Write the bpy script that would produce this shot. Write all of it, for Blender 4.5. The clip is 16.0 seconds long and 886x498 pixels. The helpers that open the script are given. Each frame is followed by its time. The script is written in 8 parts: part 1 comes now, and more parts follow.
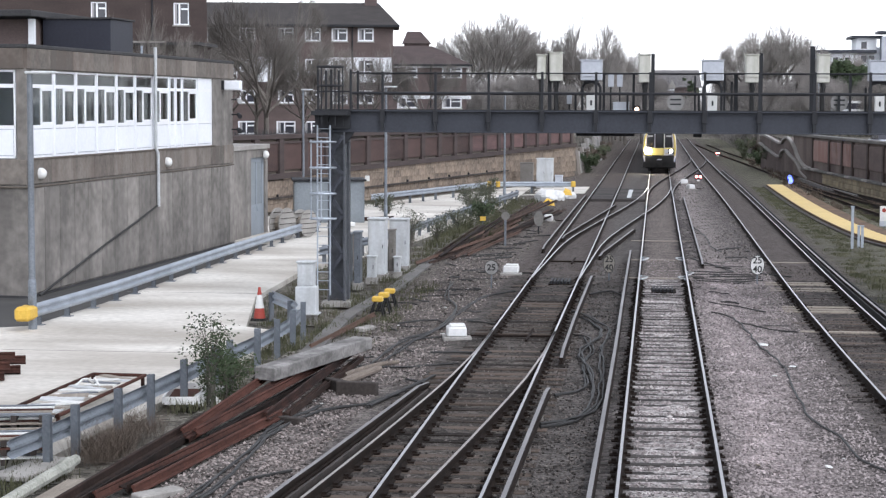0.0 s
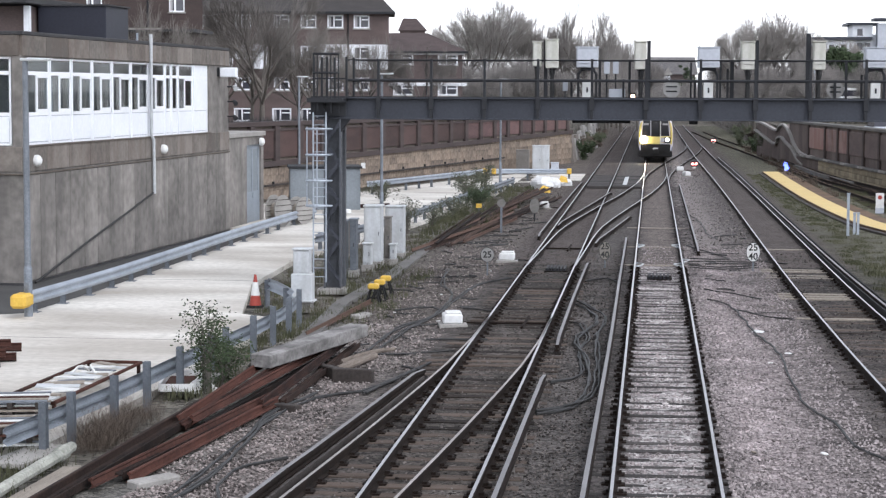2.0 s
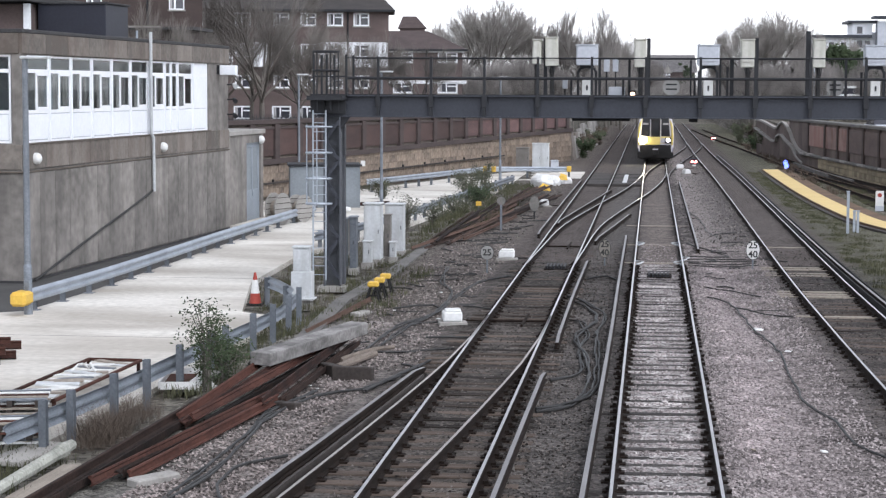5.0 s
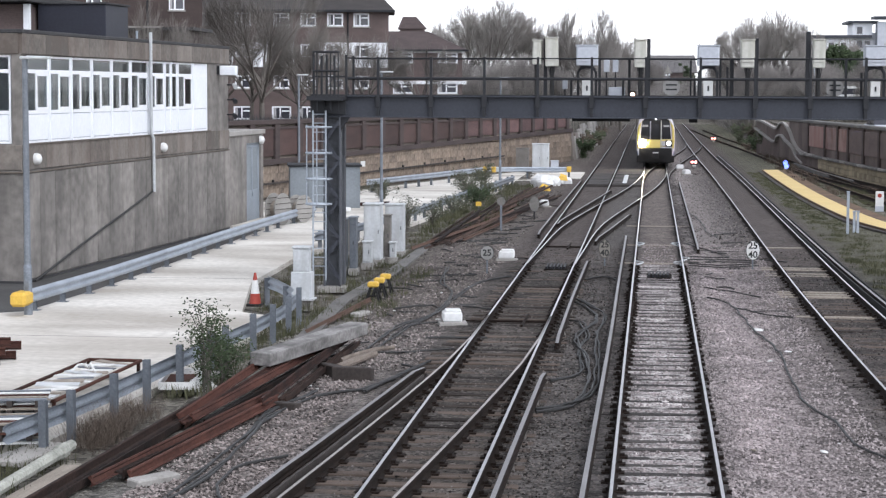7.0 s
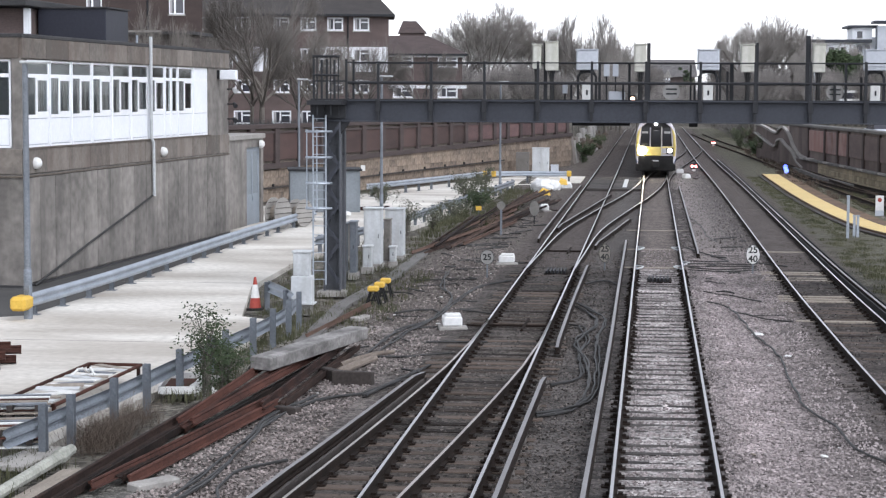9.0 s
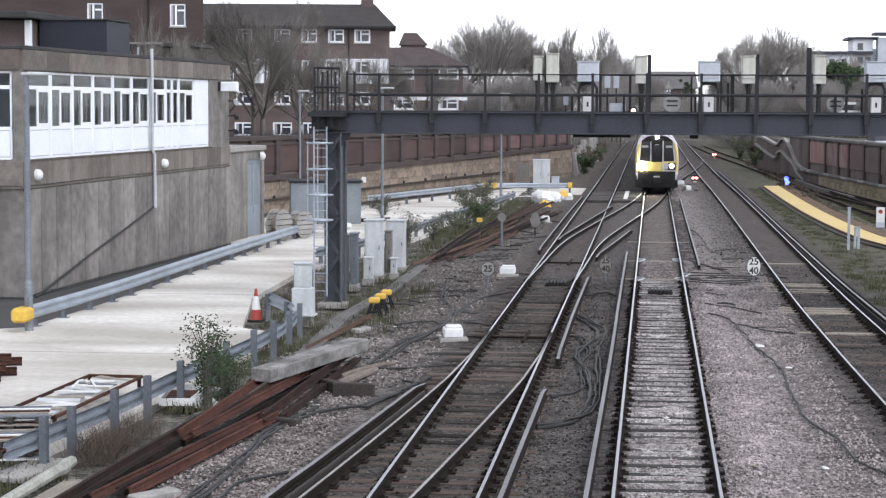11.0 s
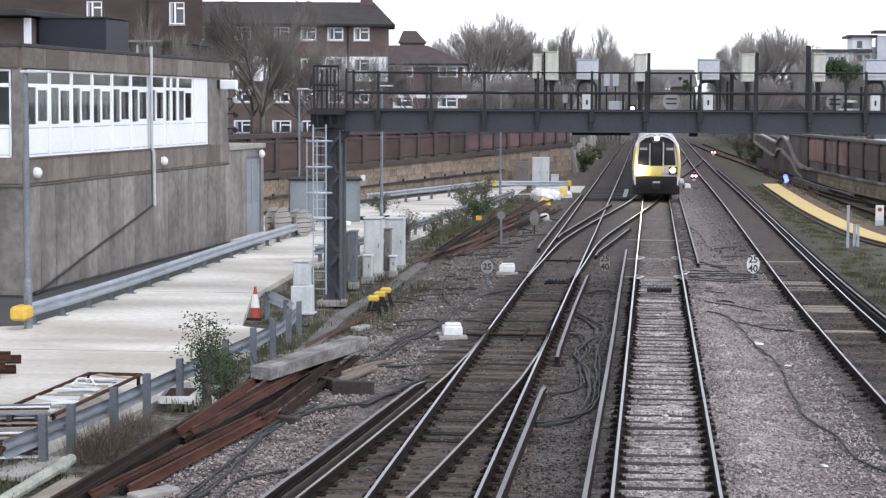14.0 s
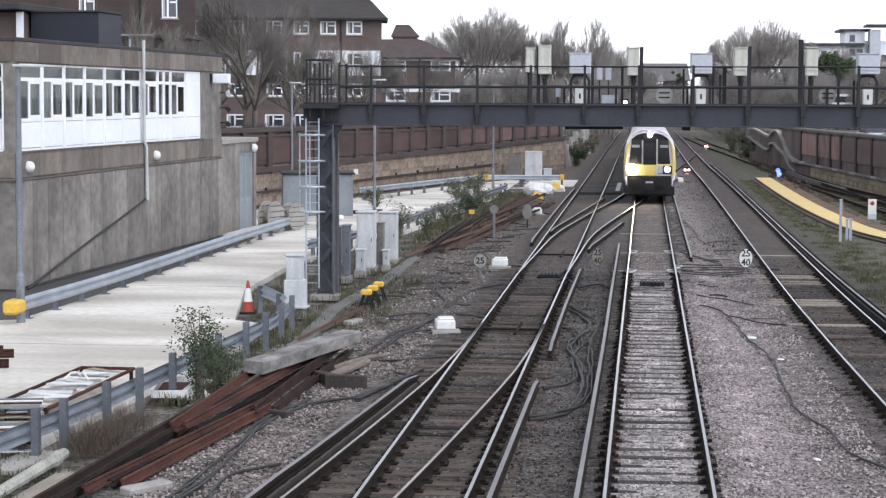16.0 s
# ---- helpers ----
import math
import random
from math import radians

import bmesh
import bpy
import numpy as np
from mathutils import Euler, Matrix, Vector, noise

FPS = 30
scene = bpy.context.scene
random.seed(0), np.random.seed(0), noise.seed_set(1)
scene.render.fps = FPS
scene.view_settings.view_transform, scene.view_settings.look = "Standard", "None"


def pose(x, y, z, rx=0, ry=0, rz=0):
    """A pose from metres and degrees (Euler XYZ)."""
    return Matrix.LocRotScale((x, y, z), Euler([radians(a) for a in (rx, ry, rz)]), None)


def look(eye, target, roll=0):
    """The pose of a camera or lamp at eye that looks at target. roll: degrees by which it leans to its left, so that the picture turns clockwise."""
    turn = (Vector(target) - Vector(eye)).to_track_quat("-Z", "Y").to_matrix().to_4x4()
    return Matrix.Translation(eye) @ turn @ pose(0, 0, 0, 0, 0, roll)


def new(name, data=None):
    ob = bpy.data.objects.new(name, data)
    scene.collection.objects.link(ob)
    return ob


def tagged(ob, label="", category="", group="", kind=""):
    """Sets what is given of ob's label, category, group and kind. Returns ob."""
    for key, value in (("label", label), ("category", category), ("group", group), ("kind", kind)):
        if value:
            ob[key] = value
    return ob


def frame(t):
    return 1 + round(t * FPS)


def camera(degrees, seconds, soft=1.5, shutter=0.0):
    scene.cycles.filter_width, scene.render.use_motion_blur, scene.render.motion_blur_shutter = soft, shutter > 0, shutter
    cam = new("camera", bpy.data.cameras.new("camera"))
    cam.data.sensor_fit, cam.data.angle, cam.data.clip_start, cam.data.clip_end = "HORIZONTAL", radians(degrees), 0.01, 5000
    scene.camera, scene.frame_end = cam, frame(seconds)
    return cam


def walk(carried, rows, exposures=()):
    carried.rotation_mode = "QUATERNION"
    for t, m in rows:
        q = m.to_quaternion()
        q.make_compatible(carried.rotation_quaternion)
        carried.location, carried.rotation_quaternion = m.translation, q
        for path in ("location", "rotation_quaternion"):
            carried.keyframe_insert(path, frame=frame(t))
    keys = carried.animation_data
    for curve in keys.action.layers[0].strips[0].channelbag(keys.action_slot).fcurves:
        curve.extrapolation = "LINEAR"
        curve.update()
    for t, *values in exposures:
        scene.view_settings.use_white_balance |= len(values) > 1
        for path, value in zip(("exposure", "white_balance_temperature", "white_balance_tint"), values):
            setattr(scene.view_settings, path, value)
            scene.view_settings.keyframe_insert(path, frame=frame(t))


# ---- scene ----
# ---- camera: on a footbridge over the tracks, turning only slightly ----
cam = camera(25.97, 16.0, soft=1.3)
EYE = (0.0, 0.0, 5.6)
TURNS = [(0, -4.313, 6.319), (0.5, -4.468, 6.293), (1, -4.617, 6.266), (1.5, -4.626, 6.240), (2, -4.696, 6.195),
         (2.5, -4.718, 6.191), (3, -4.698, 6.191), (3.5, -4.700, 6.189), (4, -4.723, 6.189), (6.5, -4.770, 6.188),
         (7, -4.750, 6.188), (7.5, -4.746, 6.188), (8, -4.725, 6.189), (8.5, -4.721, 6.189), (9, -4.622, 6.190),
         (11.5, -4.258, 6.218), (12, -4.310, 6.215), (12.5, -4.359, 6.199), (13, -4.393, 6.195), (13.5, -4.388, 6.196),
         (14, -4.335, 6.194), (14.5, -4.340, 6.192), (15, -4.370, 6.167), (15.5, -4.463, 6.037), (16, -4.514, 5.981)]
walk(cam, [(t, pose(*EYE, 90 + tilt, 0, turn) @ pose(0, 0, 0, 0, 0, 0.22)) for t, tilt, turn in TURNS],
     exposures=[(0, 0.95, 6050, 13), (16, 0.95, 6050, 13)])

# ---- light: a bright overcast sky ----
world = bpy.data.worlds.new("overcast_sky")
scene.world = world
world.use_nodes = True
wn, wl = world.node_tree.nodes, world.node_tree.links
sky = wn.new("ShaderNodeTexSky")
sky.sky_type, sky.sun_disc = "NISHITA", False
sky.sun_elevation, sky.sun_rotation = radians(48), radians(135)
sky.air_density, sky.dust_density = 1.0, 0.6
grey = wn.new("ShaderNodeHueSaturation")
grey.inputs["Saturation"].default_value = 0.12
grey.inputs["Value"].default_value = 1.0
wl.new(sky.outputs[0], grey.inputs["Color"])
wl.new(grey.outputs[0], wn["Background"].inputs["Color"])
wn["Background"].inputs["Strength"].default_value = 0.15
sun = new("sun", bpy.data.lights.new("sun", "SUN"))
sun.data.energy, sun.data.angle, sun.data.color = 0.9, radians(35), (1.0, 0.98, 0.95)
sun.matrix_world = look((42, -42, 62), (0, 0, 0))


# ---- materials ----
def mat(name, dark, light, rough=0.8, metal=0.0, scale=3.0, fine=40.0, bump=0.2, dist=0.02, stretch=(1, 1, 1),
        contrast=(0.3, 0.7), vary=0.0, spec=0.4, streak=None, island=0.0):
    m = bpy.data.materials.new(name)
    m.use_nodes = True
    n, l = m.node_tree.nodes, m.node_tree.links
    bsdf = n["Principled BSDF"]
    co = n.new("ShaderNodeTexCoord")
    mp = n.new("ShaderNodeMapping")
    mp.inputs["Scale"].default_value = stretch
    l.new(co.outputs["Object"], mp.inputs["Vector"])
    big, small = n.new("ShaderNodeTexNoise"), n.new("ShaderNodeTexNoise")
    big.inputs["Scale"].default_value, big.inputs["Detail"].default_value = scale, 6
    small.inputs["Scale"].default_value, small.inputs["Detail"].default_value = fine, 5
    l.new(mp.outputs[0], big.inputs["Vector"])
    l.new(mp.outputs[0], small.inputs["Vector"])
    mix = n.new("ShaderNodeMath")
    mix.operation = "MULTIPLY_ADD"
    mix.inputs[1].default_value = 0.45
    l.new(small.outputs["Fac"], mix.inputs[0])
    half = n.new("ShaderNodeMath")
    half.operation = "MULTIPLY"
    half.inputs[1].default_value = 0.55
    l.new(big.outputs["Fac"], half.inputs[0])
    l.new(half.outputs[0], mix.inputs[2])
    fac = mix.outputs[0]
    for amount, source, socket in ((vary, "ShaderNodeObjectInfo", "Random"), (island, "ShaderNodeNewGeometry", "Random Per Island")):
        if not amount:
            continue
        info = n.new(source)
        add = n.new("ShaderNodeMath")
        add.operation = "MULTIPLY_ADD"
        add.inputs[1].default_value = amount
        l.new(info.outputs[socket], add.inputs[0])
        l.new(fac, add.inputs[2])
        sub = n.new("ShaderNodeMath")
        sub.operation = "SUBTRACT"
        sub.inputs[1].default_value = amount / 2
        l.new(add.outputs[0], sub.inputs[0])
        fac = sub.outputs[0]
    ramp = n.new("ShaderNodeValToRGB")
    ramp.color_ramp.elements[0].position, ramp.color_ramp.elements[1].position = contrast
    ramp.color_ramp.elements[0].color, ramp.color_ramp.elements[1].color = (*dark, 1), (*light, 1)
    l.new(fac, ramp.inputs[0])
    colour = ramp.outputs[0]
    if streak:
        sm = n.new("ShaderNodeMapping")
        sm.inputs["Scale"].default_value = streak[1]
        l.new(co.outputs["Object"], sm.inputs["Vector"])
        sn = n.new("ShaderNodeTexNoise")
        sn.inputs["Scale"].default_value, sn.inputs["Detail"].default_value = 1.0, 7
        l.new(sm.outputs[0], sn.inputs["Vector"])
        sr = n.new("ShaderNodeValToRGB")
        sr.color_ramp.elements[0].position, sr.color_ramp.elements[1].position = streak[3] if len(streak) > 3 else (0.42, 0.66)
        l.new(sn.outputs["Fac"], sr.inputs[0])
        mx = n.new("ShaderNodeMixRGB")
        mx.inputs["Color2"].default_value = (*streak[0], 1)
        sc = n.new("ShaderNodeMath")
        sc.operation = "MULTIPLY"
        sc.inputs[1].default_value = streak[2]
        l.new(sr.outputs[0], sc.inputs[0])
        l.new(sc.outputs[0], mx.inputs["Fac"])
        l.new(colour, mx.inputs["Color1"])
        colour = mx.outputs[0]
    l.new(colour, bsdf.inputs["Base Color"])
    bsdf.inputs["Roughness"].default_value, bsdf.inputs["Metallic"].default_value = rough, metal
    bsdf.inputs["Specular IOR Level"].default_value = spec
    if bump:
        b = n.new("ShaderNodeBump")
        b.inputs["Strength"].default_value, b.inputs["Distance"].default_value = bump, dist
        l.new(small.outputs["Fac"], b.inputs["Height"])
        l.new(b.outputs[0], bsdf.inputs["Normal"])
    return m


def glow(name, colour, strength):
    m = bpy.data.materials.new(name)
    m.use_nodes = True
    b = m.node_tree.nodes["Principled BSDF"]
    b.inputs["Base Color"].default_value = (*colour, 1)
    b.inputs["Emission Color"].default_value = (*colour, 1)
    b.inputs["Emission Strength"].default_value = strength
    return m


def glassy(name, colour, rough=0.06, spec=0.5):
    m = bpy.data.materials.new(name)
    m.use_nodes = True
    n, l = m.node_tree.nodes, m.node_tree.links
    b = n["Principled BSDF"]
    co, no, ra = n.new("ShaderNodeTexCoord"), n.new("ShaderNodeTexNoise"), n.new("ShaderNodeValToRGB")
    no.inputs["Scale"].default_value = 0.7
    ra.color_ramp.elements[0].color = (*(c * 0.5 for c in colour), 1)
    ra.color_ramp.elements[1].color = (*(c * 1.6 for c in colour), 1)
    l.new(co.outputs["Object"], no.inputs["Vector"])
    l.new(no.outputs["Fac"], ra.inputs[0])
    l.new(ra.outputs[0], b.inputs["Base Color"])
    b.inputs["Roughness"].default_value, b.inputs["Specular IOR Level"].default_value = rough, spec
    return m


def clear_glass(name):
    m = bpy.data.materials.new(name)
    m.use_nodes = True
    b = m.node_tree.nodes["Principled BSDF"]
    b.inputs["Base Color"].default_value = (0.85, 0.9, 0.9, 1)
    b.inputs["Transmission Weight"].default_value = 1.0
    b.inputs["Roughness"].default_value = 0.02
    b.inputs["IOR"].default_value = 1.24
    return m


def ground_mat(name, stops, scale_stone=17.0, bump=0.9, low=-9.0, high=11.0, wobble=0.7, stone=(0.35, 1.5), mottle=1.0):
    """Ballast whose colour (dirt, rail shade) changes across the tracks (x) in worn, uneven bands."""
    m = bpy.data.materials.new(name)
    m.use_nodes = True
    n, l = m.node_tree.nodes, m.node_tree.links
    b = n["Principled BSDF"]
    co = n.new("ShaderNodeTexCoord")
    sep = n.new("ShaderNodeSeparateXYZ")
    l.new(co.outputs["Object"], sep.inputs[0])
    patch = n.new("ShaderNodeTexNoise")
    patch.inputs["Scale"].default_value, patch.inputs["Detail"].default_value = 0.45, 8
    patch.inputs["Roughness"].default_value = 0.65
    l.new(co.outputs["Object"], patch.inputs["Vector"])
    wob = n.new("ShaderNodeMath")
    wob.operation = "MULTIPLY_ADD"
    wob.inputs[1].default_value = wobble * 2
    l.new(patch.outputs["Fac"], wob.inputs[0])
    l.new(sep.outputs["X"], wob.inputs[2])
    rng = n.new("ShaderNodeMapRange")
    rng.inputs["From Min"].default_value, rng.inputs["From Max"].default_value = low + wobble, high + wobble
    l.new(wob.outputs[0], rng.inputs["Value"])
    ramp = n.new("ShaderNodeValToRGB")
    while len(ramp.color_ramp.elements) < len(stops):
        ramp.color_ramp.elements.new(0.5)
    for e, (x, c) in zip(ramp.color_ramp.elements, stops):
        e.position, e.color = (x - low) / (high - low), (*c, 1)
    l.new(rng.outputs[0], ramp.inputs[0])
    vor = n.new("ShaderNodeTexVoronoi")
    vor.inputs["Scale"].default_value = scale_stone
    l.new(co.outputs["Object"], vor.inputs["Vector"])
    bw = n.new("ShaderNodeSeparateColor")
    l.new(vor.outputs["Color"], bw.inputs[0])
    r2 = n.new("ShaderNodeMapRange")
    r2.inputs["To Min"].default_value, r2.inputs["To Max"].default_value = stone
    l.new(bw.outputs[0], r2.inputs["Value"])
    patch2 = n.new("ShaderNodeTexNoise")
    patch2.inputs["Scale"].default_value, patch2.inputs["Detail"].default_value = 1.3, 6
    l.new(co.outputs["Object"], patch2.inputs["Vector"])
    r3 = n.new("ShaderNodeMapRange")
    r3.inputs["From Min"].default_value, r3.inputs["From Max"].default_value = 0.3, 0.7
    r3.inputs["To Min"].default_value, r3.inputs["To Max"].default_value = 1 - 0.5 * mottle, 1 + 0.35 * mottle
    l.new(patch2.outputs["Fac"], r3.inputs["Value"])
    r4 = n.new("ShaderNodeMapRange")
    r4.inputs["From Min"].default_value, r4.inputs["From Max"].default_value = 0.36, 0.62
    r4.inputs["To Min"].default_value, r4.inputs["To Max"].default_value = 1 - 0.34 * mottle, 1 + 0.2 * mottle
    l.new(patch.outputs["Fac"], r4.inputs["Value"])
    both = n.new("ShaderNodeMath")
    both.operation = "MULTIPLY"
    l.new(r3.outputs[0], both.inputs[0])
    l.new(r4.outputs[0], both.inputs[1])
    mul = n.new("ShaderNodeMath")
    mul.operation = "MULTIPLY"
    l.new(r2.outputs[0], mul.inputs[0])
    l.new(both.outputs[0], mul.inputs[1])
    vm = n.new("ShaderNodeVectorMath")
    vm.operation = "SCALE"
    l.new(ramp.outputs[0], vm.inputs[0])
    l.new(mul.outputs[0], vm.inputs["Scale"])
    l.new(vm.outputs[0], b.inputs["Base Color"])
    b.inputs["Roughness"].default_value = 0.95
    b.inputs["Specular IOR Level"].default_value = 0.2
    bp = n.new("ShaderNodeBump")
    bp.inputs["Strength"].default_value, bp.inputs["Distance"].default_value = bump, 0.04
    inv = n.new("ShaderNodeMath")
    inv.operation = "SUBTRACT"
    inv.inputs[0].default_value = 1.0
    l.new(vor.outputs["Distance"], inv.inputs[1])
    l.new(inv.outputs[0], bp.inputs["Height"])
    l.new(bp.outputs[0], b.inputs["Normal"])
    return m


PINK = (0.41, 0.35, 0.345)
# Dark stops at -0.55 and 1.0 hold rail shade besides dirt.
BALLAST_STOPS = [(-8.6, (0.10, 0.095, 0.075)), (-7.2, (0.17, 0.16, 0.145)), (-6.4, (0.21, 0.186, 0.172)), (-5.7, (0.18, 0.158, 0.146)),
                 (-5.0, (0.12, 0.106, 0.097)), (-4.4, (0.075, 0.066, 0.059)), (-2.4, (0.075, 0.066, 0.058)), (-1.75, (0.105, 0.095, 0.088)), (-1.1, (0.095, 0.086, 0.08)),
                 (-0.55, (0.10, 0.09, 0.085)), (-0.15, (0.42, 0.39, 0.375)), (0.75, (0.42, 0.39, 0.375)), (1.0, (0.10, 0.09, 0.085)),
                 (1.35, (0.20, 0.178, 0.174)), (1.65, PINK), (2.2, (0.35, 0.30, 0.296)), (2.8, (0.235, 0.205, 0.197)), (3.5, (0.155, 0.135, 0.128)), (4.2, (0.09, 0.079, 0.073)),
                 (4.7, (0.07, 0.06, 0.055)), (5.9, (0.06, 0.055, 0.048)), (6.7, (0.095, 0.09, 0.068)), (9.5, (0.115, 0.11, 0.078))]
M_BALLAST = ground_mat("track_ballast", BALLAST_STOPS)
FAR_STOPS = [(x, (0.118, 0.102, 0.091) if -7.5 < x < -4.6 else (0.092, 0.078, 0.071) if -4.6 < x < -2 or 3.7 < x < 6 else (c[0] * 0.34, c[0] * 0.29, c[0] * 0.262) if -0.4 < x < 1.0 else (c[0] * 0.62, c[0] * 0.548, c[0] * 0.52) if 1.0 <= x < 3.6 else c) for x, c in BALLAST_STOPS]
M_BALLAST_FAR = ground_mat("far_track_ballast", FAR_STOPS, mottle=0.35)
M_GROUND = ground_mat("cinder_ground", [(-60, (0.12, 0.11, 0.09)), (-10, (0.14, 0.13, 0.11)), (12, (0.15, 0.137, 0.115)), (60, (0.12, 0.115, 0.085))], 9, 0.6, -80, 80, 4)
M_STONE = mat("loose_stones", (0.11, 0.096, 0.092), (0.42, 0.37, 0.36), 0.95, scale=0.6, fine=18, bump=0, island=0.34)
M_STONE_DARK = mat("oily_stones", (0.025, 0.022, 0.02), (0.17, 0.15, 0.138), 0.95, scale=0.8, fine=18, bump=0, spec=0.15, island=0.5)
M_STONE_L = mat("dirty_shoulder_stones", (0.055, 0.047, 0.043), (0.37, 0.32, 0.30), 0.95, scale=0.9, fine=18, bump=0, spec=0.2, island=0.4)
M_RUBBLE = mat("mixed_rubble", (0.045, 0.04, 0.035), (0.21, 0.19, 0.172), 0.95, scale=3.0, fine=18, bump=0, island=0.5)
# Rust taken near black, its colour holding the shade under rails too.
M_RUST_SHADE = mat("shaded_rail_rust", (0.007, 0.0055, 0.005), (0.026, 0.018, 0.014), 0.95, 0.0, 2, 25, spec=0.15)
M_BROWNRAIL = mat("brown_rail_head", (0.19, 0.165, 0.15), (0.42, 0.38, 0.36), 0.42, 0.5, 0.5, 25, bump=0.05)
M_EDGE = mat("rust_stained_timber", (0.045, 0.027, 0.016), (0.17, 0.105, 0.06), 0.9, 0, 0.6, 9, 0.3)
M_STEEL = mat("polished_rail_head", (0.29, 0.285, 0.295), (0.48, 0.47, 0.48), 0.32, 1.0, 0.5, 30, bump=0.03, stretch=(1, 0.1, 1))
M_DULL = mat("dull_conductor_rail", (0.14, 0.135, 0.135), (0.27, 0.26, 0.26), 0.5, 0.4, 0.6, 20, bump=0.08)
M_REDRUST = mat("red_rusted_rail", (0.014, 0.008, 0.0065), (0.088, 0.038, 0.028), 0.9, 0.0, 1.2, 16, vary=0.3, spec=0.2)
M_DARKRUST = mat("dark_rusted_rail", (0.010, 0.007, 0.006), (0.06, 0.036, 0.028), 0.9, 0.0, 1.2, 16, vary=0.5, spec=0.2)
M_BROWNRUST = mat("brown_rusted_rail", (0.020, 0.014, 0.012), (0.115, 0.072, 0.055), 0.9, 0.0, 1.2, 16, vary=0.6, spec=0.2)
M_SLEEPER = mat("oiled_timber_sleeper", (0.016, 0.013, 0.011), (0.115, 0.09, 0.074), 0.9, 0, 1.5, 14, 0.5, stretch=(0.6, 5, 5), vary=0.5, spec=0.15)
M_SLEEPER_A = mat("grey_weathered_sleeper", (0.016, 0.014, 0.013), (0.06, 0.053, 0.049), 0.9, 0, 1.5, 14, 0.5, stretch=(0.6, 5, 5), vary=0.3)
M_CONCRETE = mat("stained_concrete_wall", (0.115, 0.106, 0.096), (0.30, 0.277, 0.252), 0.9, 0, 0.5, 3, 0.1, contrast=(0.33, 0.67), vary=0.12, streak=((0.075, 0.07, 0.065), (1.1, 1.1, 0.16), 0.5))
M_FASCIA = mat("lichened_fascia_concrete", (0.10, 0.09, 0.079), (0.215, 0.19, 0.166), 0.9, 0, 1.6, 8, 0.2, vary=0.4, streak=((0.10, 0.072, 0.058), (1.5, 1.5, 0.5), 0.5))
M_ROAD = mat("pale_yard_concrete", (0.48, 0.46, 0.415), (0.72, 0.69, 0.63), 0.85, 0, 0.16, 5, 0.08, contrast=(0.35, 0.6), streak=((0.25, 0.215, 0.175), (0.12, 0.30, 1), 0.62, (0.40, 0.63)))
M_ASPHALT = mat("dark_asphalt", (0.035, 0.034, 0.033), (0.075, 0.073, 0.07), 0.9, 0, 0.8, 30, 0.2)
M_KERB_I = mat("dirty_porcelain", (0.07, 0.062, 0.056), (0.16, 0.145, 0.13), 0.6, 0, 3, 20, 0)
M_KERB = mat("old_concrete", (0.20, 0.19, 0.175), (0.36, 0.345, 0.32), 0.9, 0, 1.2, 20, 0.3)
M_POSTC = mat("lichened_concrete", (0.16, 0.165, 0.14), (0.42, 0.42, 0.37), 0.95, 0, 2.5, 20, 0.4)
M_BEAMC = mat("concrete_beam", (0.11, 0.105, 0.10), (0.36, 0.345, 0.33), 0.9, 0, 1.6, 14, 0.4, streak=((0.05, 0.046, 0.043), (2.5, 1.2, 3), 0.75))
M_WHITE = mat("white_painted_frame", (0.72, 0.73, 0.75), (0.84, 0.85, 0.87), 0.45, 0, 0.8, 12, 0.03)
M_PANEL = mat("white_infill_panel", (0.70, 0.72, 0.75), (0.82, 0.84, 0.87), 0.5, 0, 0.4, 9, 0.03)
M_ROOF = mat("dark_roof_felt", (0.025, 0.025, 0.027), (0.06, 0.058, 0.058), 0.9, 0, 1, 14)
M_SLATE = mat("dark_roof_slates", (0.026, 0.023, 0.022), (0.055, 0.048, 0.045), 0.8, 0, 1, 6, stretch=(1, 1, 4))
M_NAVY = mat("navy_sheet_cladding", (0.012, 0.013, 0.022), (0.024, 0.026, 0.038), 0.55, 0, 0.6, 10, 0.05)
M_GALV = mat("galvanised_steel", (0.28, 0.31, 0.35), (0.46, 0.50, 0.55), 0.5, 0.55, 1.5, 20, 0.06, vary=0.2)
M_GALV_D = mat("weathered_galvanised_steel", (0.15, 0.168, 0.19), (0.30, 0.33, 0.365), 0.55, 0.4, 1.5, 20, 0.06, vary=0.2)
M_POST = mat("dull_galvanised_post", (0.11, 0.122, 0.138), (0.23, 0.25, 0.275), 0.6, 0.4, 2, 20, 0.08, vary=0.2)
M_YELLOW = mat("yellow_paint", (0.50, 0.31, 0.04), (0.72, 0.47, 0.08), 0.6, 0, 2, 20, 0.1)
M_GANTRY = mat("slate_grey_gantry_paint", (0.022, 0.0245, 0.032), (0.042, 0.046, 0.058), 0.6, 0.0, 0.8, 14, 0.08)
M_GANTRY_D = mat("dark_gantry_steel", (0.010, 0.011, 0.013), (0.022, 0.023, 0.027), 0.7, 0.0, 0.8, 14, 0.08)
M_LEG = mat("grey_gantry_leg_paint", (0.045, 0.049, 0.057), (0.10, 0.105, 0.117), 0.6, 0.1, 0.8, 14, 0.08)
M_CREAM = mat("cream_signal_case", (0.42, 0.415, 0.37), (0.58, 0.57, 0.52), 0.6, 0, 1.6, 12, 0.06, streak=((0.30, 0.29, 0.22), (6, 6, 1), 0.5))
M_CASE = mat("grey_signal_case", (0.36, 0.38, 0.42), (0.50, 0.52, 0.56), 0.55, 0, 1.6, 12, 0.06)
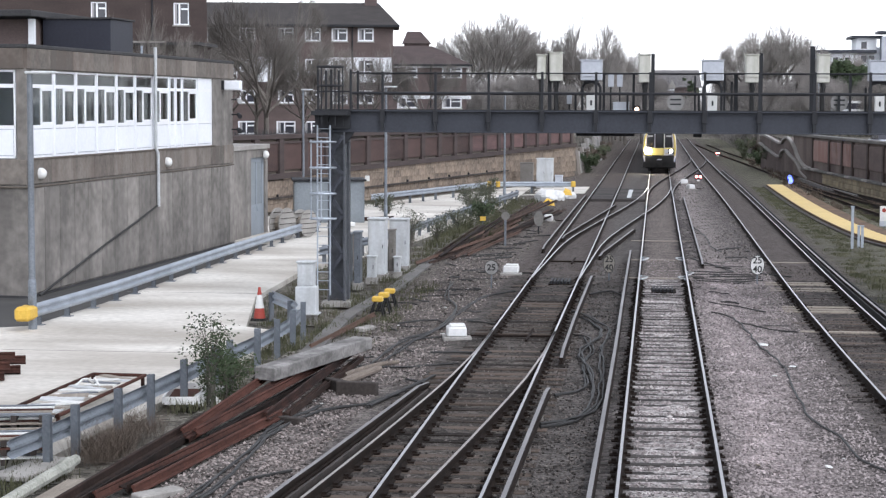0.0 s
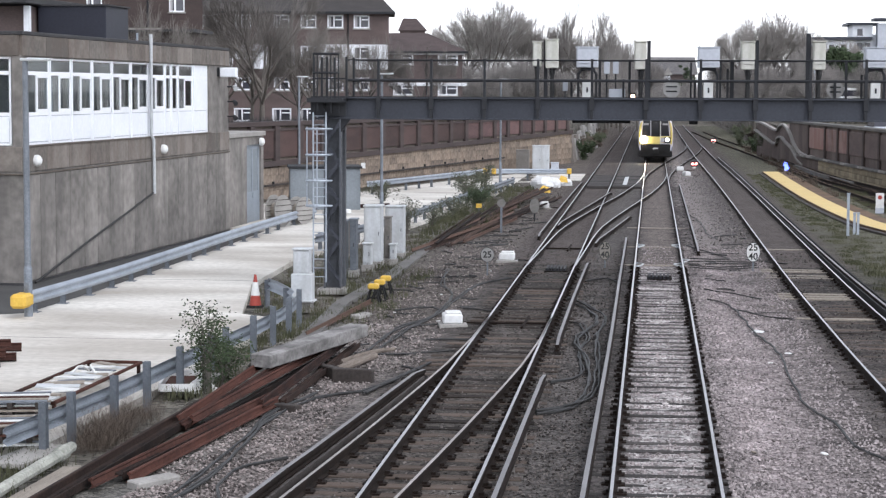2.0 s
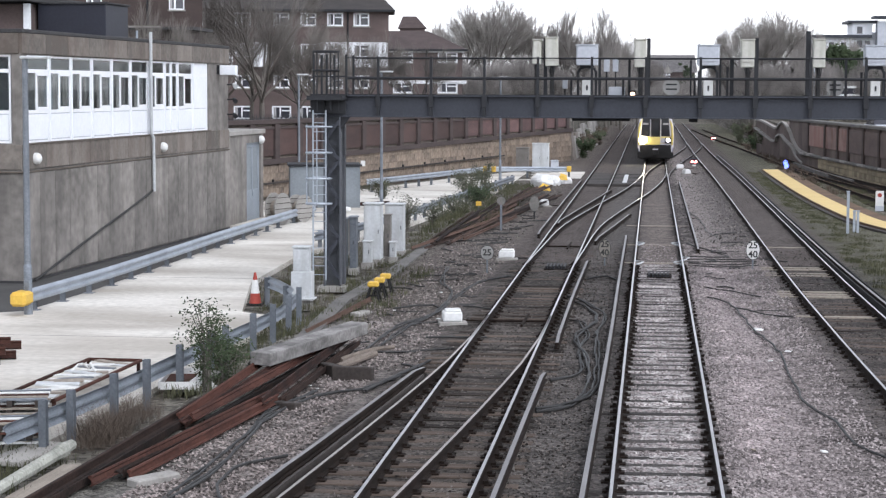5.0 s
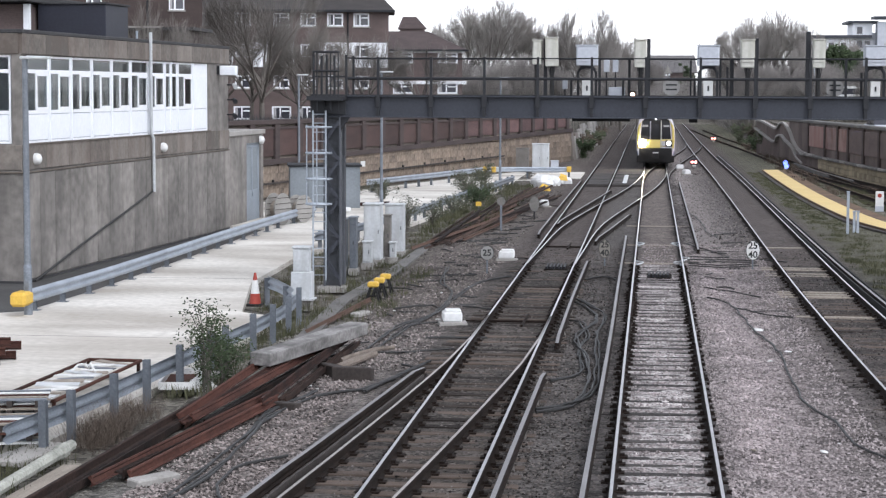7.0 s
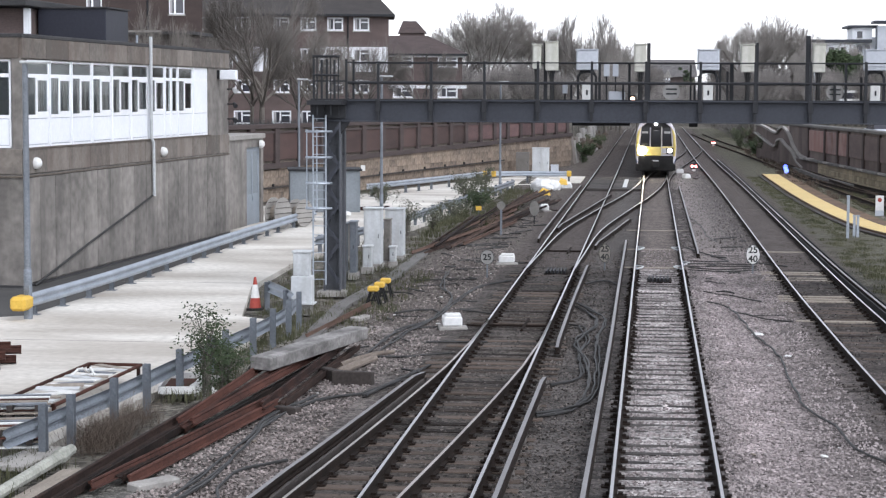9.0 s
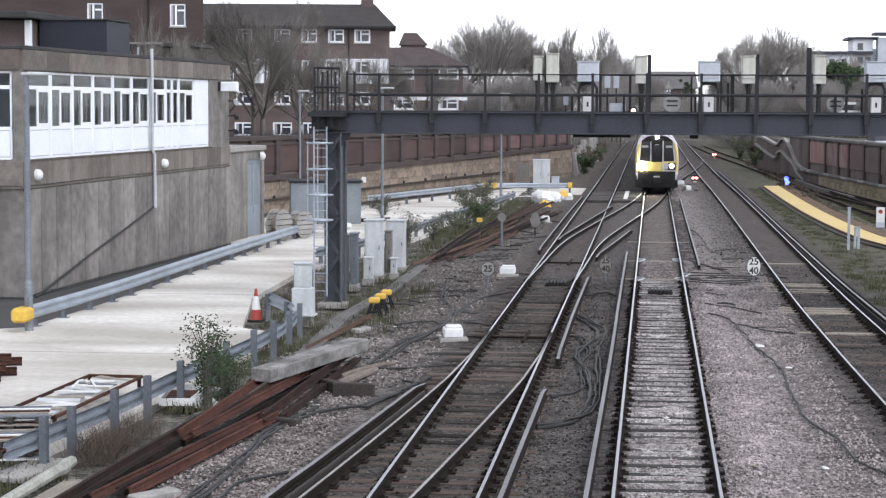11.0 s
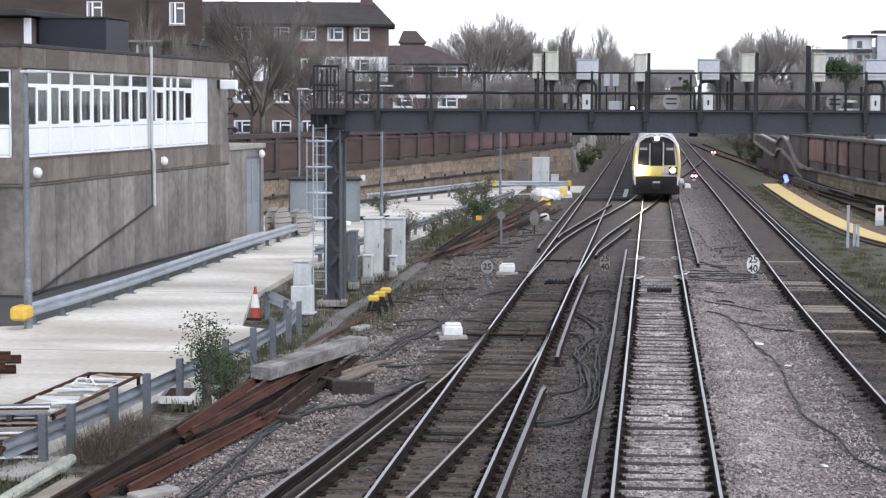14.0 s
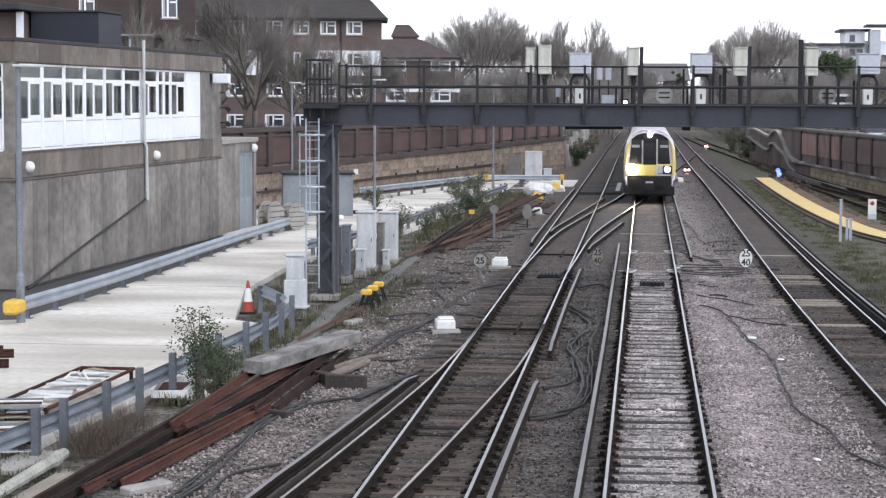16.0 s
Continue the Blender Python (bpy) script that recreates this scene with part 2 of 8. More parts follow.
M_CAB = mat("light_grey_cabinet", (0.40, 0.415, 0.425), (0.58, 0.60, 0.61), 0.6, 0, 1.4, 14, 0.06, streak=((0.28, 0.27, 0.25), (6, 6, 0.8), 0.35), vary=0.15)
M_CABD = mat("brown_grey_cabinet", (0.13, 0.12, 0.105), (0.22, 0.205, 0.19), 0.7, 0, 1.4, 14, 0.06)
M_BLUEGREY = mat("blue_grey_door_paint", (0.16, 0.185, 0.21), (0.26, 0.29, 0.32), 0.6, 0, 1.0, 12, 0.08)
M_GLASS = glassy("dark_window_glass", (0.045, 0.045, 0.055))
M_CURTAIN = mat("grey_curtain", (0.20, 0.195, 0.20), (0.42, 0.41, 0.41), 0.9, 0, 2, 10, 0.3, stretch=(6, 6, 0.4))
M_BRICK = mat("brown_brickwork", (0.07, 0.054, 0.051), (0.15, 0.112, 0.103), 0.9, 0, 0.5, 9, 0.3, stretch=(1, 1, 3))
M_BRICK_D = mat("sooty_brickwork", (0.035, 0.026, 0.024), (0.075, 0.055, 0.049), 0.9, 0, 0.5, 9, 0.3, stretch=(1, 1, 3))
M_BRICK_P = mat("brown_pier_brickwork", (0.034, 0.026, 0.025), (0.075, 0.056, 0.052), 0.9, 0, 0.5, 9, 0.3, stretch=(1, 1, 3))
M_BRICK_R = mat("red_brick_panel", (0.07, 0.043, 0.041), (0.17, 0.10, 0.094), 0.9, 0, 0.5, 9, 0.3, stretch=(1, 1, 3), vary=0.3)
M_BRICK_E = mat("rose_brick_panel", (0.11, 0.06, 0.05), (0.25, 0.14, 0.117), 0.9, 0, 0.5, 9, 0.3, stretch=(1, 1, 3), vary=0.6, streak=((0.34, 0.29, 0.27), (0.9, 0.9, 0.35), 0.45))
M_BUFF_E = mat("ochre_stone_block", (0.15, 0.125, 0.085), (0.34, 0.285, 0.19), 0.95, 0, 0.4, 6, 0.4, vary=0.3)
M_BUFF = mat("buff_stone_block", (0.085, 0.067, 0.055), (0.38, 0.30, 0.226), 0.95, 0, 0.5, 4, 0.5, vary=0.16, streak=((0.07, 0.056, 0.05), (0.6, 0.6, 0.5), 0.7))
M_BRICK_W = mat("brown_brick_panel", (0.034, 0.022, 0.020), (0.08, 0.049, 0.043), 0.9, 0, 0.5, 9, 0.3, stretch=(1, 1, 3), vary=0.35)
M_MORTAR = mat("dark_mortar", (0.075, 0.063, 0.052), (0.14, 0.118, 0.098), 0.95, 0, 2, 20)
M_WOOD = mat("weathered_timber", (0.16, 0.135, 0.11), (0.34, 0.30, 0.25), 0.9, 0, 2, 16, 0.3, stretch=(6, 0.5, 6))
M_LOG = mat("weathered_log", (0.09, 0.073, 0.06), (0.24, 0.20, 0.165), 0.9, 0, 2, 16, 0.3, stretch=(6, 0.5, 6))
M_DARKWOOD = mat("tarred_timber", (0.018, 0.015, 0.013), (0.06, 0.048, 0.042), 0.85, 0, 2, 16, 0.4)
M_BARK = mat("grey_brown_bark", (0.08, 0.071, 0.062), (0.19, 0.17, 0.15), 0.95, 0, 1, 9, 0.3)
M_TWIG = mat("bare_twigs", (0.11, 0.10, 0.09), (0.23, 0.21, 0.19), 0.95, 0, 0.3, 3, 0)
# Twig colour lightened to carry the haze of distance.
M_TWIG_HAZE = mat("haze_paled_twigs", (0.20, 0.183, 0.172), (0.36, 0.335, 0.312), 0.95, 0, 0.3, 3, 0)
M_LEAF = mat("dull_green_leaves", (0.018, 0.030, 0.014), (0.065, 0.086, 0.042), 0.75, 0, 0.8, 8, 0, spec=0.2)
M_SCRUB = mat("grey_green_scrub", (0.035, 0.04, 0.026), (0.12, 0.125, 0.085), 0.85, 0, 0.8, 8, 0, spec=0.2)
M_IVY = mat("ivy_leaves", (0.03, 0.04, 0.02), (0.09, 0.10, 0.05), 0.7, 0, 0.8, 8, 0)
M_WEED = mat("dry_weeds", (0.05, 0.038, 0.029), (0.145, 0.112, 0.086), 0.9, 0, 0.6, 8, 0)
M_GRASS = mat("rough_grass", (0.042, 0.047, 0.025), (0.125, 0.123, 0.073), 0.9, 0, 0.5, 8, 0, spec=0.2)
M_CABLE = mat("black_cable", (0.018, 0.018, 0.018), (0.04, 0.039, 0.038), 0.6, 0, 2, 20, 0)
M_ORANGE = mat("red_orange_cone_plastic", (0.24, 0.03, 0.02), (0.36, 0.055, 0.035), 0.5, 0, 2, 20, 0)
M_BLACK = mat("black_underframe", (0.006, 0.0055, 0.0055), (0.016, 0.015, 0.0145), 0.9, 0, 2, 12, 0.1)
M_SIGN = mat("white_sign_plate", (0.55, 0.55, 0.53), (0.74, 0.74, 0.72), 0.5, 0, 3, 20, 0)
M_SIGN_GREY = mat("dull_grey_sign", (0.24, 0.235, 0.225), (0.36, 0.35, 0.335), 0.6, 0, 3, 20, 0)
M_SIGN_OLD = mat("dirty_sign_back", (0.10, 0.095, 0.09), (0.22, 0.21, 0.19), 0.7, 0, 3, 20, 0)
M_LETTER = mat("black_lettering", (0.012, 0.012, 0.012), (0.02, 0.02, 0.02), 0.5, 0, 3, 20, 0)
M_BODYWHITE = mat("white_train_paint", (0.56, 0.53, 0.56), (0.70, 0.66, 0.70), 0.3, 0, 0.5, 10, 0)
M_TRAINYEL = mat("train_warning_yellow", (0.55, 0.43, 0.12), (0.66, 0.53, 0.18), 0.35, 0, 0.8, 10, 0)
M_TRAINBLUE = mat("blue_train_side", (0.04, 0.07, 0.20), (0.06, 0.10, 0.27), 0.35, 0, 0.8, 10, 0)
M_SCREEN = glassy("train_windscreen", (0.02, 0.02, 0.022), 0.05)
M_ROOFGREY = mat("train_roof_grey", (0.30, 0.29, 0.30), (0.44, 0.43, 0.44), 0.5, 0, 0.8, 10, 0)
M_LAMP_HOT = glow("headlight_glow", (1.0, 0.86, 0.55), 90.0)
M_LAMP = glow("marker_light_glow", (1.0, 0.97, 0.9), 14.0)
M_RED = glow("red_signal_glow", (1.0, 0.16, 0.13), 12.0)
M_BLUE = glow("blue_signal_glow", (0.10, 0.14, 1.0), 2.6)
M_WALK = mat("yellow_walkway_boards", (0.50, 0.36, 0.13), (0.74, 0.57, 0.24), 0.7, 0, 0.5, 12, 0.1, vary=0.08, streak=((0.36, 0.31, 0.22), (1.1, 0.35, 1), 0.5))
M_BAG = mat("white_sack", (0.55, 0.55, 0.54), (0.74, 0.74, 0.73), 0.8, 0, 2, 12, 0.3)
M_HUT = mat("blue_grey_hut_panels", (0.15, 0.17, 0.185), (0.24, 0.265, 0.285), 0.7, 0, 0.8, 10, 0.1)
M_SKYWHITE = mat("far_white_render", (0.74, 0.76, 0.79), (0.86, 0.88, 0.90), 0.7, 0, 0.2, 4, 0)


# ---- mesh building ----
class Geo:
    def __init__(self):
        self.v, self.f, self.m = [], [], []

    def add(self, verts, faces, slot=0):
        k = len(self.v)
        self.v += [tuple(p) for p in verts]
        self.f += [tuple(k + i for i in f) for f in faces]
        self.m += [slot] * len(faces)
        return self

    def box(self, x0, x1, y0, y1, z0, z1, slot=0, c=0.0, m=None):
        """A box; c cuts its edges on all sides."""
        if c <= 0:
            vs = [(x, y, z) for z in (z0, z1) for y in (y0, y1) for x in (x0, x1)]
            fs = [(0, 2, 3, 1), (4, 5, 7, 6), (0, 1, 5, 4), (2, 6, 7, 3), (0, 4, 6, 2), (1, 3, 7, 5)]
        else:
            vs, idx = [], {}
            for sx in (0, 1):
                for sy in (0, 1):
                    for sz in (0, 1):
                        x, y, z = (x0, x1)[sx], (y0, y1)[sy], (z0, z1)[sz]
                        dx, dy, dz = (c, -c)[sx], (c, -c)[sy], (c, -c)[sz]
                        for k, p in enumerate(((x, y + dy, z + dz), (x + dx, y, z + dz), (x + dx, y + dy, z))):
                            idx[sx, sy, sz, k] = len(vs)
                            vs.append(p)
            fs = []
            for s in (0, 1):
                q = [(0, 0), (1, 0), (1, 1), (0, 1)]
                for k, key in ((0, lambda a, b: (s, a, b, 0)), (1, lambda a, b: (a, s, b, 1)), (2, lambda a, b: (a, b, s, 2))):
                    f = [idx[key(a, b)] for a, b in q]
                    fs.append(f if (s == 1) != (k == 1) else f[::-1])
            for a in (0, 1):
                for b in (0, 1):
                    fs.append([idx[a, b, 0, 0], idx[a, b, 1, 0], idx[a, b, 1, 1], idx[a, b, 0, 1]])
                    fs.append([idx[a, 0, b, 0], idx[a, 1, b, 0], idx[a, 1, b, 2], idx[a, 0, b, 2]])
                    fs.append([idx[0, a, b, 1], idx[1, a, b, 1], idx[1, a, b, 2], idx[0, a, b, 2]])
                    for d in (0, 1):
                        fs.append([idx[a, b, d, k] for k in range(3)])
        if m is not None:
            vs = [m @ Vector(p) for p in vs]
        return self.add(vs, fs, slot)

    def tube(self, path, radii, n=8, slot=0, cap=True):
        pts = [Vector(p) for p in path]
        if not hasattr(radii, "__len__"):
            radii = [radii] * len(pts)
        vs, fs = [], []
        side = None
        for i, p in enumerate(pts):
            d = (pts[min(i + 1, len(pts) - 1)] - pts[max(i - 1, 0)]).normalized()
            if side is None:
                side = d.orthogonal().normalized()
            side = (side - d * side.dot(d)).normalized()
            up = d.cross(side)
            for k in range(n):
                a = 2 * math.pi * k / n
                vs.append(p + (side * math.cos(a) + up * math.sin(a)) * radii[i])
        for i in range(len(pts) - 1):
            for k in range(n):
                fs.append((i * n + k, i * n + (k + 1) % n, (i + 1) * n + (k + 1) % n, (i + 1) * n + k))
        if cap:
            fs.append(tuple(range(n))[::-1])
            fs.append(tuple((len(pts) - 1) * n + k for k in range(n)))
        return self.add(vs, fs, slot)

    def sweep(self, path, profile, slots=None, lift=0.0):
        """Runs a closed profile of (across, up) along a path in plan."""
        pts = [Vector((*p, 0)) if len(p) == 2 else Vector(p) for p in path]
        n, vs, fs, ms = len(profile), [], [], []
        for i, p in enumerate(pts):
            d = pts[min(i + 1, len(pts) - 1)] - pts[max(i - 1, 0)]
            d.z = 0
            d.normalize()
            across = Vector((d.y, -d.x, 0))
            for u, w in profile:
                vs.append(p + across * u + Vector((0, 0, w + lift)))
        for i in range(len(pts) - 1):
            for k in range(n):
                fs.append((i * n + k, i * n + (k + 1) % n, (i + 1) * n + (k + 1) % n, (i + 1) * n + k))
                ms.append(slots[k] if slots else 0)
        fs.append(tuple(range(n))[::-1])
        fs.append(tuple((len(pts) - 1) * n + k for k in range(n)))
        ms += [0, 0]
        k0 = len(self.v)
        self.v += [tuple(p) for p in vs]
        self.f += [tuple(k0 + i for i in f) for f in fs]
        self.m += ms
        return self

    def prism(self, outline, z0, z1, slot=0, m=None):
        n = len(outline)
        vs = [Vector((x, y, z0)) for x, y in outline] + [Vector((x, y, z1)) for x, y in outline]
        if m is not None:
            vs = [m @ p for p in vs]
        fs = [tuple(range(n))[::-1], tuple(range(n, 2 * n))] + [(i, (i + 1) % n, n + (i + 1) % n, n + i) for i in range(n)]
        return self.add(vs, fs, slot)

    def wall(self, u0, u1, z0, z1, holes, v0, v1, m=None):
        """A thick wall from u0 to u1 with holes (u0, u1, z0, z1) right through it."""
        us = sorted({u0, u1, *(h[0] for h in holes), *(h[1] for h in holes)})
        zs = sorted({z0, z1, *(h[2] for h in holes), *(h[3] for h in holes)})
        for za, zb in zip(zs, zs[1:]):
            run = None
            for ua, ub in zip(us, us[1:]):
                mid = ((ua + ub) / 2, (za + zb) / 2)
                hole = any(h[0] < mid[0] < h[1] and h[2] < mid[1] < h[3] for h in holes)
                if not hole:
                    run = (run[0] if run else ua, ub)
                if run and (hole or ub == us[-1]):
                    self.box(run[0], run[1], v0, v1, za, zb, m=m)
                    run = None
        return self

    def mesh(self, name, mats, smooth=False):
        me = bpy.data.meshes.new(name)
        me.from_pydata(self.v, [], self.f)
        for x in mats if isinstance(mats, (list, tuple)) else [mats]:
            me.materials.append(x)
        if any(self.m):
            me.polygons.foreach_set("material_index", self.m)
        bm = bmesh.new()
        bm.from_mesh(me)
        bmesh.ops.recalc_face_normals(bm, faces=bm.faces)
        bm.to_mesh(me)
        bm.free()
        if smooth:
            me.polygons.foreach_set("use_smooth", [True] * len(me.polygons))
            me.set_sharp_from_angle(angle=radians(38))
        return me


def part(name, geo, mats, parent, label="", smooth=False, at=None):
    ob = new(name, geo.mesh(name, mats, smooth) if isinstance(geo, Geo) else geo)
    ob.parent = parent
    if at is not None:
        ob.matrix_basis = at
    return tagged(ob, label)


def thing(name, label, category, at=(0, 0, 0), rz=0, group="", kind=""):
    ob = new(name)
    ob.empty_display_size = 0.2
    ob.matrix_basis = pose(*at, 0, 0, rz)
    return tagged(ob, label, category, group, kind)


def solid(name, geo, mats, label, category, group="", kind="", smooth=False, at=None):
    ob = new(name, geo.mesh(name, mats, smooth))
    if at is not None:
        ob.matrix_basis = at
    return tagged(ob, label, category, group, kind)


def smooth_line(points, step):
    """A soft curve through plan points, with a point about every step metres."""
    p = [Vector(q) for q in points]
    p = [p[0] * 2 - p[1]] + p + [p[-1] * 2 - p[-2]]
    out = []
    for i in range(1, len(p) - 2):
        n = max(1, round((p[i + 1] - p[i]).length / step))
        for k in range(n):
            t = k / n
            out.append(0.5 * (2 * p[i] + (p[i + 1] - p[i - 1]) * t + (2 * p[i - 1] - 5 * p[i] + 4 * p[i + 1] - p[i + 2]) * t * t
                              + (3 * p[i] - p[i - 1] - 3 * p[i + 1] + p[i + 2]) * t ** 3))
    return out + [p[-2]]


def offset(line, d):
    out = []
    for i, p in enumerate(line):
        t = (line[min(i + 1, len(line) - 1)] - line[max(i - 1, 0)]).normalized()
        out.append(p + Vector((t.y, -t.x, *([0] * (len(p) - 2)))) * d)
    return out


def letters(text, size, material, parent, at, name="lettering"):
    cu = bpy.data.curves.new(name, "FONT")
    cu.body, cu.size, cu.align_x, cu.align_y, cu.extrude, cu.offset = text, size, "CENTER", "CENTER", 0.002, 0.006
    tmp = bpy.data.objects.new(name, cu)
    me = bpy.data.meshes.new_from_object(tmp)
    me.name = name
    me.materials.clear()
    me.materials.append(material)
    bpy.data.objects.remove(tmp)
    return part(name, me, None, parent, at=at)

# ---- ground ----
def height(x, y):
    """Ballast level: heaped over the sleeper ends, dipping between the tracks, with a little unevenness."""
    def over(a, b, edge):
        return min(max((x - a + edge) / edge, 0), 1) * min(max((b + edge - x) / edge, 0), 1)
    far = min(max((y - 58) / 10, 0), 1)
    rise = max(0.035 * over(-0.5, 1.0, 0.1), 0.06 * over(1.05, 1.55, 0.9) if x > 1.0 else 0.0, 0.045 * over(-1.1, -0.55, 0.3) if x < -0.5 else 0.0,
               (0.025 + 0.02 * min(max((y - 44) / 14, 0), 1)) * over(-4.6, -1.6, 0.3), 0.05 * over(3.5, 4.2, 0.8) if x < 4.25 else 0.04 * over(4.2, 6.0, 0.4))
    rise += (0.058 - rise) * far if rise < 0.058 else 0.0
    calm = 0.35 if -0.5 < x < 1.0 else 1.0
    return -0.045 + rise + calm * 0.035 * noise.noise((x * 0.5, y * 0.5, 0)) + 0.018 * noise.noise((x * 2.3, y * 2.3, 5))


def ground():
    g = Geo()
    xs, ys = (-3000, -60, -12, 12, 60, 3000), (-60, 18, 150, 400, 4500)
    vs = [(x, y, -0.16) for y in ys for x in xs]
    n = len(xs)
    fs = [(j * n + i, j * n + i + 1, (j + 1) * n + i + 1, (j + 1) * n + i) for j in range(len(ys) - 1) for i in range(n - 1)]
    g.add(vs, fs)
    solid("ground", g, M_GROUND, "dark cinder and dirt ground around the railway", "ground", kind="structure")


def ballast():
    def sheet(x0, x1, y0, y1, step, drop=0.0):
        nx, ny = round((x1 - x0) / step), round((y1 - y0) / step)
        vs = [(x0 + (x1 - x0) * i / nx, y0 + (y1 - y0) * j / ny, 0) for j in range(ny + 1) for i in range(nx + 1)]
        vs = [(x, y, height(x, y) + drop) for x, y, _ in vs]
        w = nx + 1
        return vs, [(j * w + i, j * w + i + 1, (j + 1) * w + i + 1, (j + 1) * w + i) for j in range(ny) for i in range(nx)]
    me = Geo()
    me.add(*sheet(-8.3, 10.5, -24, 14, 1.0))
    me.add(*sheet(-8.3, 10.5, 14, 46, 0.2))
    me.add(*sheet(-4.7, 10.5, 46, 62, 0.2))
    side = Geo().add(*sheet(-8.3, -4.7, 46, 70, 0.2))
    solid("shoulder_ballast", side, M_BALLAST_FAR, "dirty grey ballast on the track shoulder", "ballast", kind="structure", smooth=True)
    far = Geo().add(*sheet(-8.3, 10.5, 70, 320, 0.5, -0.005))
    far.add(*sheet(-4.7, 10.5, 62, 70, 0.25))
    solid("far_ballast_bed", far, M_BALLAST_FAR, "dirty grey track ballast further along the line", "ballast", kind="structure", smooth=True)
    ob = solid("ballast_bed", me, M_BALLAST, "grey and pinkish track ballast, oily between the rails", "ballast", kind="structure", smooth=True)
    return ob


M_LUMP = mat("dirty_lumps", (0.035, 0.031, 0.028), (0.26, 0.235, 0.22), 0.95, scale=2.5, fine=18, bump=0, spec=0.15, island=0.5)


def stones(name, label, material, spots, low, high):
    """Loose ballast stones, each a crooked eight-sided lump."""
    rng = np.random.default_rng(len(spots))
    base = np.array([(1, 0, 0), (-1, 0, 0), (0, 1, 0), (0, -1, 0), (0, 0, 1), (0, 0, -0.6)], float)
    tri = np.array([(0, 2, 4), (2, 1, 4), (1, 3, 4), (3, 0, 4), (2, 0, 5), (1, 2, 5), (3, 1, 5), (0, 3, 5)])
    n = len(spots)
    size = rng.uniform(low, high, (n, 1, 1))
    v = base[None] * size * rng.uniform(0.55, 1.25, (n, 6, 1))
    v += rng.normal(0, 0.25, (n, 6, 3)) * size
    a = rng.uniform(0, 6.28, n)
    c, s = np.cos(a)[:, None], np.sin(a)[:, None]
    v = np.stack([v[..., 0] * c - v[..., 1] * s, v[..., 0] * s + v[..., 1] * c, v[..., 2] * 0.8], -1)
    v += np.array(spots)[:, None, :]
    f = (tri[None] + (np.arange(n) * 6)[:, None, None]).reshape(-1, 3)
    me = bpy.data.meshes.new(name)
    me.from_pydata(v.reshape(-1, 3).tolist(), [], f.tolist())
    me.materials.append(material)
    return tagged(new(name, me), label, "stones", kind="stuff")


def scatter_stones():
    rub, rr = [], random.Random(77)
    for _ in range(2600):
        x, y = rr.uniform(-8.2, -4.9), 38 + 75 * rr.random() ** 1.3
        rub.append((x, y, height(x, y) + rr.uniform(0, 0.04)))
    stones("rubble", "mixed dark and pale rubble on the track shoulder", M_RUBBLE, rub, 0.02, 0.06)
    lumps = []
    for _ in range(4200):
        y = 68 + 95 * rr.random() ** 1.5
        x = rr.uniform(1.1, 3.9)
        lumps.append((x, y, height(x, y) + rr.uniform(-0.02, 0.02)))
    stones("far_stones", "scattered dirty ballast lumps further along the line", M_LUMP, lumps, 0.02, 0.05)
    pale, dark = [], []
    rnd = random.Random(4)
    while len(pale) < 42000:
        y = 22 + 48 * rnd.random() ** 1.7
        band = rnd.random()
        x = rnd.uniform(-0.33, 0.85) if band < 0.2 else 1.15 + 2.55 * rnd.random() ** 1.35 if band < 0.68 else rnd.uniform(-7.2, -5.35) if y < 38 else rnd.uniform(-7.2, -4.75)
        if band < 0.2 and ((y - 7.90) % 0.66) < 0.3 and rnd.random() < 0.96:
            continue
        if x < -4 and y > 44 and rnd.random() < 0.6:
            continue
        pale.append((x, y, height(x, y) + (rnd.uniform(0, 0.03) if band > 0.2 else rnd.uniform(0.0, 0.02))))
    while len(dark) < 14000:
        y = 22 + 46 * rnd.random() ** 1.6
        x = rnd.choice((rnd.uniform(-4.4, -0.6), rnd.uniform(-2.2, -0.9), rnd.uniform(3.6, 6.0)))
        dark.append((x, y, height(x, y) + rnd.uniform(0, 0.02)))
    stones("ballast_stones", "loose pale pinkish-grey ballast stones", M_STONE, [p for p in pale if p[0] > -4], 0.014, 0.036)
    stones("shoulder_stones", "loose dirty ballast stones on the shoulder", M_STONE_L, [p for p in pale if p[0] < -4], 0.014, 0.038)
    stones("dark_stones", "loose oily dark ballast stones", M_STONE_DARK, dark, 0.014, 0.034)


# ---- tracks ----
RAIL = [(-0.07, 0.0), (0.07, 0.0), (0.07, 0.015), (0.012, 0.035), (0.012, 0.115), (0.034, 0.13), (0.034, 0.158), (0.024, 0.17),
        (-0.024, 0.17), (-0.034, 0.158), (-0.034, 0.13), (-0.012, 0.115), (-0.012, 0.035), (-0.07, 0.015)]
RAIL_SLOTS = [0, 0, 0, 0, 0, 0, 0, 1, 0, 0, 0, 0, 0, 0]
COND = [(-0.06, 0.0), (0.06, 0.0), (0.06, 0.02), (0.015, 0.035), (0.015, 0.075), (0.045, 0.09), (0.045, 0.14), (0.035, 0.15),
        (-0.035, 0.15), (-0.045, 0.14), (-0.045, 0.09), (-0.015, 0.075), (-0.015, 0.035), (-0.06, 0.02)]
COND_SLOTS = [0, 0, 0, 0, 0, 0, 0, 1, 0, 0, 0, 0, 0, 0]
SLEEPER_LEN = 2.55


def sleeper_mesh(name, material, length=SLEEPER_LEN, half=0.125):
    g = Geo().box(-length / 2, length / 2, -half, half, -0.12, 0.0, c=0.012)
    return g.mesh(name, material)


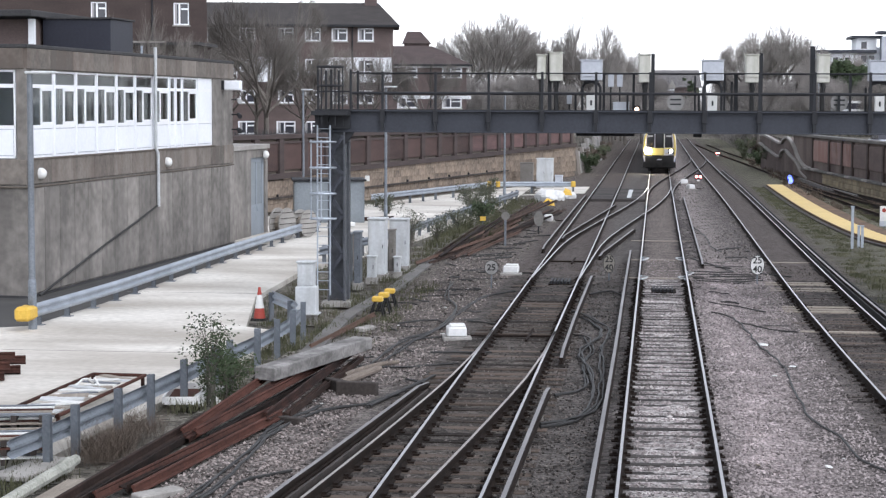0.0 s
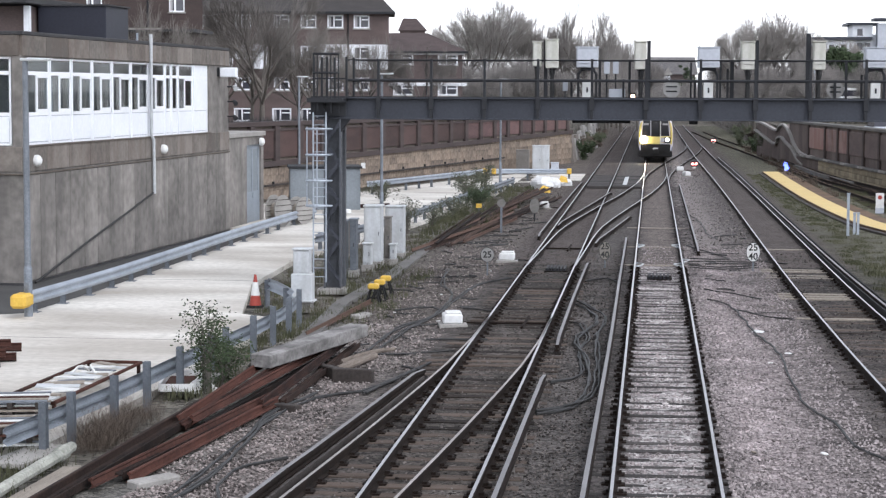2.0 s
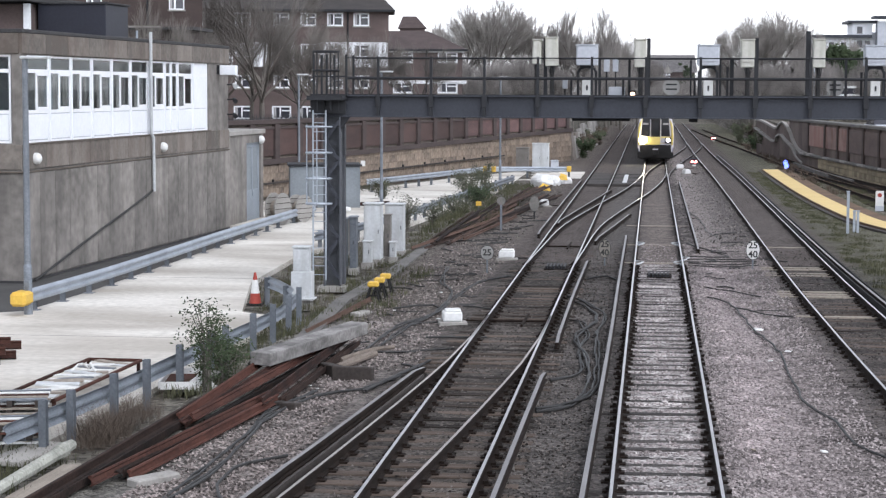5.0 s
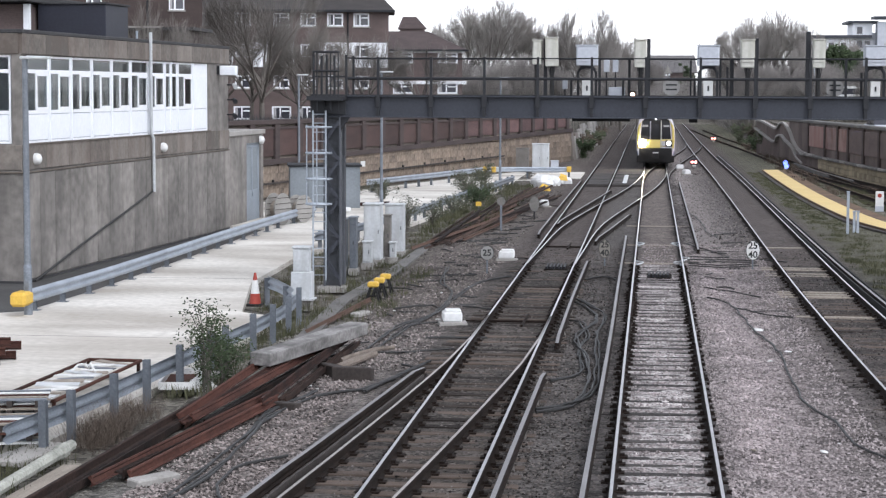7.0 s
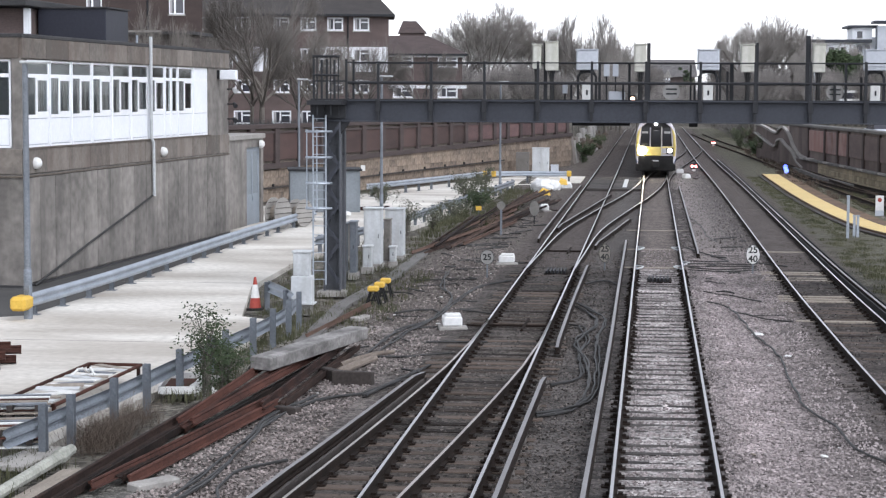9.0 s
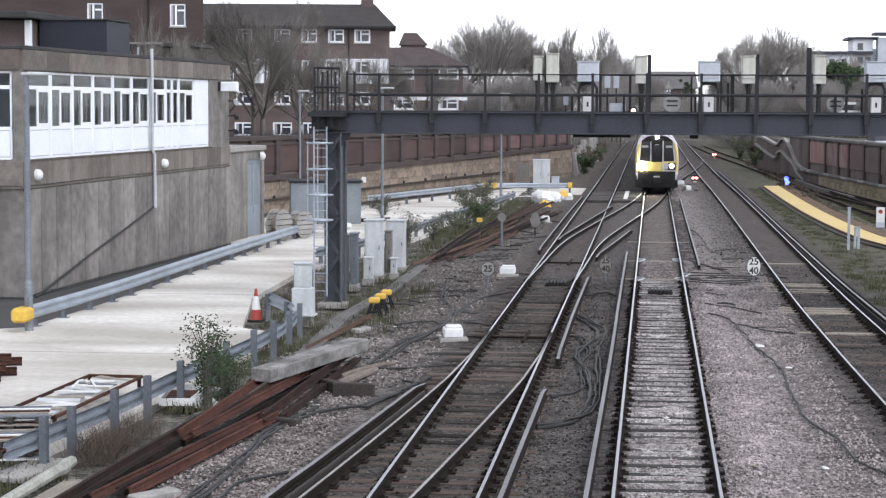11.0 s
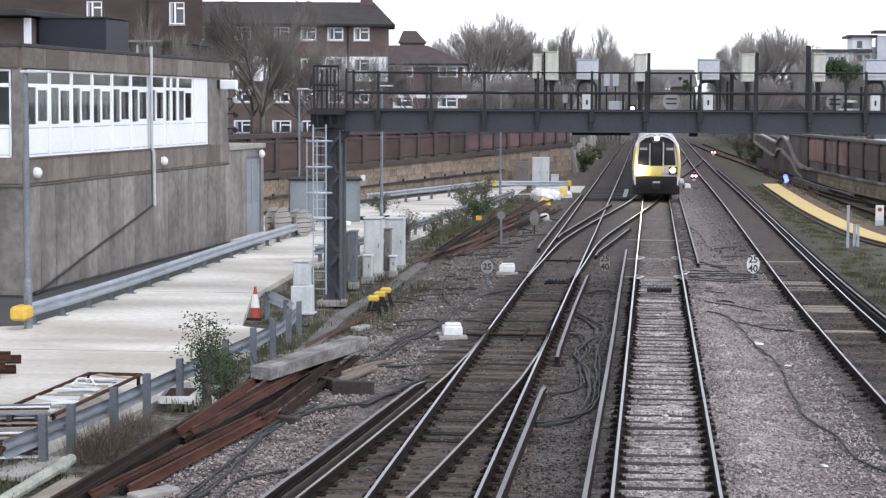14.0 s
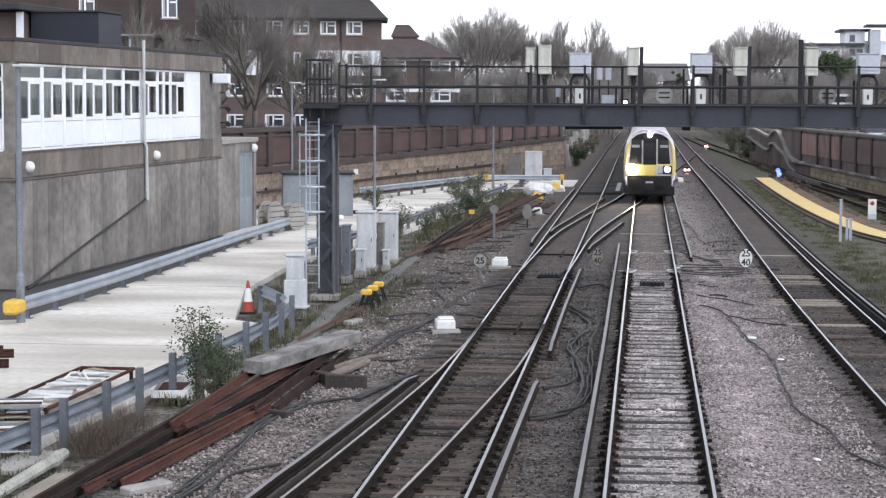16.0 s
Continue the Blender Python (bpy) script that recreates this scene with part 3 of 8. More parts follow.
ME_SLEEPER, ME_SLEEPER_A = sleeper_mesh("sleeper", M_SLEEPER), sleeper_mesh("sleeper", M_SLEEPER_A, half=0.105)
ME_SLEEPER_PALE = sleeper_mesh("sleeper", M_WOOD)
ME_CHAIR = Geo().box(-0.17, 0.17, -0.085, 0.085, 0.0, 0.03, c=0.006).box(0.05, 0.12, -0.05, 0.05, 0.03, 0.07).box(-0.12, -0.05, -0.05, 0.05, 0.03, 0.07).mesh("rail_chair", M_RUST_SHADE)


def track(label, points, sleepers, me, first, last, gauge=1.505, head=None, pitch=0.66, chairs_to=62, pale=()):
    """Two rails on sleepers along a line in plan."""
    t = thing("railway_track", label, "track", kind="structure")
    gauge_line = me is ME_SLEEPER_A
    line = smooth_line(points, 3.0)
    for side in (-1, 1):
        part("rail", Geo().sweep(offset(line, side * gauge / 2), RAIL, RAIL_SLOTS), [M_RUST_SHADE, head or M_STEEL], t)
    if not sleepers:
        return t
    fine = smooth_line(points, 0.1)
    rest, run, count, rnd = Geo(), 0.0, 0, random.Random(7)
    for a, b in zip(fine, fine[1:]):
        run += (b - a).length
        if run < pitch:
            continue
        run -= pitch
        if not first <= b.y <= last:
            continue
        turn = math.degrees(math.atan2(-(b - a).x, (b - a).y)) + rnd.uniform(-0.7, 0.7)
        light = any(abs(b.y - p) < 0.34 for p in pale)
        m = pose(b.x + rnd.uniform(-0.04, 0.04), b.y, 0.03 if light else rnd.uniform(-0.012, 0.006) if b.y < 70 or (gauge_line and b.y < 84) else rnd.uniform(-0.11, -0.035), 0, 0, turn)
        if count < 290 and b.y < 150:
            part("sleeper", ME_SLEEPER_PALE if light else me, None, t, at=m)
            if b.y < chairs_to:
                for side in (-1, 1):
                    part("rail_chair", ME_CHAIR, None, t, at=m @ pose(side * gauge / 2, 0, 0.0))
            count += 1
        else:
            rest.box(-SLEEPER_LEN / 2, SLEEPER_LEN / 2, -0.125, 0.125, -0.12, 0.0, m=m)
    if rest.v:
        tagged(part("far_sleepers", rest, me.materials[0], t), kind="stuff")
    return t


TRACK_L = [(-3.12, -20), (-3.12, 60), (-3.14, 130), (-3.2, 180), (-3.3, 320)]
TRACK_A = [(0.26, -20.32), (0.26, 100), (0.26, 240), (0.0, 320)]
TRACK_R = [(6.5, -20), (5.75, 8), (5.3, 25), (5.05, 36), (4.88, 46), (4.76, 60), (4.7, 98), (4.6, 126), (4.4, 156), (4.3, 200), (4.2, 320)]
TRACK_L1 = [(-7.6, -20), (-5.4, 8), (-4.14, 24.8), (-3.89, 28.2), (-3.58, 32.8), (-3.28, 38), (-3.15, 42), (-3.12, 46)]
TRACK_X = [(-3.1, 60), (-3.0, 66), (-2.72, 77.5), (-1.74, 91.5), (-0.85, 103), (-0.2, 114), (0.16, 124), (0.26, 132)]
TRACK_Y = [(0.26, 118), (0.5, 128), (1.3, 143), (2.9, 167), (3.9, 185), (4.25, 200), (4.3, 210)]


def conductor(points, ramp=True, label="dull grey conductor rail on white insulators"):
    t = thing("conductor_rail", label, "conductor rail", group="conductor rails", kind="structure")
    line = smooth_line([(x, y, 0.10) for x, y in points], 2.0)
    a, b = line[0], line[-1]
    if ramp:
        da, db = (line[1] - a).normalized(), (b - line[-2]).normalized()
        line = [a - da * 1.0 - Vector((0, 0, 0.07))] + line + [b + db * 1.0 - Vector((0, 0, 0.07))]
    part("rail", Geo().sweep(line, COND, COND_SLOTS), [M_RUST_SHADE, M_DULL], t)
    pot = Geo().tube([(0, 0, -0.04), (0, 0, 0.05), (0, 0, 0.1)], [0.07, 0.06, 0.045], 8).mesh("insulator", M_KERB_I, True)
    run = 0.0
    for p, q in zip(line, line[1:]):
        run += (q - p).length
        if run > 2.6 and q.y < 110:
            run = 0.0
            part("insulator", pot, None, t, at=pose(q.x, q.y, 0))


def guard_boards():
    g = Geo()
    line = smooth_line([(6.5, 20), (6.22, 40), (5.99, 52), (5.86, 66), (5.76, 100), (5.7, 132), (5.55, 160)], 2.0)
    g.sweep(line, [(-0.02, 0.02), (0.02, 0.02), (0.02, 0.26), (-0.02, 0.26)])
    g.sweep(offset(line, -0.24), [(-0.02, 0.02), (0.02, 0.02), (0.02, 0.22), (-0.02, 0.22)])
    # Near strip is added for the shaded dark ballast between conductor and rail.
    near = smooth_line([(-5.5, 14), (-5.06, 24.4), (-4.81, 28), (-4.54, 31.9), (-4.27, 36)], 1.0)
    solid("guard_board", Geo().sweep(near, [(-0.02, -0.02), (0.02, -0.02), (0.02, 0.19), (-0.02, 0.19)]), M_DARKWOOD, "dark strip added for shaded ballast beside a conductor rail", "guard board", kind="structure")
    solid("guard_board", g, M_BLACK, "black guard boards either side of a conductor rail", "guard board", kind="structure")


def tracks():
    track("straight railway track with polished rails on grey sleepers", TRACK_A, True, ME_SLEEPER_A, -18, 260, pale=(62.2, 69.4, 79.3))
    track("railway track with polished rails on oily timber sleepers", TRACK_L, True, ME_SLEEPER, 43, 240)
    track("railway track with polished rails on dark timber sleepers", TRACK_R, True, ME_SLEEPER, -18, 240, pale=(60.9, 59.6, 58.3, 53.6, 52.4, 48.2, 69.0))
    track("curved turnout track with polished rails", TRACK_L1, False, ME_SLEEPER, 0, 0, head=M_BROWNRAIL)
    track("crossover track between two running lines", TRACK_X, True, ME_SLEEPER, 82, 112, pitch=0.7)
    track("far crossover track with dull rails", TRACK_Y, False, ME_SLEEPER, 0, 0, head=M_DULL)
    # long turnout timbers under both legs of the near turnout
    t = thing("turnout_timbers", "long oily turnout timbers under two diverging tracks", "sleepers", kind="structure")
    rnd = random.Random(3)
    y = -14.0
    while y < 43:
        spread = max(0.0, (44 - y) * 0.058)
        if y < 44:
            g = Geo().box(-1.3 - spread, 1.3, -0.13, 0.13, -0.12, 0.0, c=0.012)
            mid = np.interp(y, [q for _, q in TRACK_L1], [p for p, _ in TRACK_L1])
            if y > 18:
                for x in (-3.12, mid):
                    for side in (-0.7525, 0.7525):
                        if x == -3.12 or abs(mid + 3.12) > 0.2:
                            part("rail_chair", ME_CHAIR, None, t, at=pose(x + side, y, 0.0))
            part("sleeper", g, M_SLEEPER, t, at=pose(-3.12, y, rnd.uniform(-0.012, 0.004), 0, 0, rnd.uniform(-1, 2.5)))
        y += 0.68
    conductor([(-5.75, 14), (-5.28, 24.4), (-5.02, 28), (-4.74, 31.9), (-4.45, 36)])
    conductor([(-2.05, 10), (-2.02, 28), (-2.0, 35.6)])
    conductor([(-1.98, 42), (-2.0, 50), (-1.97, 60)])
    conductor([(-0.88, 10), (-0.85, 40), (-0.88, 54), (-0.9, 71)])
    conductor([(1.62, 67), (1.62, 84), (1.62, 113)])
    conductor([(-4.2, 73), (-4.2, 95), (-4.15, 114)])
    conductor([(6.38, 20), (6.1, 40), (5.88, 52), (5.74, 66), (5.64, 100), (5.58, 132), (5.43, 160)], ramp=False)
    conductor([(-3.7, 79), (-2.62, 96), (-2.2, 103)])
    conductor([(-1.9, 70), (-1.45, 76), (-0.95, 83)])
    guard_boards()
    # tracks of the bay line beyond the walkway
    for pts in ([(16.5, 60), (12.6, 92), (11.3, 114), (10.6, 132), (10.0, 155), (9.0, 185), (7.6, 220), (6.2, 270)], [(17.8, 78), (14.7, 94), (12.7, 110), (11.3, 126), (10.4, 145)]):
        track("rusty curved siding track among weeds", pts, True, ME_SLEEPER, 60, 180, pitch=0.75, chairs_to=0, head=M_EDGE)


ground()
ballast()
tracks()


# ---- retaining walls ----
def panel_wall(name, label, start, end, z_stone, z_top, spacing, rng, slope=0.0, stone_h=0.42, panel=M_BRICK_R, stone=M_BUFF, pier_out=-0.1, pales=0.0, far_panel=None):
    """A parapet of brick panels between piers on a stone base whose string course rises by slope."""
    a, b = Vector((*start, 0)), Vector((*end, 0))
    length = (b - a).length
    t = thing(name, label, "wall", at=(*start, 0), rz=math.degrees(math.atan2((b - a).y, (b - a).x)), kind="structure")

    def base(u):
        return z_stone + slope * u
    part("wall_core", Geo().box(0, length, 0.12, 0.6, -0.2, z_top - 0.25), M_MORTAR, t)
    part("coping", Geo().box(0, length, -0.08, 0.68, z_top - 0.25, z_top, c=0.03), M_BRICK_P, t)
    course = [(-0.12, -0.12), (0.12, -0.12), (0.12, 0.12), (0.06, 0.16), (-0.12, 0.16)]
    part("string_course", Geo().sweep([(0, 0, base(0) + 0.1), (length, 0, base(length) + 0.1)], [(-u, w) for u, w in course]), M_BRICK_P, t)
    n = int(length / spacing)
    if pales:
        g = Geo()
        for i in range(int(pales / 0.16)):
            g.add([(i * 0.16, 0.2, z_top - 0.02), (i * 0.16 + 0.07, 0.2, z_top - 0.02), (i * 0.16 + 0.07, 0.23, z_top - 0.02), (i * 0.16, 0.23, z_top - 0.02), (i * 0.16 + 0.035, 0.215, z_top + 0.32)],
                  [(0, 1, 4), (1, 2, 4), (2, 3, 4), (3, 0, 4)])
        tagged(part("spike_row", g, M_GANTRY_D, t), kind="stuff")
    for i in range(n + 1):
        u = i * spacing
        part("pier", Geo().box(u - 0.27, u + 0.27, pier_out, 0.14, base(u) + 0.2, z_top - 0.24, c=0.02), M_BRICK_P, t)
        if i < n:
            z0 = base(u + spacing / 2) + 0.4
            part("brick_panel", Geo().box(u + 0.27, u + spacing - 0.27, 0.03, 0.14, z0, z_top - 0.5, c=0.01), far_panel if far_panel and i * spacing > 50 else panel, t)
            part("panel_ledge", Geo().box(u + 0.27, u + spacing - 0.27, -0.03, 0.14, z_top - 0.5, z_top - 0.38, c=0.01), M_BRICK_P, t)
    shapes, r = {}, 0
    while r * stone_h < base(length) - 0.1:
        x = 0.0
        while x < length - 0.3:
            w = min(rng.choice((0.55, 0.8, 1.1, 1.5)), length - x)
            key = round(w, 2)
            if (r + 1) * stone_h < base(x) + 0.3:
                if key not in shapes:
                    shapes[key] = Geo().box(0.004, w - 0.004, 0.0, 0.13, 0.003, stone_h - 0.003, c=0.006).mesh("stone_block", stone)
                part("stone_block", shapes[key], None, t, at=pose(x, rng.uniform(-0.012, 0.012), r * stone_h))
            x += w
        r += 1
    return t


wrng = random.Random(11)
WEST = panel_wall("wall_west", "sooty brick parapet wall with red panels above buff stone blocks", (-24.5, 78.8), (-6.3, 151.6), 1.46, 4.0, 2.95, wrng, 0.0116, 0.40, M_BRICK_W, pales=30.0, far_panel=M_BRICK_R)
run_of = Geo().sweep([(8, -0.1, 0.62), (58, -0.1, 0.95)], [(-0.03, -0.05), (0.03, -0.05), (0.03, 0.05), (-0.03, 0.05)])
part("cable_run", run_of, M_DARKWOOD, WEST, "dark cable run along the stone base")
for k in range(14):
    u = 9 + k * 3.7
    part("cable_hook", Geo().box(u, u + 0.06, -0.12, 0.02, 0.5 + u * 0.0066, 0.75 + u * 0.0066), M_GANTRY_D, WEST)
panel_wall("wall_east_near", "red brick retaining wall continuing beside sidings", (14.4, 112.0), (24.0, 70.0), 1.1, 3.3, 2.6, wrng, 0.0, 0.36, M_BRICK_E, M_BUFF_E, 0.0)


def east_wall():
    """Parapet on a lower wall; its far end is a stair wall with two swooping copings."""
    far, near = Vector((9.2, 173.0, 0)), Vector((14.4, 112.0, 0))
    length = (near - far).length
    t = thing("wall_east", "sooty brick parapet wall with swooping stair copings beside sidings", "wall", at=far, rz=math.degrees(math.atan2(near.y - far.y, near.x - far.x)), kind="structure")

    def u(y):
        return (173.0 - y) / 61.0 * length
    part("parapet", Geo().box(u(155), length, 0.1, 0.5, 0.3, 3.2), M_SOOT, t)
    part("coping", Geo().box(u(155), length, -0.04, 0.6, 3.2, 3.42, c=0.04), M_KERB_D, t)
    edges = [145.4, 138.4, 133.4, 129.6, 124.4, 119.5, 114.0]
    for a, b in zip(edges, edges[1:]):
        part("brick_panel", Geo().box(u(a) + 0.25, u(b) - 0.25, 0.03, 0.14, 1.5, 3.02, c=0.02), M_BRICK_E if a > 130 else M_BRICK, t)
    for a in edges:
        part("pier", Geo().box(u(a) - 0.24, u(a) + 0.24, -0.05, 0.14, 0.95, 3.19, c=0.02), M_BRICK_D, t)
    part("ledge", Geo().box(u(148), length, -0.38, 0.1, 0.78, 0.92, c=0.02), M_KERB_D, t)
    for y in (146.4, 143.6, 136.5, 130.0, 124.0, 117.5):
        part("cable_bracket", Geo().box(u(y), u(y) + 1.7, -0.46, -0.3, 0.84, 0.97, c=0.01), M_KERB, t, "pale cable bracket")
    part("lower_wall", Geo().box(u(150), length, -0.12, 0.4, -0.3, 0.78), M_SOOT, t)
    rnd, h = random.Random(5), 0.36
    for r in range(3):
        x = u(139.5)
        while x < length - 0.4:
            w = min(rnd.choice((0.8, 1.1, 1.5)), length - x)
            part("stone_block", Geo().box(x + 0.012, x + w - 0.012, -0.25, -0.1, -0.3 + r * h + 0.01, -0.3 + (r + 1) * h - 0.01, c=0.02), M_BUFF_E, t)
            x += w
    high = [(173.0, 3.05), (168.9, 2.96), (161.3, 2.52), (159.5, 2.84), (157.7, 3.05), (155.9, 2.86), (153.9, 2.36), (152.1, 1.65), (149.6, 1.11), (146.4, 0.92), (143.0, 0.9)]
    low = [(173.0, 2.3), (162.1, 1.4), (160.3, 1.85), (158.2, 2.03), (156.1, 1.72), (152.3, 1.2), (150.0, 0.55), (147.0, 0.16)]
    for name, curve, out, r in (("stair_coping", high, -0.02, 0.1), ("lower_coping", low, -0.08, 0.09)):
        line = smooth_line([(u(y), out, z) for y, z in curve], 0.5)
        part(name, Geo().sweep([(p.x, p.y, p.z) for p in line], [(-0.12, -r), (0.12, -r), (0.12, r * 0.6), (-0.12, r * 0.6)]), M_KERB, t, "worn grey concrete coping")
    face = Geo()
    line = smooth_line([(u(y), 0.05, z) for y, z in high], 0.5)
    for a, b in zip(line, line[1:]):
        face.add([(a.x, 0.05, -0.4), (b.x, 0.05, -0.4), (b.x, 0.05, b.z), (a.x, 0.05, a.z), (a.x, 0.35, -0.4), (b.x, 0.35, -0.4), (b.x, 0.35, b.z), (a.x, 0.35, a.z)],
                 [(0, 1, 2, 3), (7, 6, 5, 4), (3, 2, 6, 7), (0, 3, 7, 4), (1, 5, 6, 2)])
    part("stair_face", face, M_SOOT, t)
    kerb = smooth_line([(10.75, 147.5), (11.0, 141), (11.36, 131), (12.2, 119.5)], 1.0)
    solid("kerb", Geo().sweep(kerb, [(-0.12, -0.1), (0.12, -0.1), (0.12, 0.16), (-0.12, 0.16)]), M_KERB_D, "low concrete kerb at the foot of the sooty wall", "kerb", kind="structure")


M_SOOT = mat("sooty_render", (0.055, 0.042, 0.038), (0.145, 0.11, 0.098), 0.95, 0, 0.4, 9, 0.3, streak=((0.20, 0.17, 0.15), (0.6, 0.6, 0.2), 0.4))
M_KERB_D = mat("sooty_concrete", (0.075, 0.072, 0.068), (0.18, 0.172, 0.16), 0.9, 0, 0.8, 16, 0.3)
east_wall()


def terraces():
    """Higher ground behind both walls."""
    west = Geo().prism([(-24.9, 78.9), (-6.8, 151.6), (-6.5, 420), (-400, 420), (-400, 90), (-60, 79)], -0.3, 2.9)
    solid("terrace_west", west, M_GROUND, "raised grassy ground behind the brick wall", "ground", kind="structure")
    east = Geo().prism([(11.7, 152.2), (15.0, 112.2), (24.6, 70.2), (400, 70), (400, 420), (12.4, 420)], -0.3, 2.5)
    solid("terrace_east", east, M_GROUND, "raised ground behind the eastern wall", "ground", kind="structure")


def yard():
    outline = [(-60, 29), (-9.5, 29), (-9.15, 36), (-9.0, 46.3), (-10.2, 47.2), (-11.5, 54.5), (-11.8, 64), (-10.1, 78), (-8.8, 99), (-7.6, 117),
               (-6.0, 126), (-4.6, 126.5), (-4.6, 130.5), (-9.2, 131), (-12.8, 119), (-16.6, 104), (-20, 90), (-20, 77), (-15.35, 77), (-15.25, 67), (-15.35, 52), (-15.6, 46.6), (-16.4, 46.0), (-60, 46.0)]
    solid("concrete_yard", Geo().prism(outline, -0.2, 0.0), M_ROAD, "pale concrete yard road with damp stains", "road", kind="structure")
    solid("asphalt_strip", Geo().prism([(-60, 45.98), (-16.4, 45.98), (-15.58, 46.6), (-15.33, 52), (-15.23, 67), (-15.33, 77.02), (-60, 77.02)], -0.3, -0.13), M_ASPHALT, "sunken dark asphalt strip along the concrete building", "road", kind="structure")
    g = Geo()
    g.sweep([(-7.7, 42), (-8.1, 50), (-7.85, 57), (-7.95, 68), (-7.6, 75)], [(-0.2, -0.15), (0.2, -0.15), (0.2, 0.04), (-0.2, 0.04)])
    solid("trough_route", g, M_KERB_D, "concrete cable trough beside the track", "cable trough", kind="structure")
    for i, y in enumerate((42.0, 55.5)):
        solid("expansion_joint", Geo().box(-15.6, (-9.5, -11.6)[i], y, y + 0.03, 0.001, 0.005), M_KERB, "dark expansion joint across the concrete yard", "joint", kind="structure")
    solid("crossing_slab", Geo().box(-7.6, -4.45, 121, 130, -0.1, 0.075, c=0.02), M_ROAD, "pale concrete slab leading to the foot crossing", "slab", kind="structure")
    t = thing("foot_crossing", "grey timber foot crossing between the rails", "crossing", kind="structure")
    rnd = random.Random(5)
    for i in range(17):
        y = 111.6 + i * 0.88
        part("crossing_board", Geo().box(-2.28, -0.6, 0, 0.82, 0.0, 0.15, c=0.01), M_SLEEPER_A, t, at=pose(-0.0, y, rnd.uniform(-0.005, 0.01)))
        part("crossing_board", Geo().box(-3.75, -2.5, 0, 0.82, 0.0, 0.15, c=0.01), M_SLEEPER_A, t, at=pose(0, y, rnd.uniform(-0.005, 0.01)))
    part("white_edge", Geo().box(-1.7, -1.45, 113.3, 124.0, 0.155, 0.165), M_CAB, t)


terraces()
yard()


def revetment():
    """Stained pale concrete slabs holding the cutting beyond the brick wall."""
    t = thing("revetment", "stained pale concrete slabs along the cutting", "retaining wall", kind="structure")
    rnd = random.Random(19)
    for i in range(14):
        y = 152.5 + i * 3.4
        part("slab", Geo().box(-0.15, 0.15, 0.05, 3.3, -0.2, rnd.uniform(1.7, 2.6), c=0.03), rnd.choice((M_KERB, M_BEAMC, M_FASCIA)), t, at=pose(-6.25 + i * 0.05, y, 0, 0, -8, -1))


revetment()


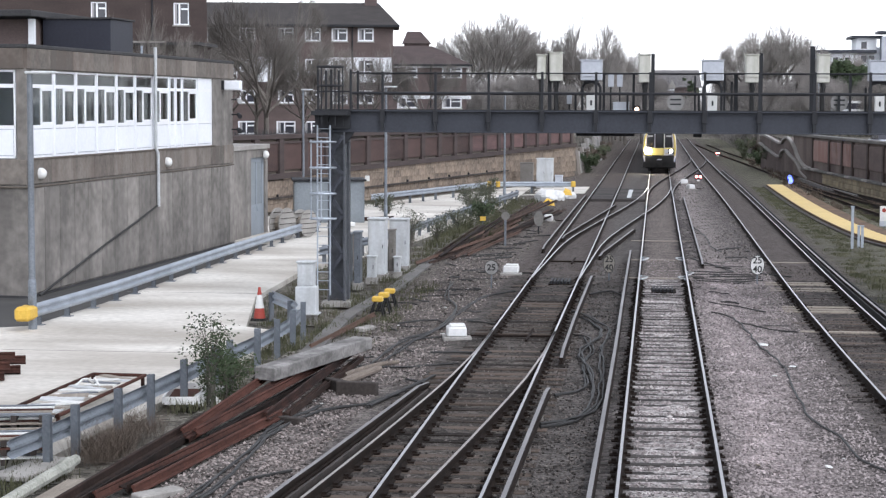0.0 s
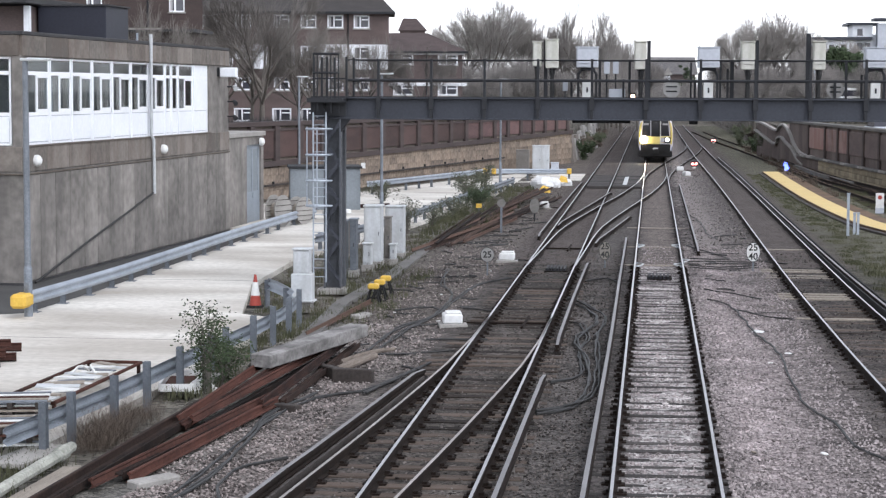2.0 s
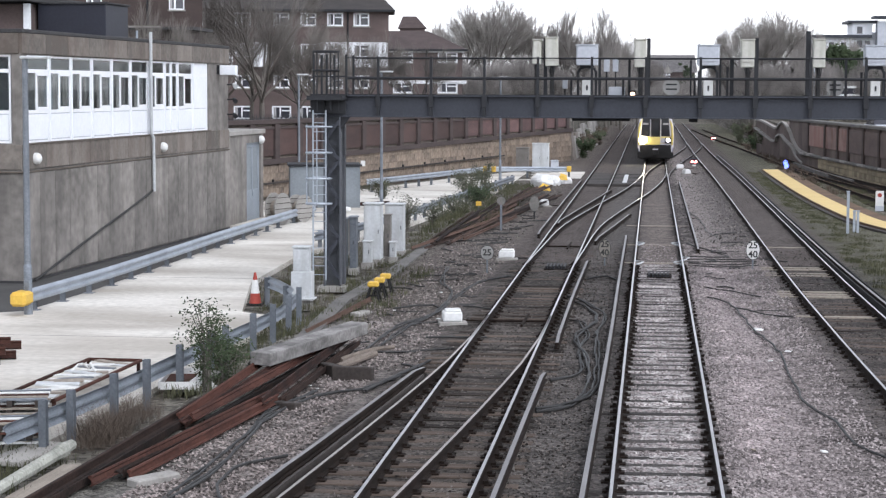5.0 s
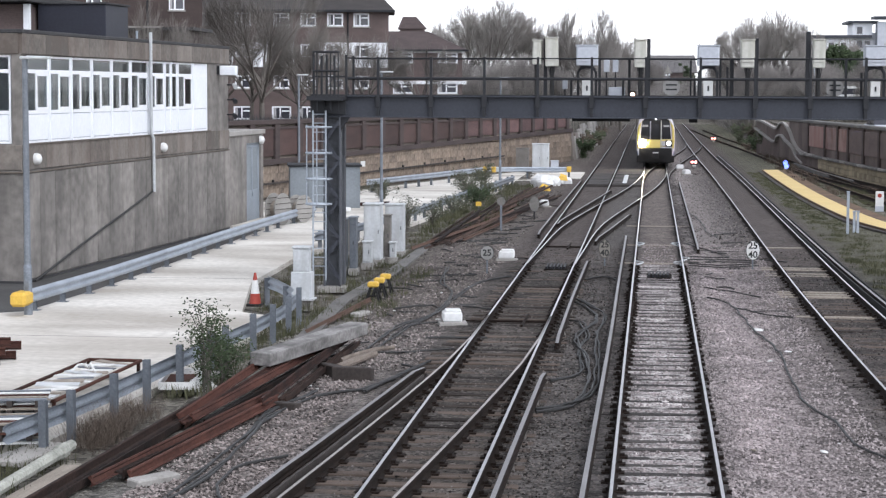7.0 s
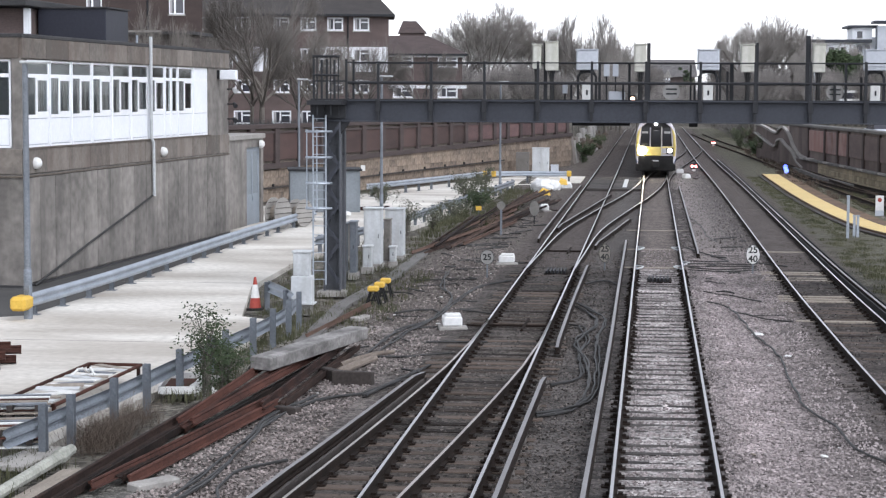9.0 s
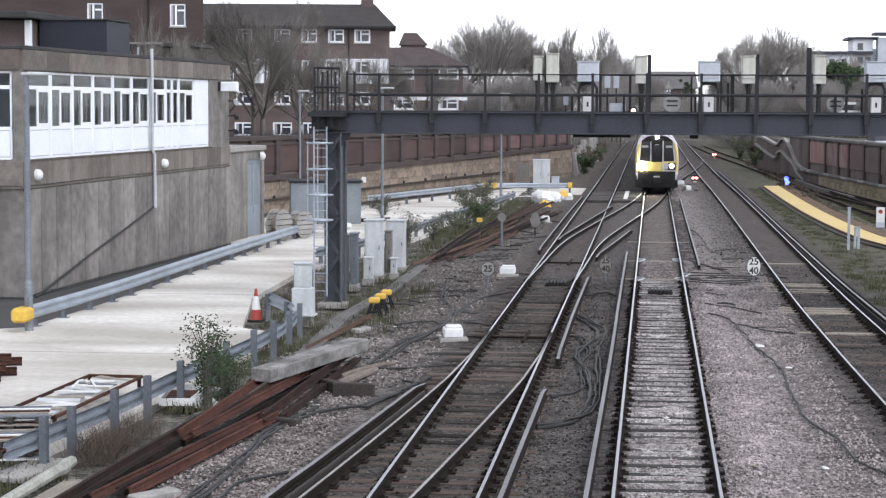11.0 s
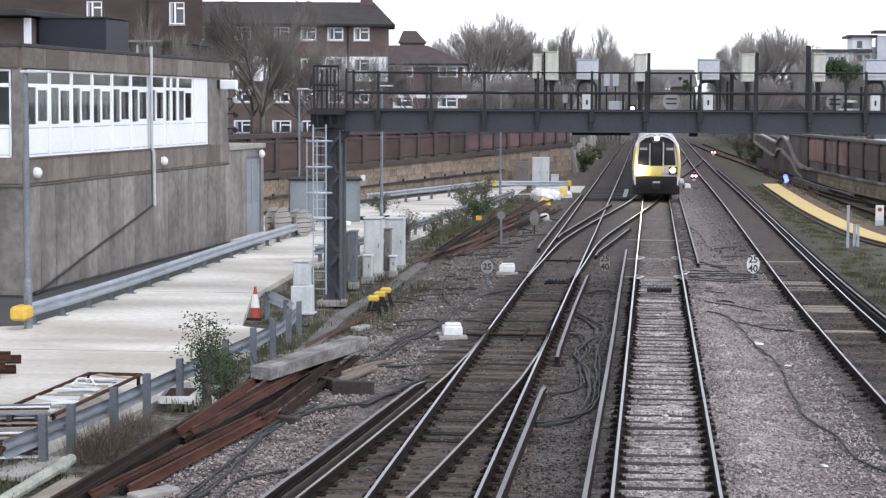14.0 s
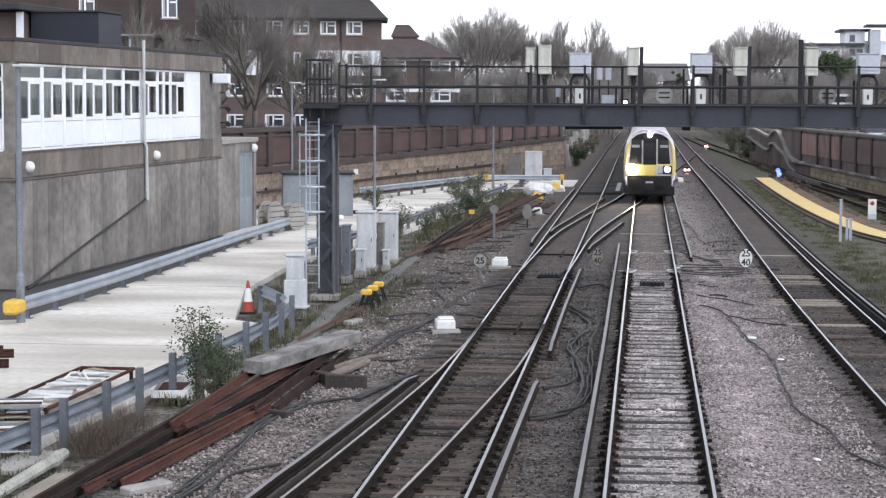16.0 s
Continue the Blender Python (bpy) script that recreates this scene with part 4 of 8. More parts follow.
# ---- concrete signal building ----
def signal_building():
    t = thing("signal_building", "two-storey stained concrete railway building with white window band", "building", at=(-18.26, 54.43, 0), rz=87.02)
    U, V = 22.3, 15.0
    bays = [(0.5, 2.35), (2.4, 4.25), (4.3, 6.15), (6.2, 8.1), (8.15, 10.05), (10.1, 12.0), (12.05, 13.92), (13.97, 14.68), (14.73, 15.5), (15.55, 17.45), (17.5, 19.45)]
    zb, zt = 3.97, 6.55
    hole = (bays[0][0], bays[-1][1], zb, zt)
    part("wall", Geo().wall(0, U, -0.4, 6.6, [hole], 0.0, 0.3), M_CONCRETE, t)
    near = Geo()
    flip = Matrix(((0, 1, 0, 0), (1, 0, 0, 0), (0, 0, 1, 0), (0, 0, 0, 1)))
    near.wall(0.3, V, -0.4, 6.6, [(0.3, 12.4, zb, zt)], 0.0, 0.3, m=flip)
    part("wall", near, M_CONCRETE, t)
    part("wall", Geo().box(0, U, V, V + 0.3, 0, 6.6), M_CONCRETE, t)
    part("wall", Geo().box(U - 0.3, U, 0.3, V, 0, 6.6), M_CONCRETE, t)
    part("roof", Geo().box(-0.06, U + 0.06, -0.06, V + 0.3, 7.18, 7.30, c=0.02), M_ROOF, t)
    # Inner walls and ceiling added to block sky showing through the panes.
    part("partition", Geo().box(0.3, U - 0.3, 3.2, 3.3, 3.25, 6.58).box(3.2, 3.3, 0.3, V, 3.25, 6.58), M_BLUEGREY, t)
    part("upper_ceiling", Geo().box(0.3, U - 0.3, 0.3, V, 6.58, 6.66), M_KERB, t)
    part("intermediate_floor", Geo().box(0.3, U - 0.3, 0.3, V, 3.0, 3.25), M_KERB, t)
    # fascia slabs, band slabs and the ledge below them
    x = 0.0
    while x < U - 0.2:
        w = min(1.9, U - x)
        part("fascia_slab", Geo().box(x + 0.008, x + w - 0.008, -0.05, 0.3, 6.58, 7.18, c=0.012), M_FASCIA, t)
        part("band_slab", Geo().box(x + 0.008, x + w - 0.008, -0.04, 0.0, 3.2, 3.93, c=0.01), M_FASCIA, t)
        x += w
    x = 0.0
    while x < U - 0.2:
        w = min(1.27, U - x)
        part("wall_slab", Geo().box(x + 0.02, x + w - 0.02, -0.05, 0.0, -0.02, 3.08, c=0.006), M_CONCRETE, t)
        x += w
    y = 0.0
    while y < V - 0.2:
        w = min(1.9, V - y)
        part("fascia_slab", Geo().box(y + 0.06, y + w - 0.008, -0.05, 0.3, 6.58, 7.18, c=0.012, m=flip), M_FASCIA, t)
        part("band_slab", Geo().box(y + 0.008, y + w - 0.008, -0.04, 0.0, 3.2, 3.93, c=0.01, m=flip), M_FASCIA, t)
        y += w
    part("ledge", Geo().box(-0.06, U, -0.06, 0.0, 3.1, 3.15, c=0.01).box(-0.06, 0.0, -0.06, V, 3.1, 3.15, c=0.01), M_MORTAR, t)
    part("sill", Geo().box(0.3, 19.55, -0.07, 0.02, zb - 0.05, zb, c=0.008), M_MORTAR, t)
    part("plinth", Geo().box(0, U, -0.05, 0.0, -0.4, -0.06, c=0.01).box(-0.05, 0, -0.05, V, -0.4, -0.06), M_ROOF, t)
    # window units
    rnd = random.Random(2)

    def unit(a, b, flipm=None, blank=False):
        w = b - a
        win = new("window")
        win.parent = t
        mm = flipm if flipm is not None else None
        g = Geo()
        fr = 0.06
        y0, y1 = 0.045, 0.085
        bars = [(a, a + fr, zb, zt), (b - fr, b, zb, zt), (a, b, zb, zb + 0.06), (a, b, zt - fr, zt), (a, b, 4.83, 4.93), (a, b, 6.03, 6.14)]
        split = a + w * 0.45
        if w > 1.0 and not blank:
            bars += [(split - 0.03, split + 0.07, 4.93, 6.03), (b - fr - 0.05, b - fr, 4.93, 6.03),
                     (split, b, 5.95, 6.03), (split, b, 4.93, 5.02)]
        for u0, u1, z0, z1 in bars:
            g.box(u0, u1, y0, y1, z0, z1, m=mm)
        part("frame", g, M_WHITE, win)
        part("backing_board", Geo().box(a + fr, b - fr, 0.08, 0.1, zb + 0.06, 4.83, m=mm), M_CASE, win)
        part("infill_panel", Geo().box(a + fr + 0.025, b - fr - 0.025, 0.05, 0.08, zb + 0.085, 4.805, c=0.008, m=mm), M_PANEL, win)
        if blank:
            part("infill_panel", Geo().box(a + fr, b - fr, 0.05, 0.1, 4.93, 6.03, m=mm).box(a + fr, b - fr, 0.05, 0.1, 6.14, zt - fr, m=mm), M_PANEL, win)
            return
        part("pane", Geo().box(a + fr, b - fr, 0.07, 0.08, 4.93, 6.03, m=mm), M_CLEAR, win).visible_shadow = False
        part("pane", Geo().box(a + fr, b - fr, 0.07, 0.08, 6.14, zt - fr, m=mm), M_CLEAR, win).visible_shadow = False
        drawn = rnd.uniform(0.55, 0.8)
        for c0, c1 in ((a + w * drawn, b - 0.08), (a + 0.06, a + w * rnd.uniform(0.1, 0.28))):
            folds, u, k = Geo(), c0, 0
            while u < c1:
                folds.box(u, u + 0.07, 0.35 + 0.03 * (k % 2), 0.38 + 0.03 * (k % 2), 4.85, 6.1, m=mm)
                u += 0.075
                k += 1
            if k:
                part("curtain", folds, M_CURTAIN, win)
    for i, (a, b) in enumerate(bays):
        part("cover_strip", Geo().box(a - 0.045, a - 0.005, 0.0, 0.05, zb, zt), M_PANEL, t)
        unit(a, b, None, i == len(bays) - 1)
    y = 0.34
    while y < 12.2:
        unit(y, y + 1.92, flip)
        y += 1.97
    # lower extension with a door
    for a, b, z in ((U, 25.2, -0.2), (25.2, 27.6, 3.3), (27.6, 28.0, -0.2)):
        part("extension_wall", Geo().box(a, b, 0.02, 0.3, z, 3.65), M_CONCRETE, t)
    part("extension_wall", Geo().box(27.7, 28.0, 0.3, 6, 0, 3.65), M_CONCRETE, t)
    part("extension_roof", Geo().box(U, 28.1, -0.06, 6.2, 3.65, 3.85, c=0.02), M_KERB, t)
    door = part("door", Geo().wall(25.2, 27.6, 0, 3.3, [(25.5, 26.3, 1.3, 3.1), (26.5, 27.3, 1.3, 3.1)], 0.1, 0.16), M_BLUEGREY, t, "blue-grey double door with glazed panels")
    part("pane", Geo().box(25.5, 27.3, 0.12, 0.13, 1.3, 3.1), M_HUT, door)
    part("handle", Geo().tube([(26.4, 0.07, 1.0), (26.4, 0.07, 1.25)], 0.02, 6), M_GALV, door)
    # pipes, bulkhead lamps, floodlight box, cameras
    pipe = [(11.9, -0.1, 7.55), (11.9, -0.1, 4.0), (12.0, -0.14, 3.85), (12.05, -0.14, 1.95)]
    part("downpipe", Geo().tube(pipe, 0.06, 8), M_CAB, t, "pale grey downpipe", True)
    part("cable", Geo().tube([(12.05, -0.1, 1.98), (9.0, -0.1, 1.42), (7.0, -0.1, 1.08), (5.0, -0.1, 0.72), (0.6, -0.12, -0.1)], 0.036, 6), M_CABLE, t, "slanting black cable on clips", True)
    dome = Geo().tube([(0, 0, 0), (0, -0.06, 0), (0, -0.14, 0), (0, -0.19, 0), (0, -0.21, 0)], [0.17, 0.18, 0.15, 0.09, 0.02], 12).mesh("bulkhead_lamp", M_SIGN, True)
    for u, z in ((0.9, 3.5), (13.3, 3.48), (27.2, 3.4)):
        part("bulkhead_lamp", dome, None, t, "round white bulkhead lamp", at=pose(u, -0.04, z))
    box = part("floodlight", Geo().box(20.6, 20.95, -0.78, -0.12, 6.12, 6.5, c=0.03), M_PANEL, t, "white rectangular floodlight box")
    part("bracket", Geo().box(20.65, 20.9, -0.12, 0.0, 6.15, 6.5), M_GANTRY_D, box)
    for z in (5.75, 5.15, 4.55):
        camr = part("security_camera", Geo().tube([(22.1, -0.3, z), (21.9, -0.42, z - 0.08)], [0.08, 0.1], 8), M_CAB if z > 5.5 else M_GANTRY_D, t, smooth=True)
        part("bracket", Geo().tube([(22.15, 0, z), (22.1, -0.3, z)], 0.03, 6), M_GANTRY_D, camr)
    # plant room on the roof
    room = part("plant_room", Geo().box(15.7, 18.3, 2.85, 5.5, 7.3, 8.72, c=0.02), M_NAVY, t, "navy sheet-clad plant room")
    part("roof_cap", Geo().box(15.62, 18.38, 2.77, 5.58, 8.72, 8.78), M_ROOF, room)
    hut = part("brick_penthouse", Geo().box(15.0, 20.0, 5.62, 9.5, 7.3, 8.7), M_BRICK, t, "brick penthouse with white corner post")
    part("corner_post", Geo().box(14.8, 15.0, 5.5, 5.72, 7.3, 8.7), M_WHITE, hut)
    part("flat_roof", Geo().box(14.0, 20.5, 5.3, 10.2, 8.75, 9.0, c=0.03), M_ROOF, hut)
    part("mast", Geo().tube([(11.9, 0.4, 7.3), (11.9, 0.4, 7.6)], 0.04, 6), M_GALV, t)


M_CLEAR = clear_glass("clear_window_glass")


# ---- flats ----
def flats(name, label, at, rz, length, depth, floors, floor_h, windows, roof_h, wall_mat=M_BRICK, white=None, hip=True, chimney=None, ww=1.25, ridge_in=None, roof_mat=M_SLATE, f=0.12, wh=1.15, zo=0.95):
    t = thing(name, label, "flats", at=at, rz=rz)
    top = floors * floor_h
    holes, wins = [], []
    for k in range(floors):
        for u in windows:
            w = ww if k else ww * 1.2
            h = wh
            z0 = k * floor_h + zo
            holes.append((u - w / 2, u + w / 2, z0, z0 + h))
    part("wall", Geo().wall(0, length, 0, top, holes, 0, 0.3), wall_mat, t)
    part("wall", Geo().box(0, 0.3, 0.3, depth, 0, top), wall_mat, t)
    part("wall", Geo().box(length - 0.3, length, 0.3, depth, 0, top), wall_mat, t)
    part("wall", Geo().box(0, length, depth, depth + 0.3, 0, top), wall_mat, t)
    for u0, u1, z0, z1 in holes:
        win = new("window")
        win.parent = t
        mid = (u0 + u1) / 2
        g = Geo()
        for b in ((u0, u0 + f, z0, z1), (u1 - f, u1, z0, z1), (u0, u1, z0, z0 + f), (u0, u1, z1 - f, z1), (mid - 0.16, mid - 0.05, z0, z1), (mid, u1, z1 - 0.42, z1 - 0.32)):
            g.box(b[0], b[1], 0.02, 0.12, b[2], b[3])
        part("frame", g, M_WHITE, win)
        part("pane", Geo().box(u0 + f, u1 - f, 0.08, 0.1, z0 + f, z1 - f), M_GLASS, win)
        part("sill", Geo().box(u0 - 0.08, u1 + 0.08, -0.08, 0.05, z0 - 0.09, z0), M_KERB, win)
        part("curtain", Geo().box(u0 + f, u0 + f + (u1 - u0) * 0.14, 0.055, 0.075, z0 + f, z1 - f), M_CURTAIN, win)
    for u0, u1, z0, z1 in white or ():
        inner = [h for h in holes if h[0] > u0 and h[1] < u1 and h[3] > z0 and h[2] < z1]
        part("white_cladding", Geo().wall(u0, u1, z0, z1, [(h[0], h[1], max(h[2], z0), min(h[3], z1)) for h in inner], -0.06, -0.002), M_WHITE, t, "white rendered cladding")
    e, inset = 0.5, (ridge_in if ridge_in else depth / 2 if hip else 0.01)
    vs = [(-e, -e, top), (length + e, -e, top), (length + e, depth + e, top), (-e, depth + e, top), (inset, depth / 2, top + roof_h), (length - inset, depth / 2, top + roof_h)]
    roof = part("roof", Geo().add(vs, [(0, 1, 5, 4), (1, 2, 5), (2, 3, 4, 5), (3, 0, 4), (0, 3, 2, 1)]), roof_mat, t, "weathered dark pitched roof")
    part("eaves_board", Geo().box(-e, length + e, -e - 0.03, -e + 0.05, top - 0.12, top + 0.06), M_GANTRY_D, roof)
    for cu in chimney or ():
        ch = part("chimney", Geo().box(cu, cu + 1.0, depth / 2 - 0.6, depth / 2 + 0.6, top + roof_h - 1.2, top + roof_h + 1.1, c=0.03), M_BRICK, roof)
        part("cap", Geo().box(cu - 0.06, cu + 1.06, depth / 2 - 0.66, depth / 2 + 0.66, top + roof_h + 1.1, top + roof_h + 1.2), M_KERB, ch)
    part("drainpipe", Geo().tube([(length - 3.2, -0.06, 0), (length - 3.2, -0.06, top)], 0.06, 6), M_GANTRY_D, t)
    return t


M_SLATE_FAR = mat("far_weathered_slates", (0.10, 0.095, 0.095), (0.17, 0.16, 0.158), 0.8, 0, 1, 6, stretch=(1, 1, 4))
M_TILE = mat("brown_roof_tiles", (0.04, 0.030, 0.029), (0.085, 0.062, 0.058), 0.85, 0, 1, 6, stretch=(1, 1, 4))
signal_building()
flats("flats", "four-storey brown brick flats with white windows and slate roof", (-36.84, 147.72, 1.98), 8, 16.4, 9, 4, 2.43,
      [2.4, 5.0, 8.0, 10.1, 12.2, 14.25], 2.0, ridge_in=1.2, white=[(0.1, 4.2, 5.3, 6.4), (5.8, 9.0, 5.3, 7.24), (10.9, 16.3, 5.3, 7.24)], chimney=[14.1], wh=1.05, zo=1.2)
flats("flats", "three-storey brick flats with white fascias and lower roof", (-26.4, 170.7, 0.94), 8, 9.5, 9, 3, 2.72,
      [1.4, 4.2, 8.2], 1.8, ridge_in=3.0, white=[(-0.4, 9.9, 5.12, 5.42), (-0.4, 9.7, 7.9, 8.16)], hip=True, ww=1.8, roof_mat=M_TILE, f=0.14, wh=1.0, zo=1.55)
far = thing("stair_tower", "brown brick tower with sloping tiled roof behind flats", "tower", at=(-24.2, 184.0, 1.6), rz=8)
part("wall", Geo().box(0, 2.4, 0, 3, 0, 9.8), M_BRICK, far)
part("roof", Geo().add([(-0.2, -0.2, 9.8), (2.6, -0.2, 9.8), (2.6, 3.2, 9.8), (-0.2, 3.2, 9.8), (0.3, 1.5, 11.0), (1.6, 1.5, 11.0)],
                       [(0, 1, 5, 4), (1, 2, 5), (2, 3, 4, 5), (3, 0, 4), (0, 3, 2, 1)]), M_TILE, far)
flats("flats", "tall sooty brick block behind the concrete building", (-43.8, 107.84, 1.0), 13.5, 17.8, 10, 5, 2.75,
      [11.5, 16.3], 2.0, wall_mat=M_BRICK_D, hip=False, ww=0.9, f=0.07, wh=1.3)


def low_annex():
    t = thing("annex", "low dark annex with a thin white roof edge", "annex", at=(-33.4, 105.5, 0))
    part("wall", Geo().box(0, 7.6, 0, 4.5, 2.5, 8.82), M_BRICK_D, t)
    part("roof", Geo().box(-0.3, 8.0, -0.4, 4.5, 8.82, 9.0), M_ROOF, t)
    part("roof_edge", Geo().box(-0.3, 6.2, -0.45, -0.4, 8.94, 9.05), M_KERB, t, "thin white roof edge")


low_annex()


# ---- signal gantry ----
GY = 53.3


def gantry():
    t = thing("signal_gantry", "slate-grey steel signal gantry spanning the tracks", "gantry", at=(0, GY, 0))
    x0, x1 = -9.35, 15.2
    zb, zt = 4.81, 5.42
    for y in (0.0, 1.15):
        g = Geo().box(x0, x1, y - 0.012, y + 0.012, zb, zt)
        g.box(x0, x1, y - 0.13, y + 0.13, zt - 0.035, zt, c=0.005).box(x0, x1, y - 0.13, y + 0.13, zb, zb + 0.035, c=0.005)
        part("girder", g, M_GANTRY, t)
    part("walkway_deck", Geo().box(x0, x1, 0.14, 1.01, zt - 0.12, zt - 0.06), M_GANTRY_D, t)
    part("toe_board", Geo().box(x0 + 0.8, x1, -0.06, -0.03, zt, zt + 0.03), M_GANTRY_D, t)
    stiff = Geo().box(-0.04, 0.04, -0.125, -0.012, zb + 0.035, zt - 0.035).box(-0.07, 0.07, -0.14, -0.115, zt - 0.33, zt + 0.02, c=0.01).mesh("stiffener", M_GANTRY_D)
    post = Geo().box(-0.035, 0.035, -0.035, 0.035, zt, 6.5).mesh("handrail_post", M_GANTRY_D)
    xs = [-7.61 + 1.485 * i for i in range(16)]
    for x in xs:
        part("stiffener", stiff, None, t, at=pose(x, 0, 0))
        part("handrail_post", post, None, t, at=pose(x, -0.04, 0))
    for y in (-0.04, 1.15):
        part("handrail", Geo().tube([(x0 + 0.85, y, 5.9), (x1, y, 5.9)], 0.04, 6), M_GANTRY_D, t)
        part("handrail", Geo().tube([(x0 + 0.85, y, 6.46), (x1, y, 6.46)], 0.018, 6), M_GANTRY_D, t)
    # mesh screen wires between the rails
    wires = Geo()
    for k in range(int((x1 - x0 - 0.85) / 0.026)):
        u = x0 + 0.85 + k * 0.026
        wires.box(u, u + 0.0024, 1.185, 1.188, zt, 6.46)
    for k in range(40):
        wires.box(x0 + 0.85, x1, 1.188, 1.191, zt + 0.026 * k, zt + 0.026 * k + 0.0024)
    tagged(part("wire_screen", wires, M_GANTRY_D, t, "fine dark wire mesh screen"), kind="stuff")
    part("cable_tray", Geo().box(-2.25, -0.62, 1.0, 1.3, 4.72, 4.83, c=0.01), M_GANTRY_D, t, "dark cable tray slung under the girder")
    part("junction_box", Geo().box(1.02, 1.26, 1.0, 1.2, 4.7, 4.83, c=0.01), M_GANTRY_D, t)
    # legs: two channels laced together
    for lx, flip in ((-8.9, 1), (14.6, -1)):
        leg = part("leg", Geo().box(lx - 0.24, lx - 0.2, -0.16, 0.16, 0, zb).box(lx + 0.2, lx + 0.24, -0.16, 0.16, 0, zb)
                   .box(lx - 0.2, lx + 0.2, 0.1, 0.13, 0, zb), M_LEG, t)
        lace = Geo()
        for i in range(8):
            a, b = (lx - 0.2, lx + 0.2) if i % 2 else (lx + 0.2, lx - 0.2)
            lace.box(-0.34, 0.34, -0.008, 0.008, -0.05, 0.05, m=pose(lx, -0.15, 0.575 + i * 0.55, 0, math.degrees(math.atan2(-0.55, b - a)), 0))
        part("lacing", lace, M_GANTRY, leg)
        part("base_plate", Geo().box(lx - 0.4, lx + 0.4, -0.35, 0.35, -0.1, 0.06, c=0.01), M_KERB, leg)
        part("knee_bracket", Geo().add([(lx + flip * 0.24, -0.08, zb), (lx + flip * 0.5, -0.08, zb), (lx + flip * 0.24, -0.08, zb - 0.35),
                                        (lx + flip * 0.24, 0.08, zb), (lx + flip * 0.5, 0.08, zb), (lx + flip * 0.24, 0.08, zb - 0.35)],
                                       [(0, 1, 2), (5, 4, 3), (0, 3, 4, 1), (1, 4, 5, 2), (2, 5, 3, 0)]), M_GANTRY_D, leg)
    part("leg", Geo().box(-9.08, -8.72, 0.95, 1.25, 0, zb), M_LEG, t)
    # ladder with safety hoops
    lad = part("ladder", Geo().tube([(-9.4, -0.35, 0.25), (-9.4, -0.35, 5.0)], 0.025, 6).tube([(-9.04, -0.35, 0.25), (-9.04, -0.35, 5.0)], 0.025, 6), M_GALV, t, "galvanised access ladder with hoops")
    for i in range(19):
        part("rung", Geo().tube([(-9.4, -0.35, 0.4 + i * 0.25), (-9.04, -0.35, 0.4 + i * 0.25)], 0.012, 5), M_GALV, lad)
    for z in (2.4, 3.1, 3.82, 4.54, 6.1, 6.62):
        ring = [((-9.22 if z < 4.9 else -9.02) + 0.36 * math.cos(a), -0.45 + 0.32 * math.sin(a), z) for a in np.linspace(0, 2 * math.pi, 15)]
        part("hoop", Geo().tube(ring, 0.03, 5), M_GALV if z < 4.9 else M_GANTRY_D, lad)
    for x, y in ((-9.37, -0.45), (-8.67, -0.45), (-9.22, -0.72), (-8.84, -0.72)):
        part("cage_strap", Geo().box(x - 0.016, x + 0.016, y - 0.016, y + 0.016, 5.0, 6.62), M_GANTRY_D, lad)
    for x, y in ((-9.56, -0.45), (-9.22, -0.77)):
        part("cage_strap", Geo().box(x - 0.016, x + 0.016, y - 0.016, y + 0.016, 2.4, 4.6), M_GALV, lad)
    part("landing", Geo().box(-9.5, -8.5, -0.8, 1.2, 5.28, 5.4), M_GANTRY_D, t)
    for x in (-9.42, -9.05, -8.5):
        for y in (-0.1, 1.2):
            part("landing_post", Geo().box(x - 0.03, x + 0.03, y - 0.03, y + 0.03, 5.4, 6.55), M_GANTRY_D, t)
    for z in (5.92,):
        part("landing_rail", Geo().box(-9.42, -8.5, -0.12, -0.08, z, z + 0.04), M_GANTRY_D, t)
    part("end_plate", Geo().box(-9.5, -8.5, -0.2, -0.14, 4.9, 5.45, c=0.01).box(-9.45, -9.1, -0.28, -0.2, 5.05, 5.4), M_GANTRY_D, t)


def signal_case(x, z, w, h, material, label, d=0.45, arms=True):
    """The back of a signal head on its stem, standing on the gantry."""
    t = thing("railway_signal", label, "signal", at=(x, GY + 0.55, 0), group="signals on the gantry")
    lean = pose(0, 0, z, 0, math.sin(x * 7.0) * 1.6 if arms else 0, 0)
    part("case", Geo().box(-w / 2, w / 2, -d / 2, d / 2, 0, h, c=0.02), material, t, at=lean)
    part("back_door", Geo().box(-w / 2 + 0.03, w / 2 - 0.03, -d / 2 - 0.02, -d / 2, h * 0.2, h - 0.03, c=0.006), material, t, at=lean)
    for k in (-1, 1):
        part("lifting_lug", Geo().box(k * w * 0.42 - 0.015, k * w * 0.42 + 0.015, -0.03, 0.03, h + 0.03, h + 0.07), M_KERB, t, at=lean)
    part("cap", Geo().box(-w / 2 - 0.02, w / 2 + 0.02, -d / 2 - 0.03, d / 2 + 0.03, h, h + 0.03), material, t, at=lean)
    if arms:
        part("stem", Geo().tube([(0, 0, 5.34), (0, 0, z)], 0.06, 8), M_GANTRY_D, t)
        for k in (-1, 0, 1):
            part("cable", Geo().tube([(k * w * 0.25, -0.1, z + 0.02), (k * w * 0.2, -0.16, z - 0.12), (0.02 * k, -0.1, z - 0.35), (0.03 * k, -0.08, 5.34)], 0.016, 5), M_CABLE, t)
    return t


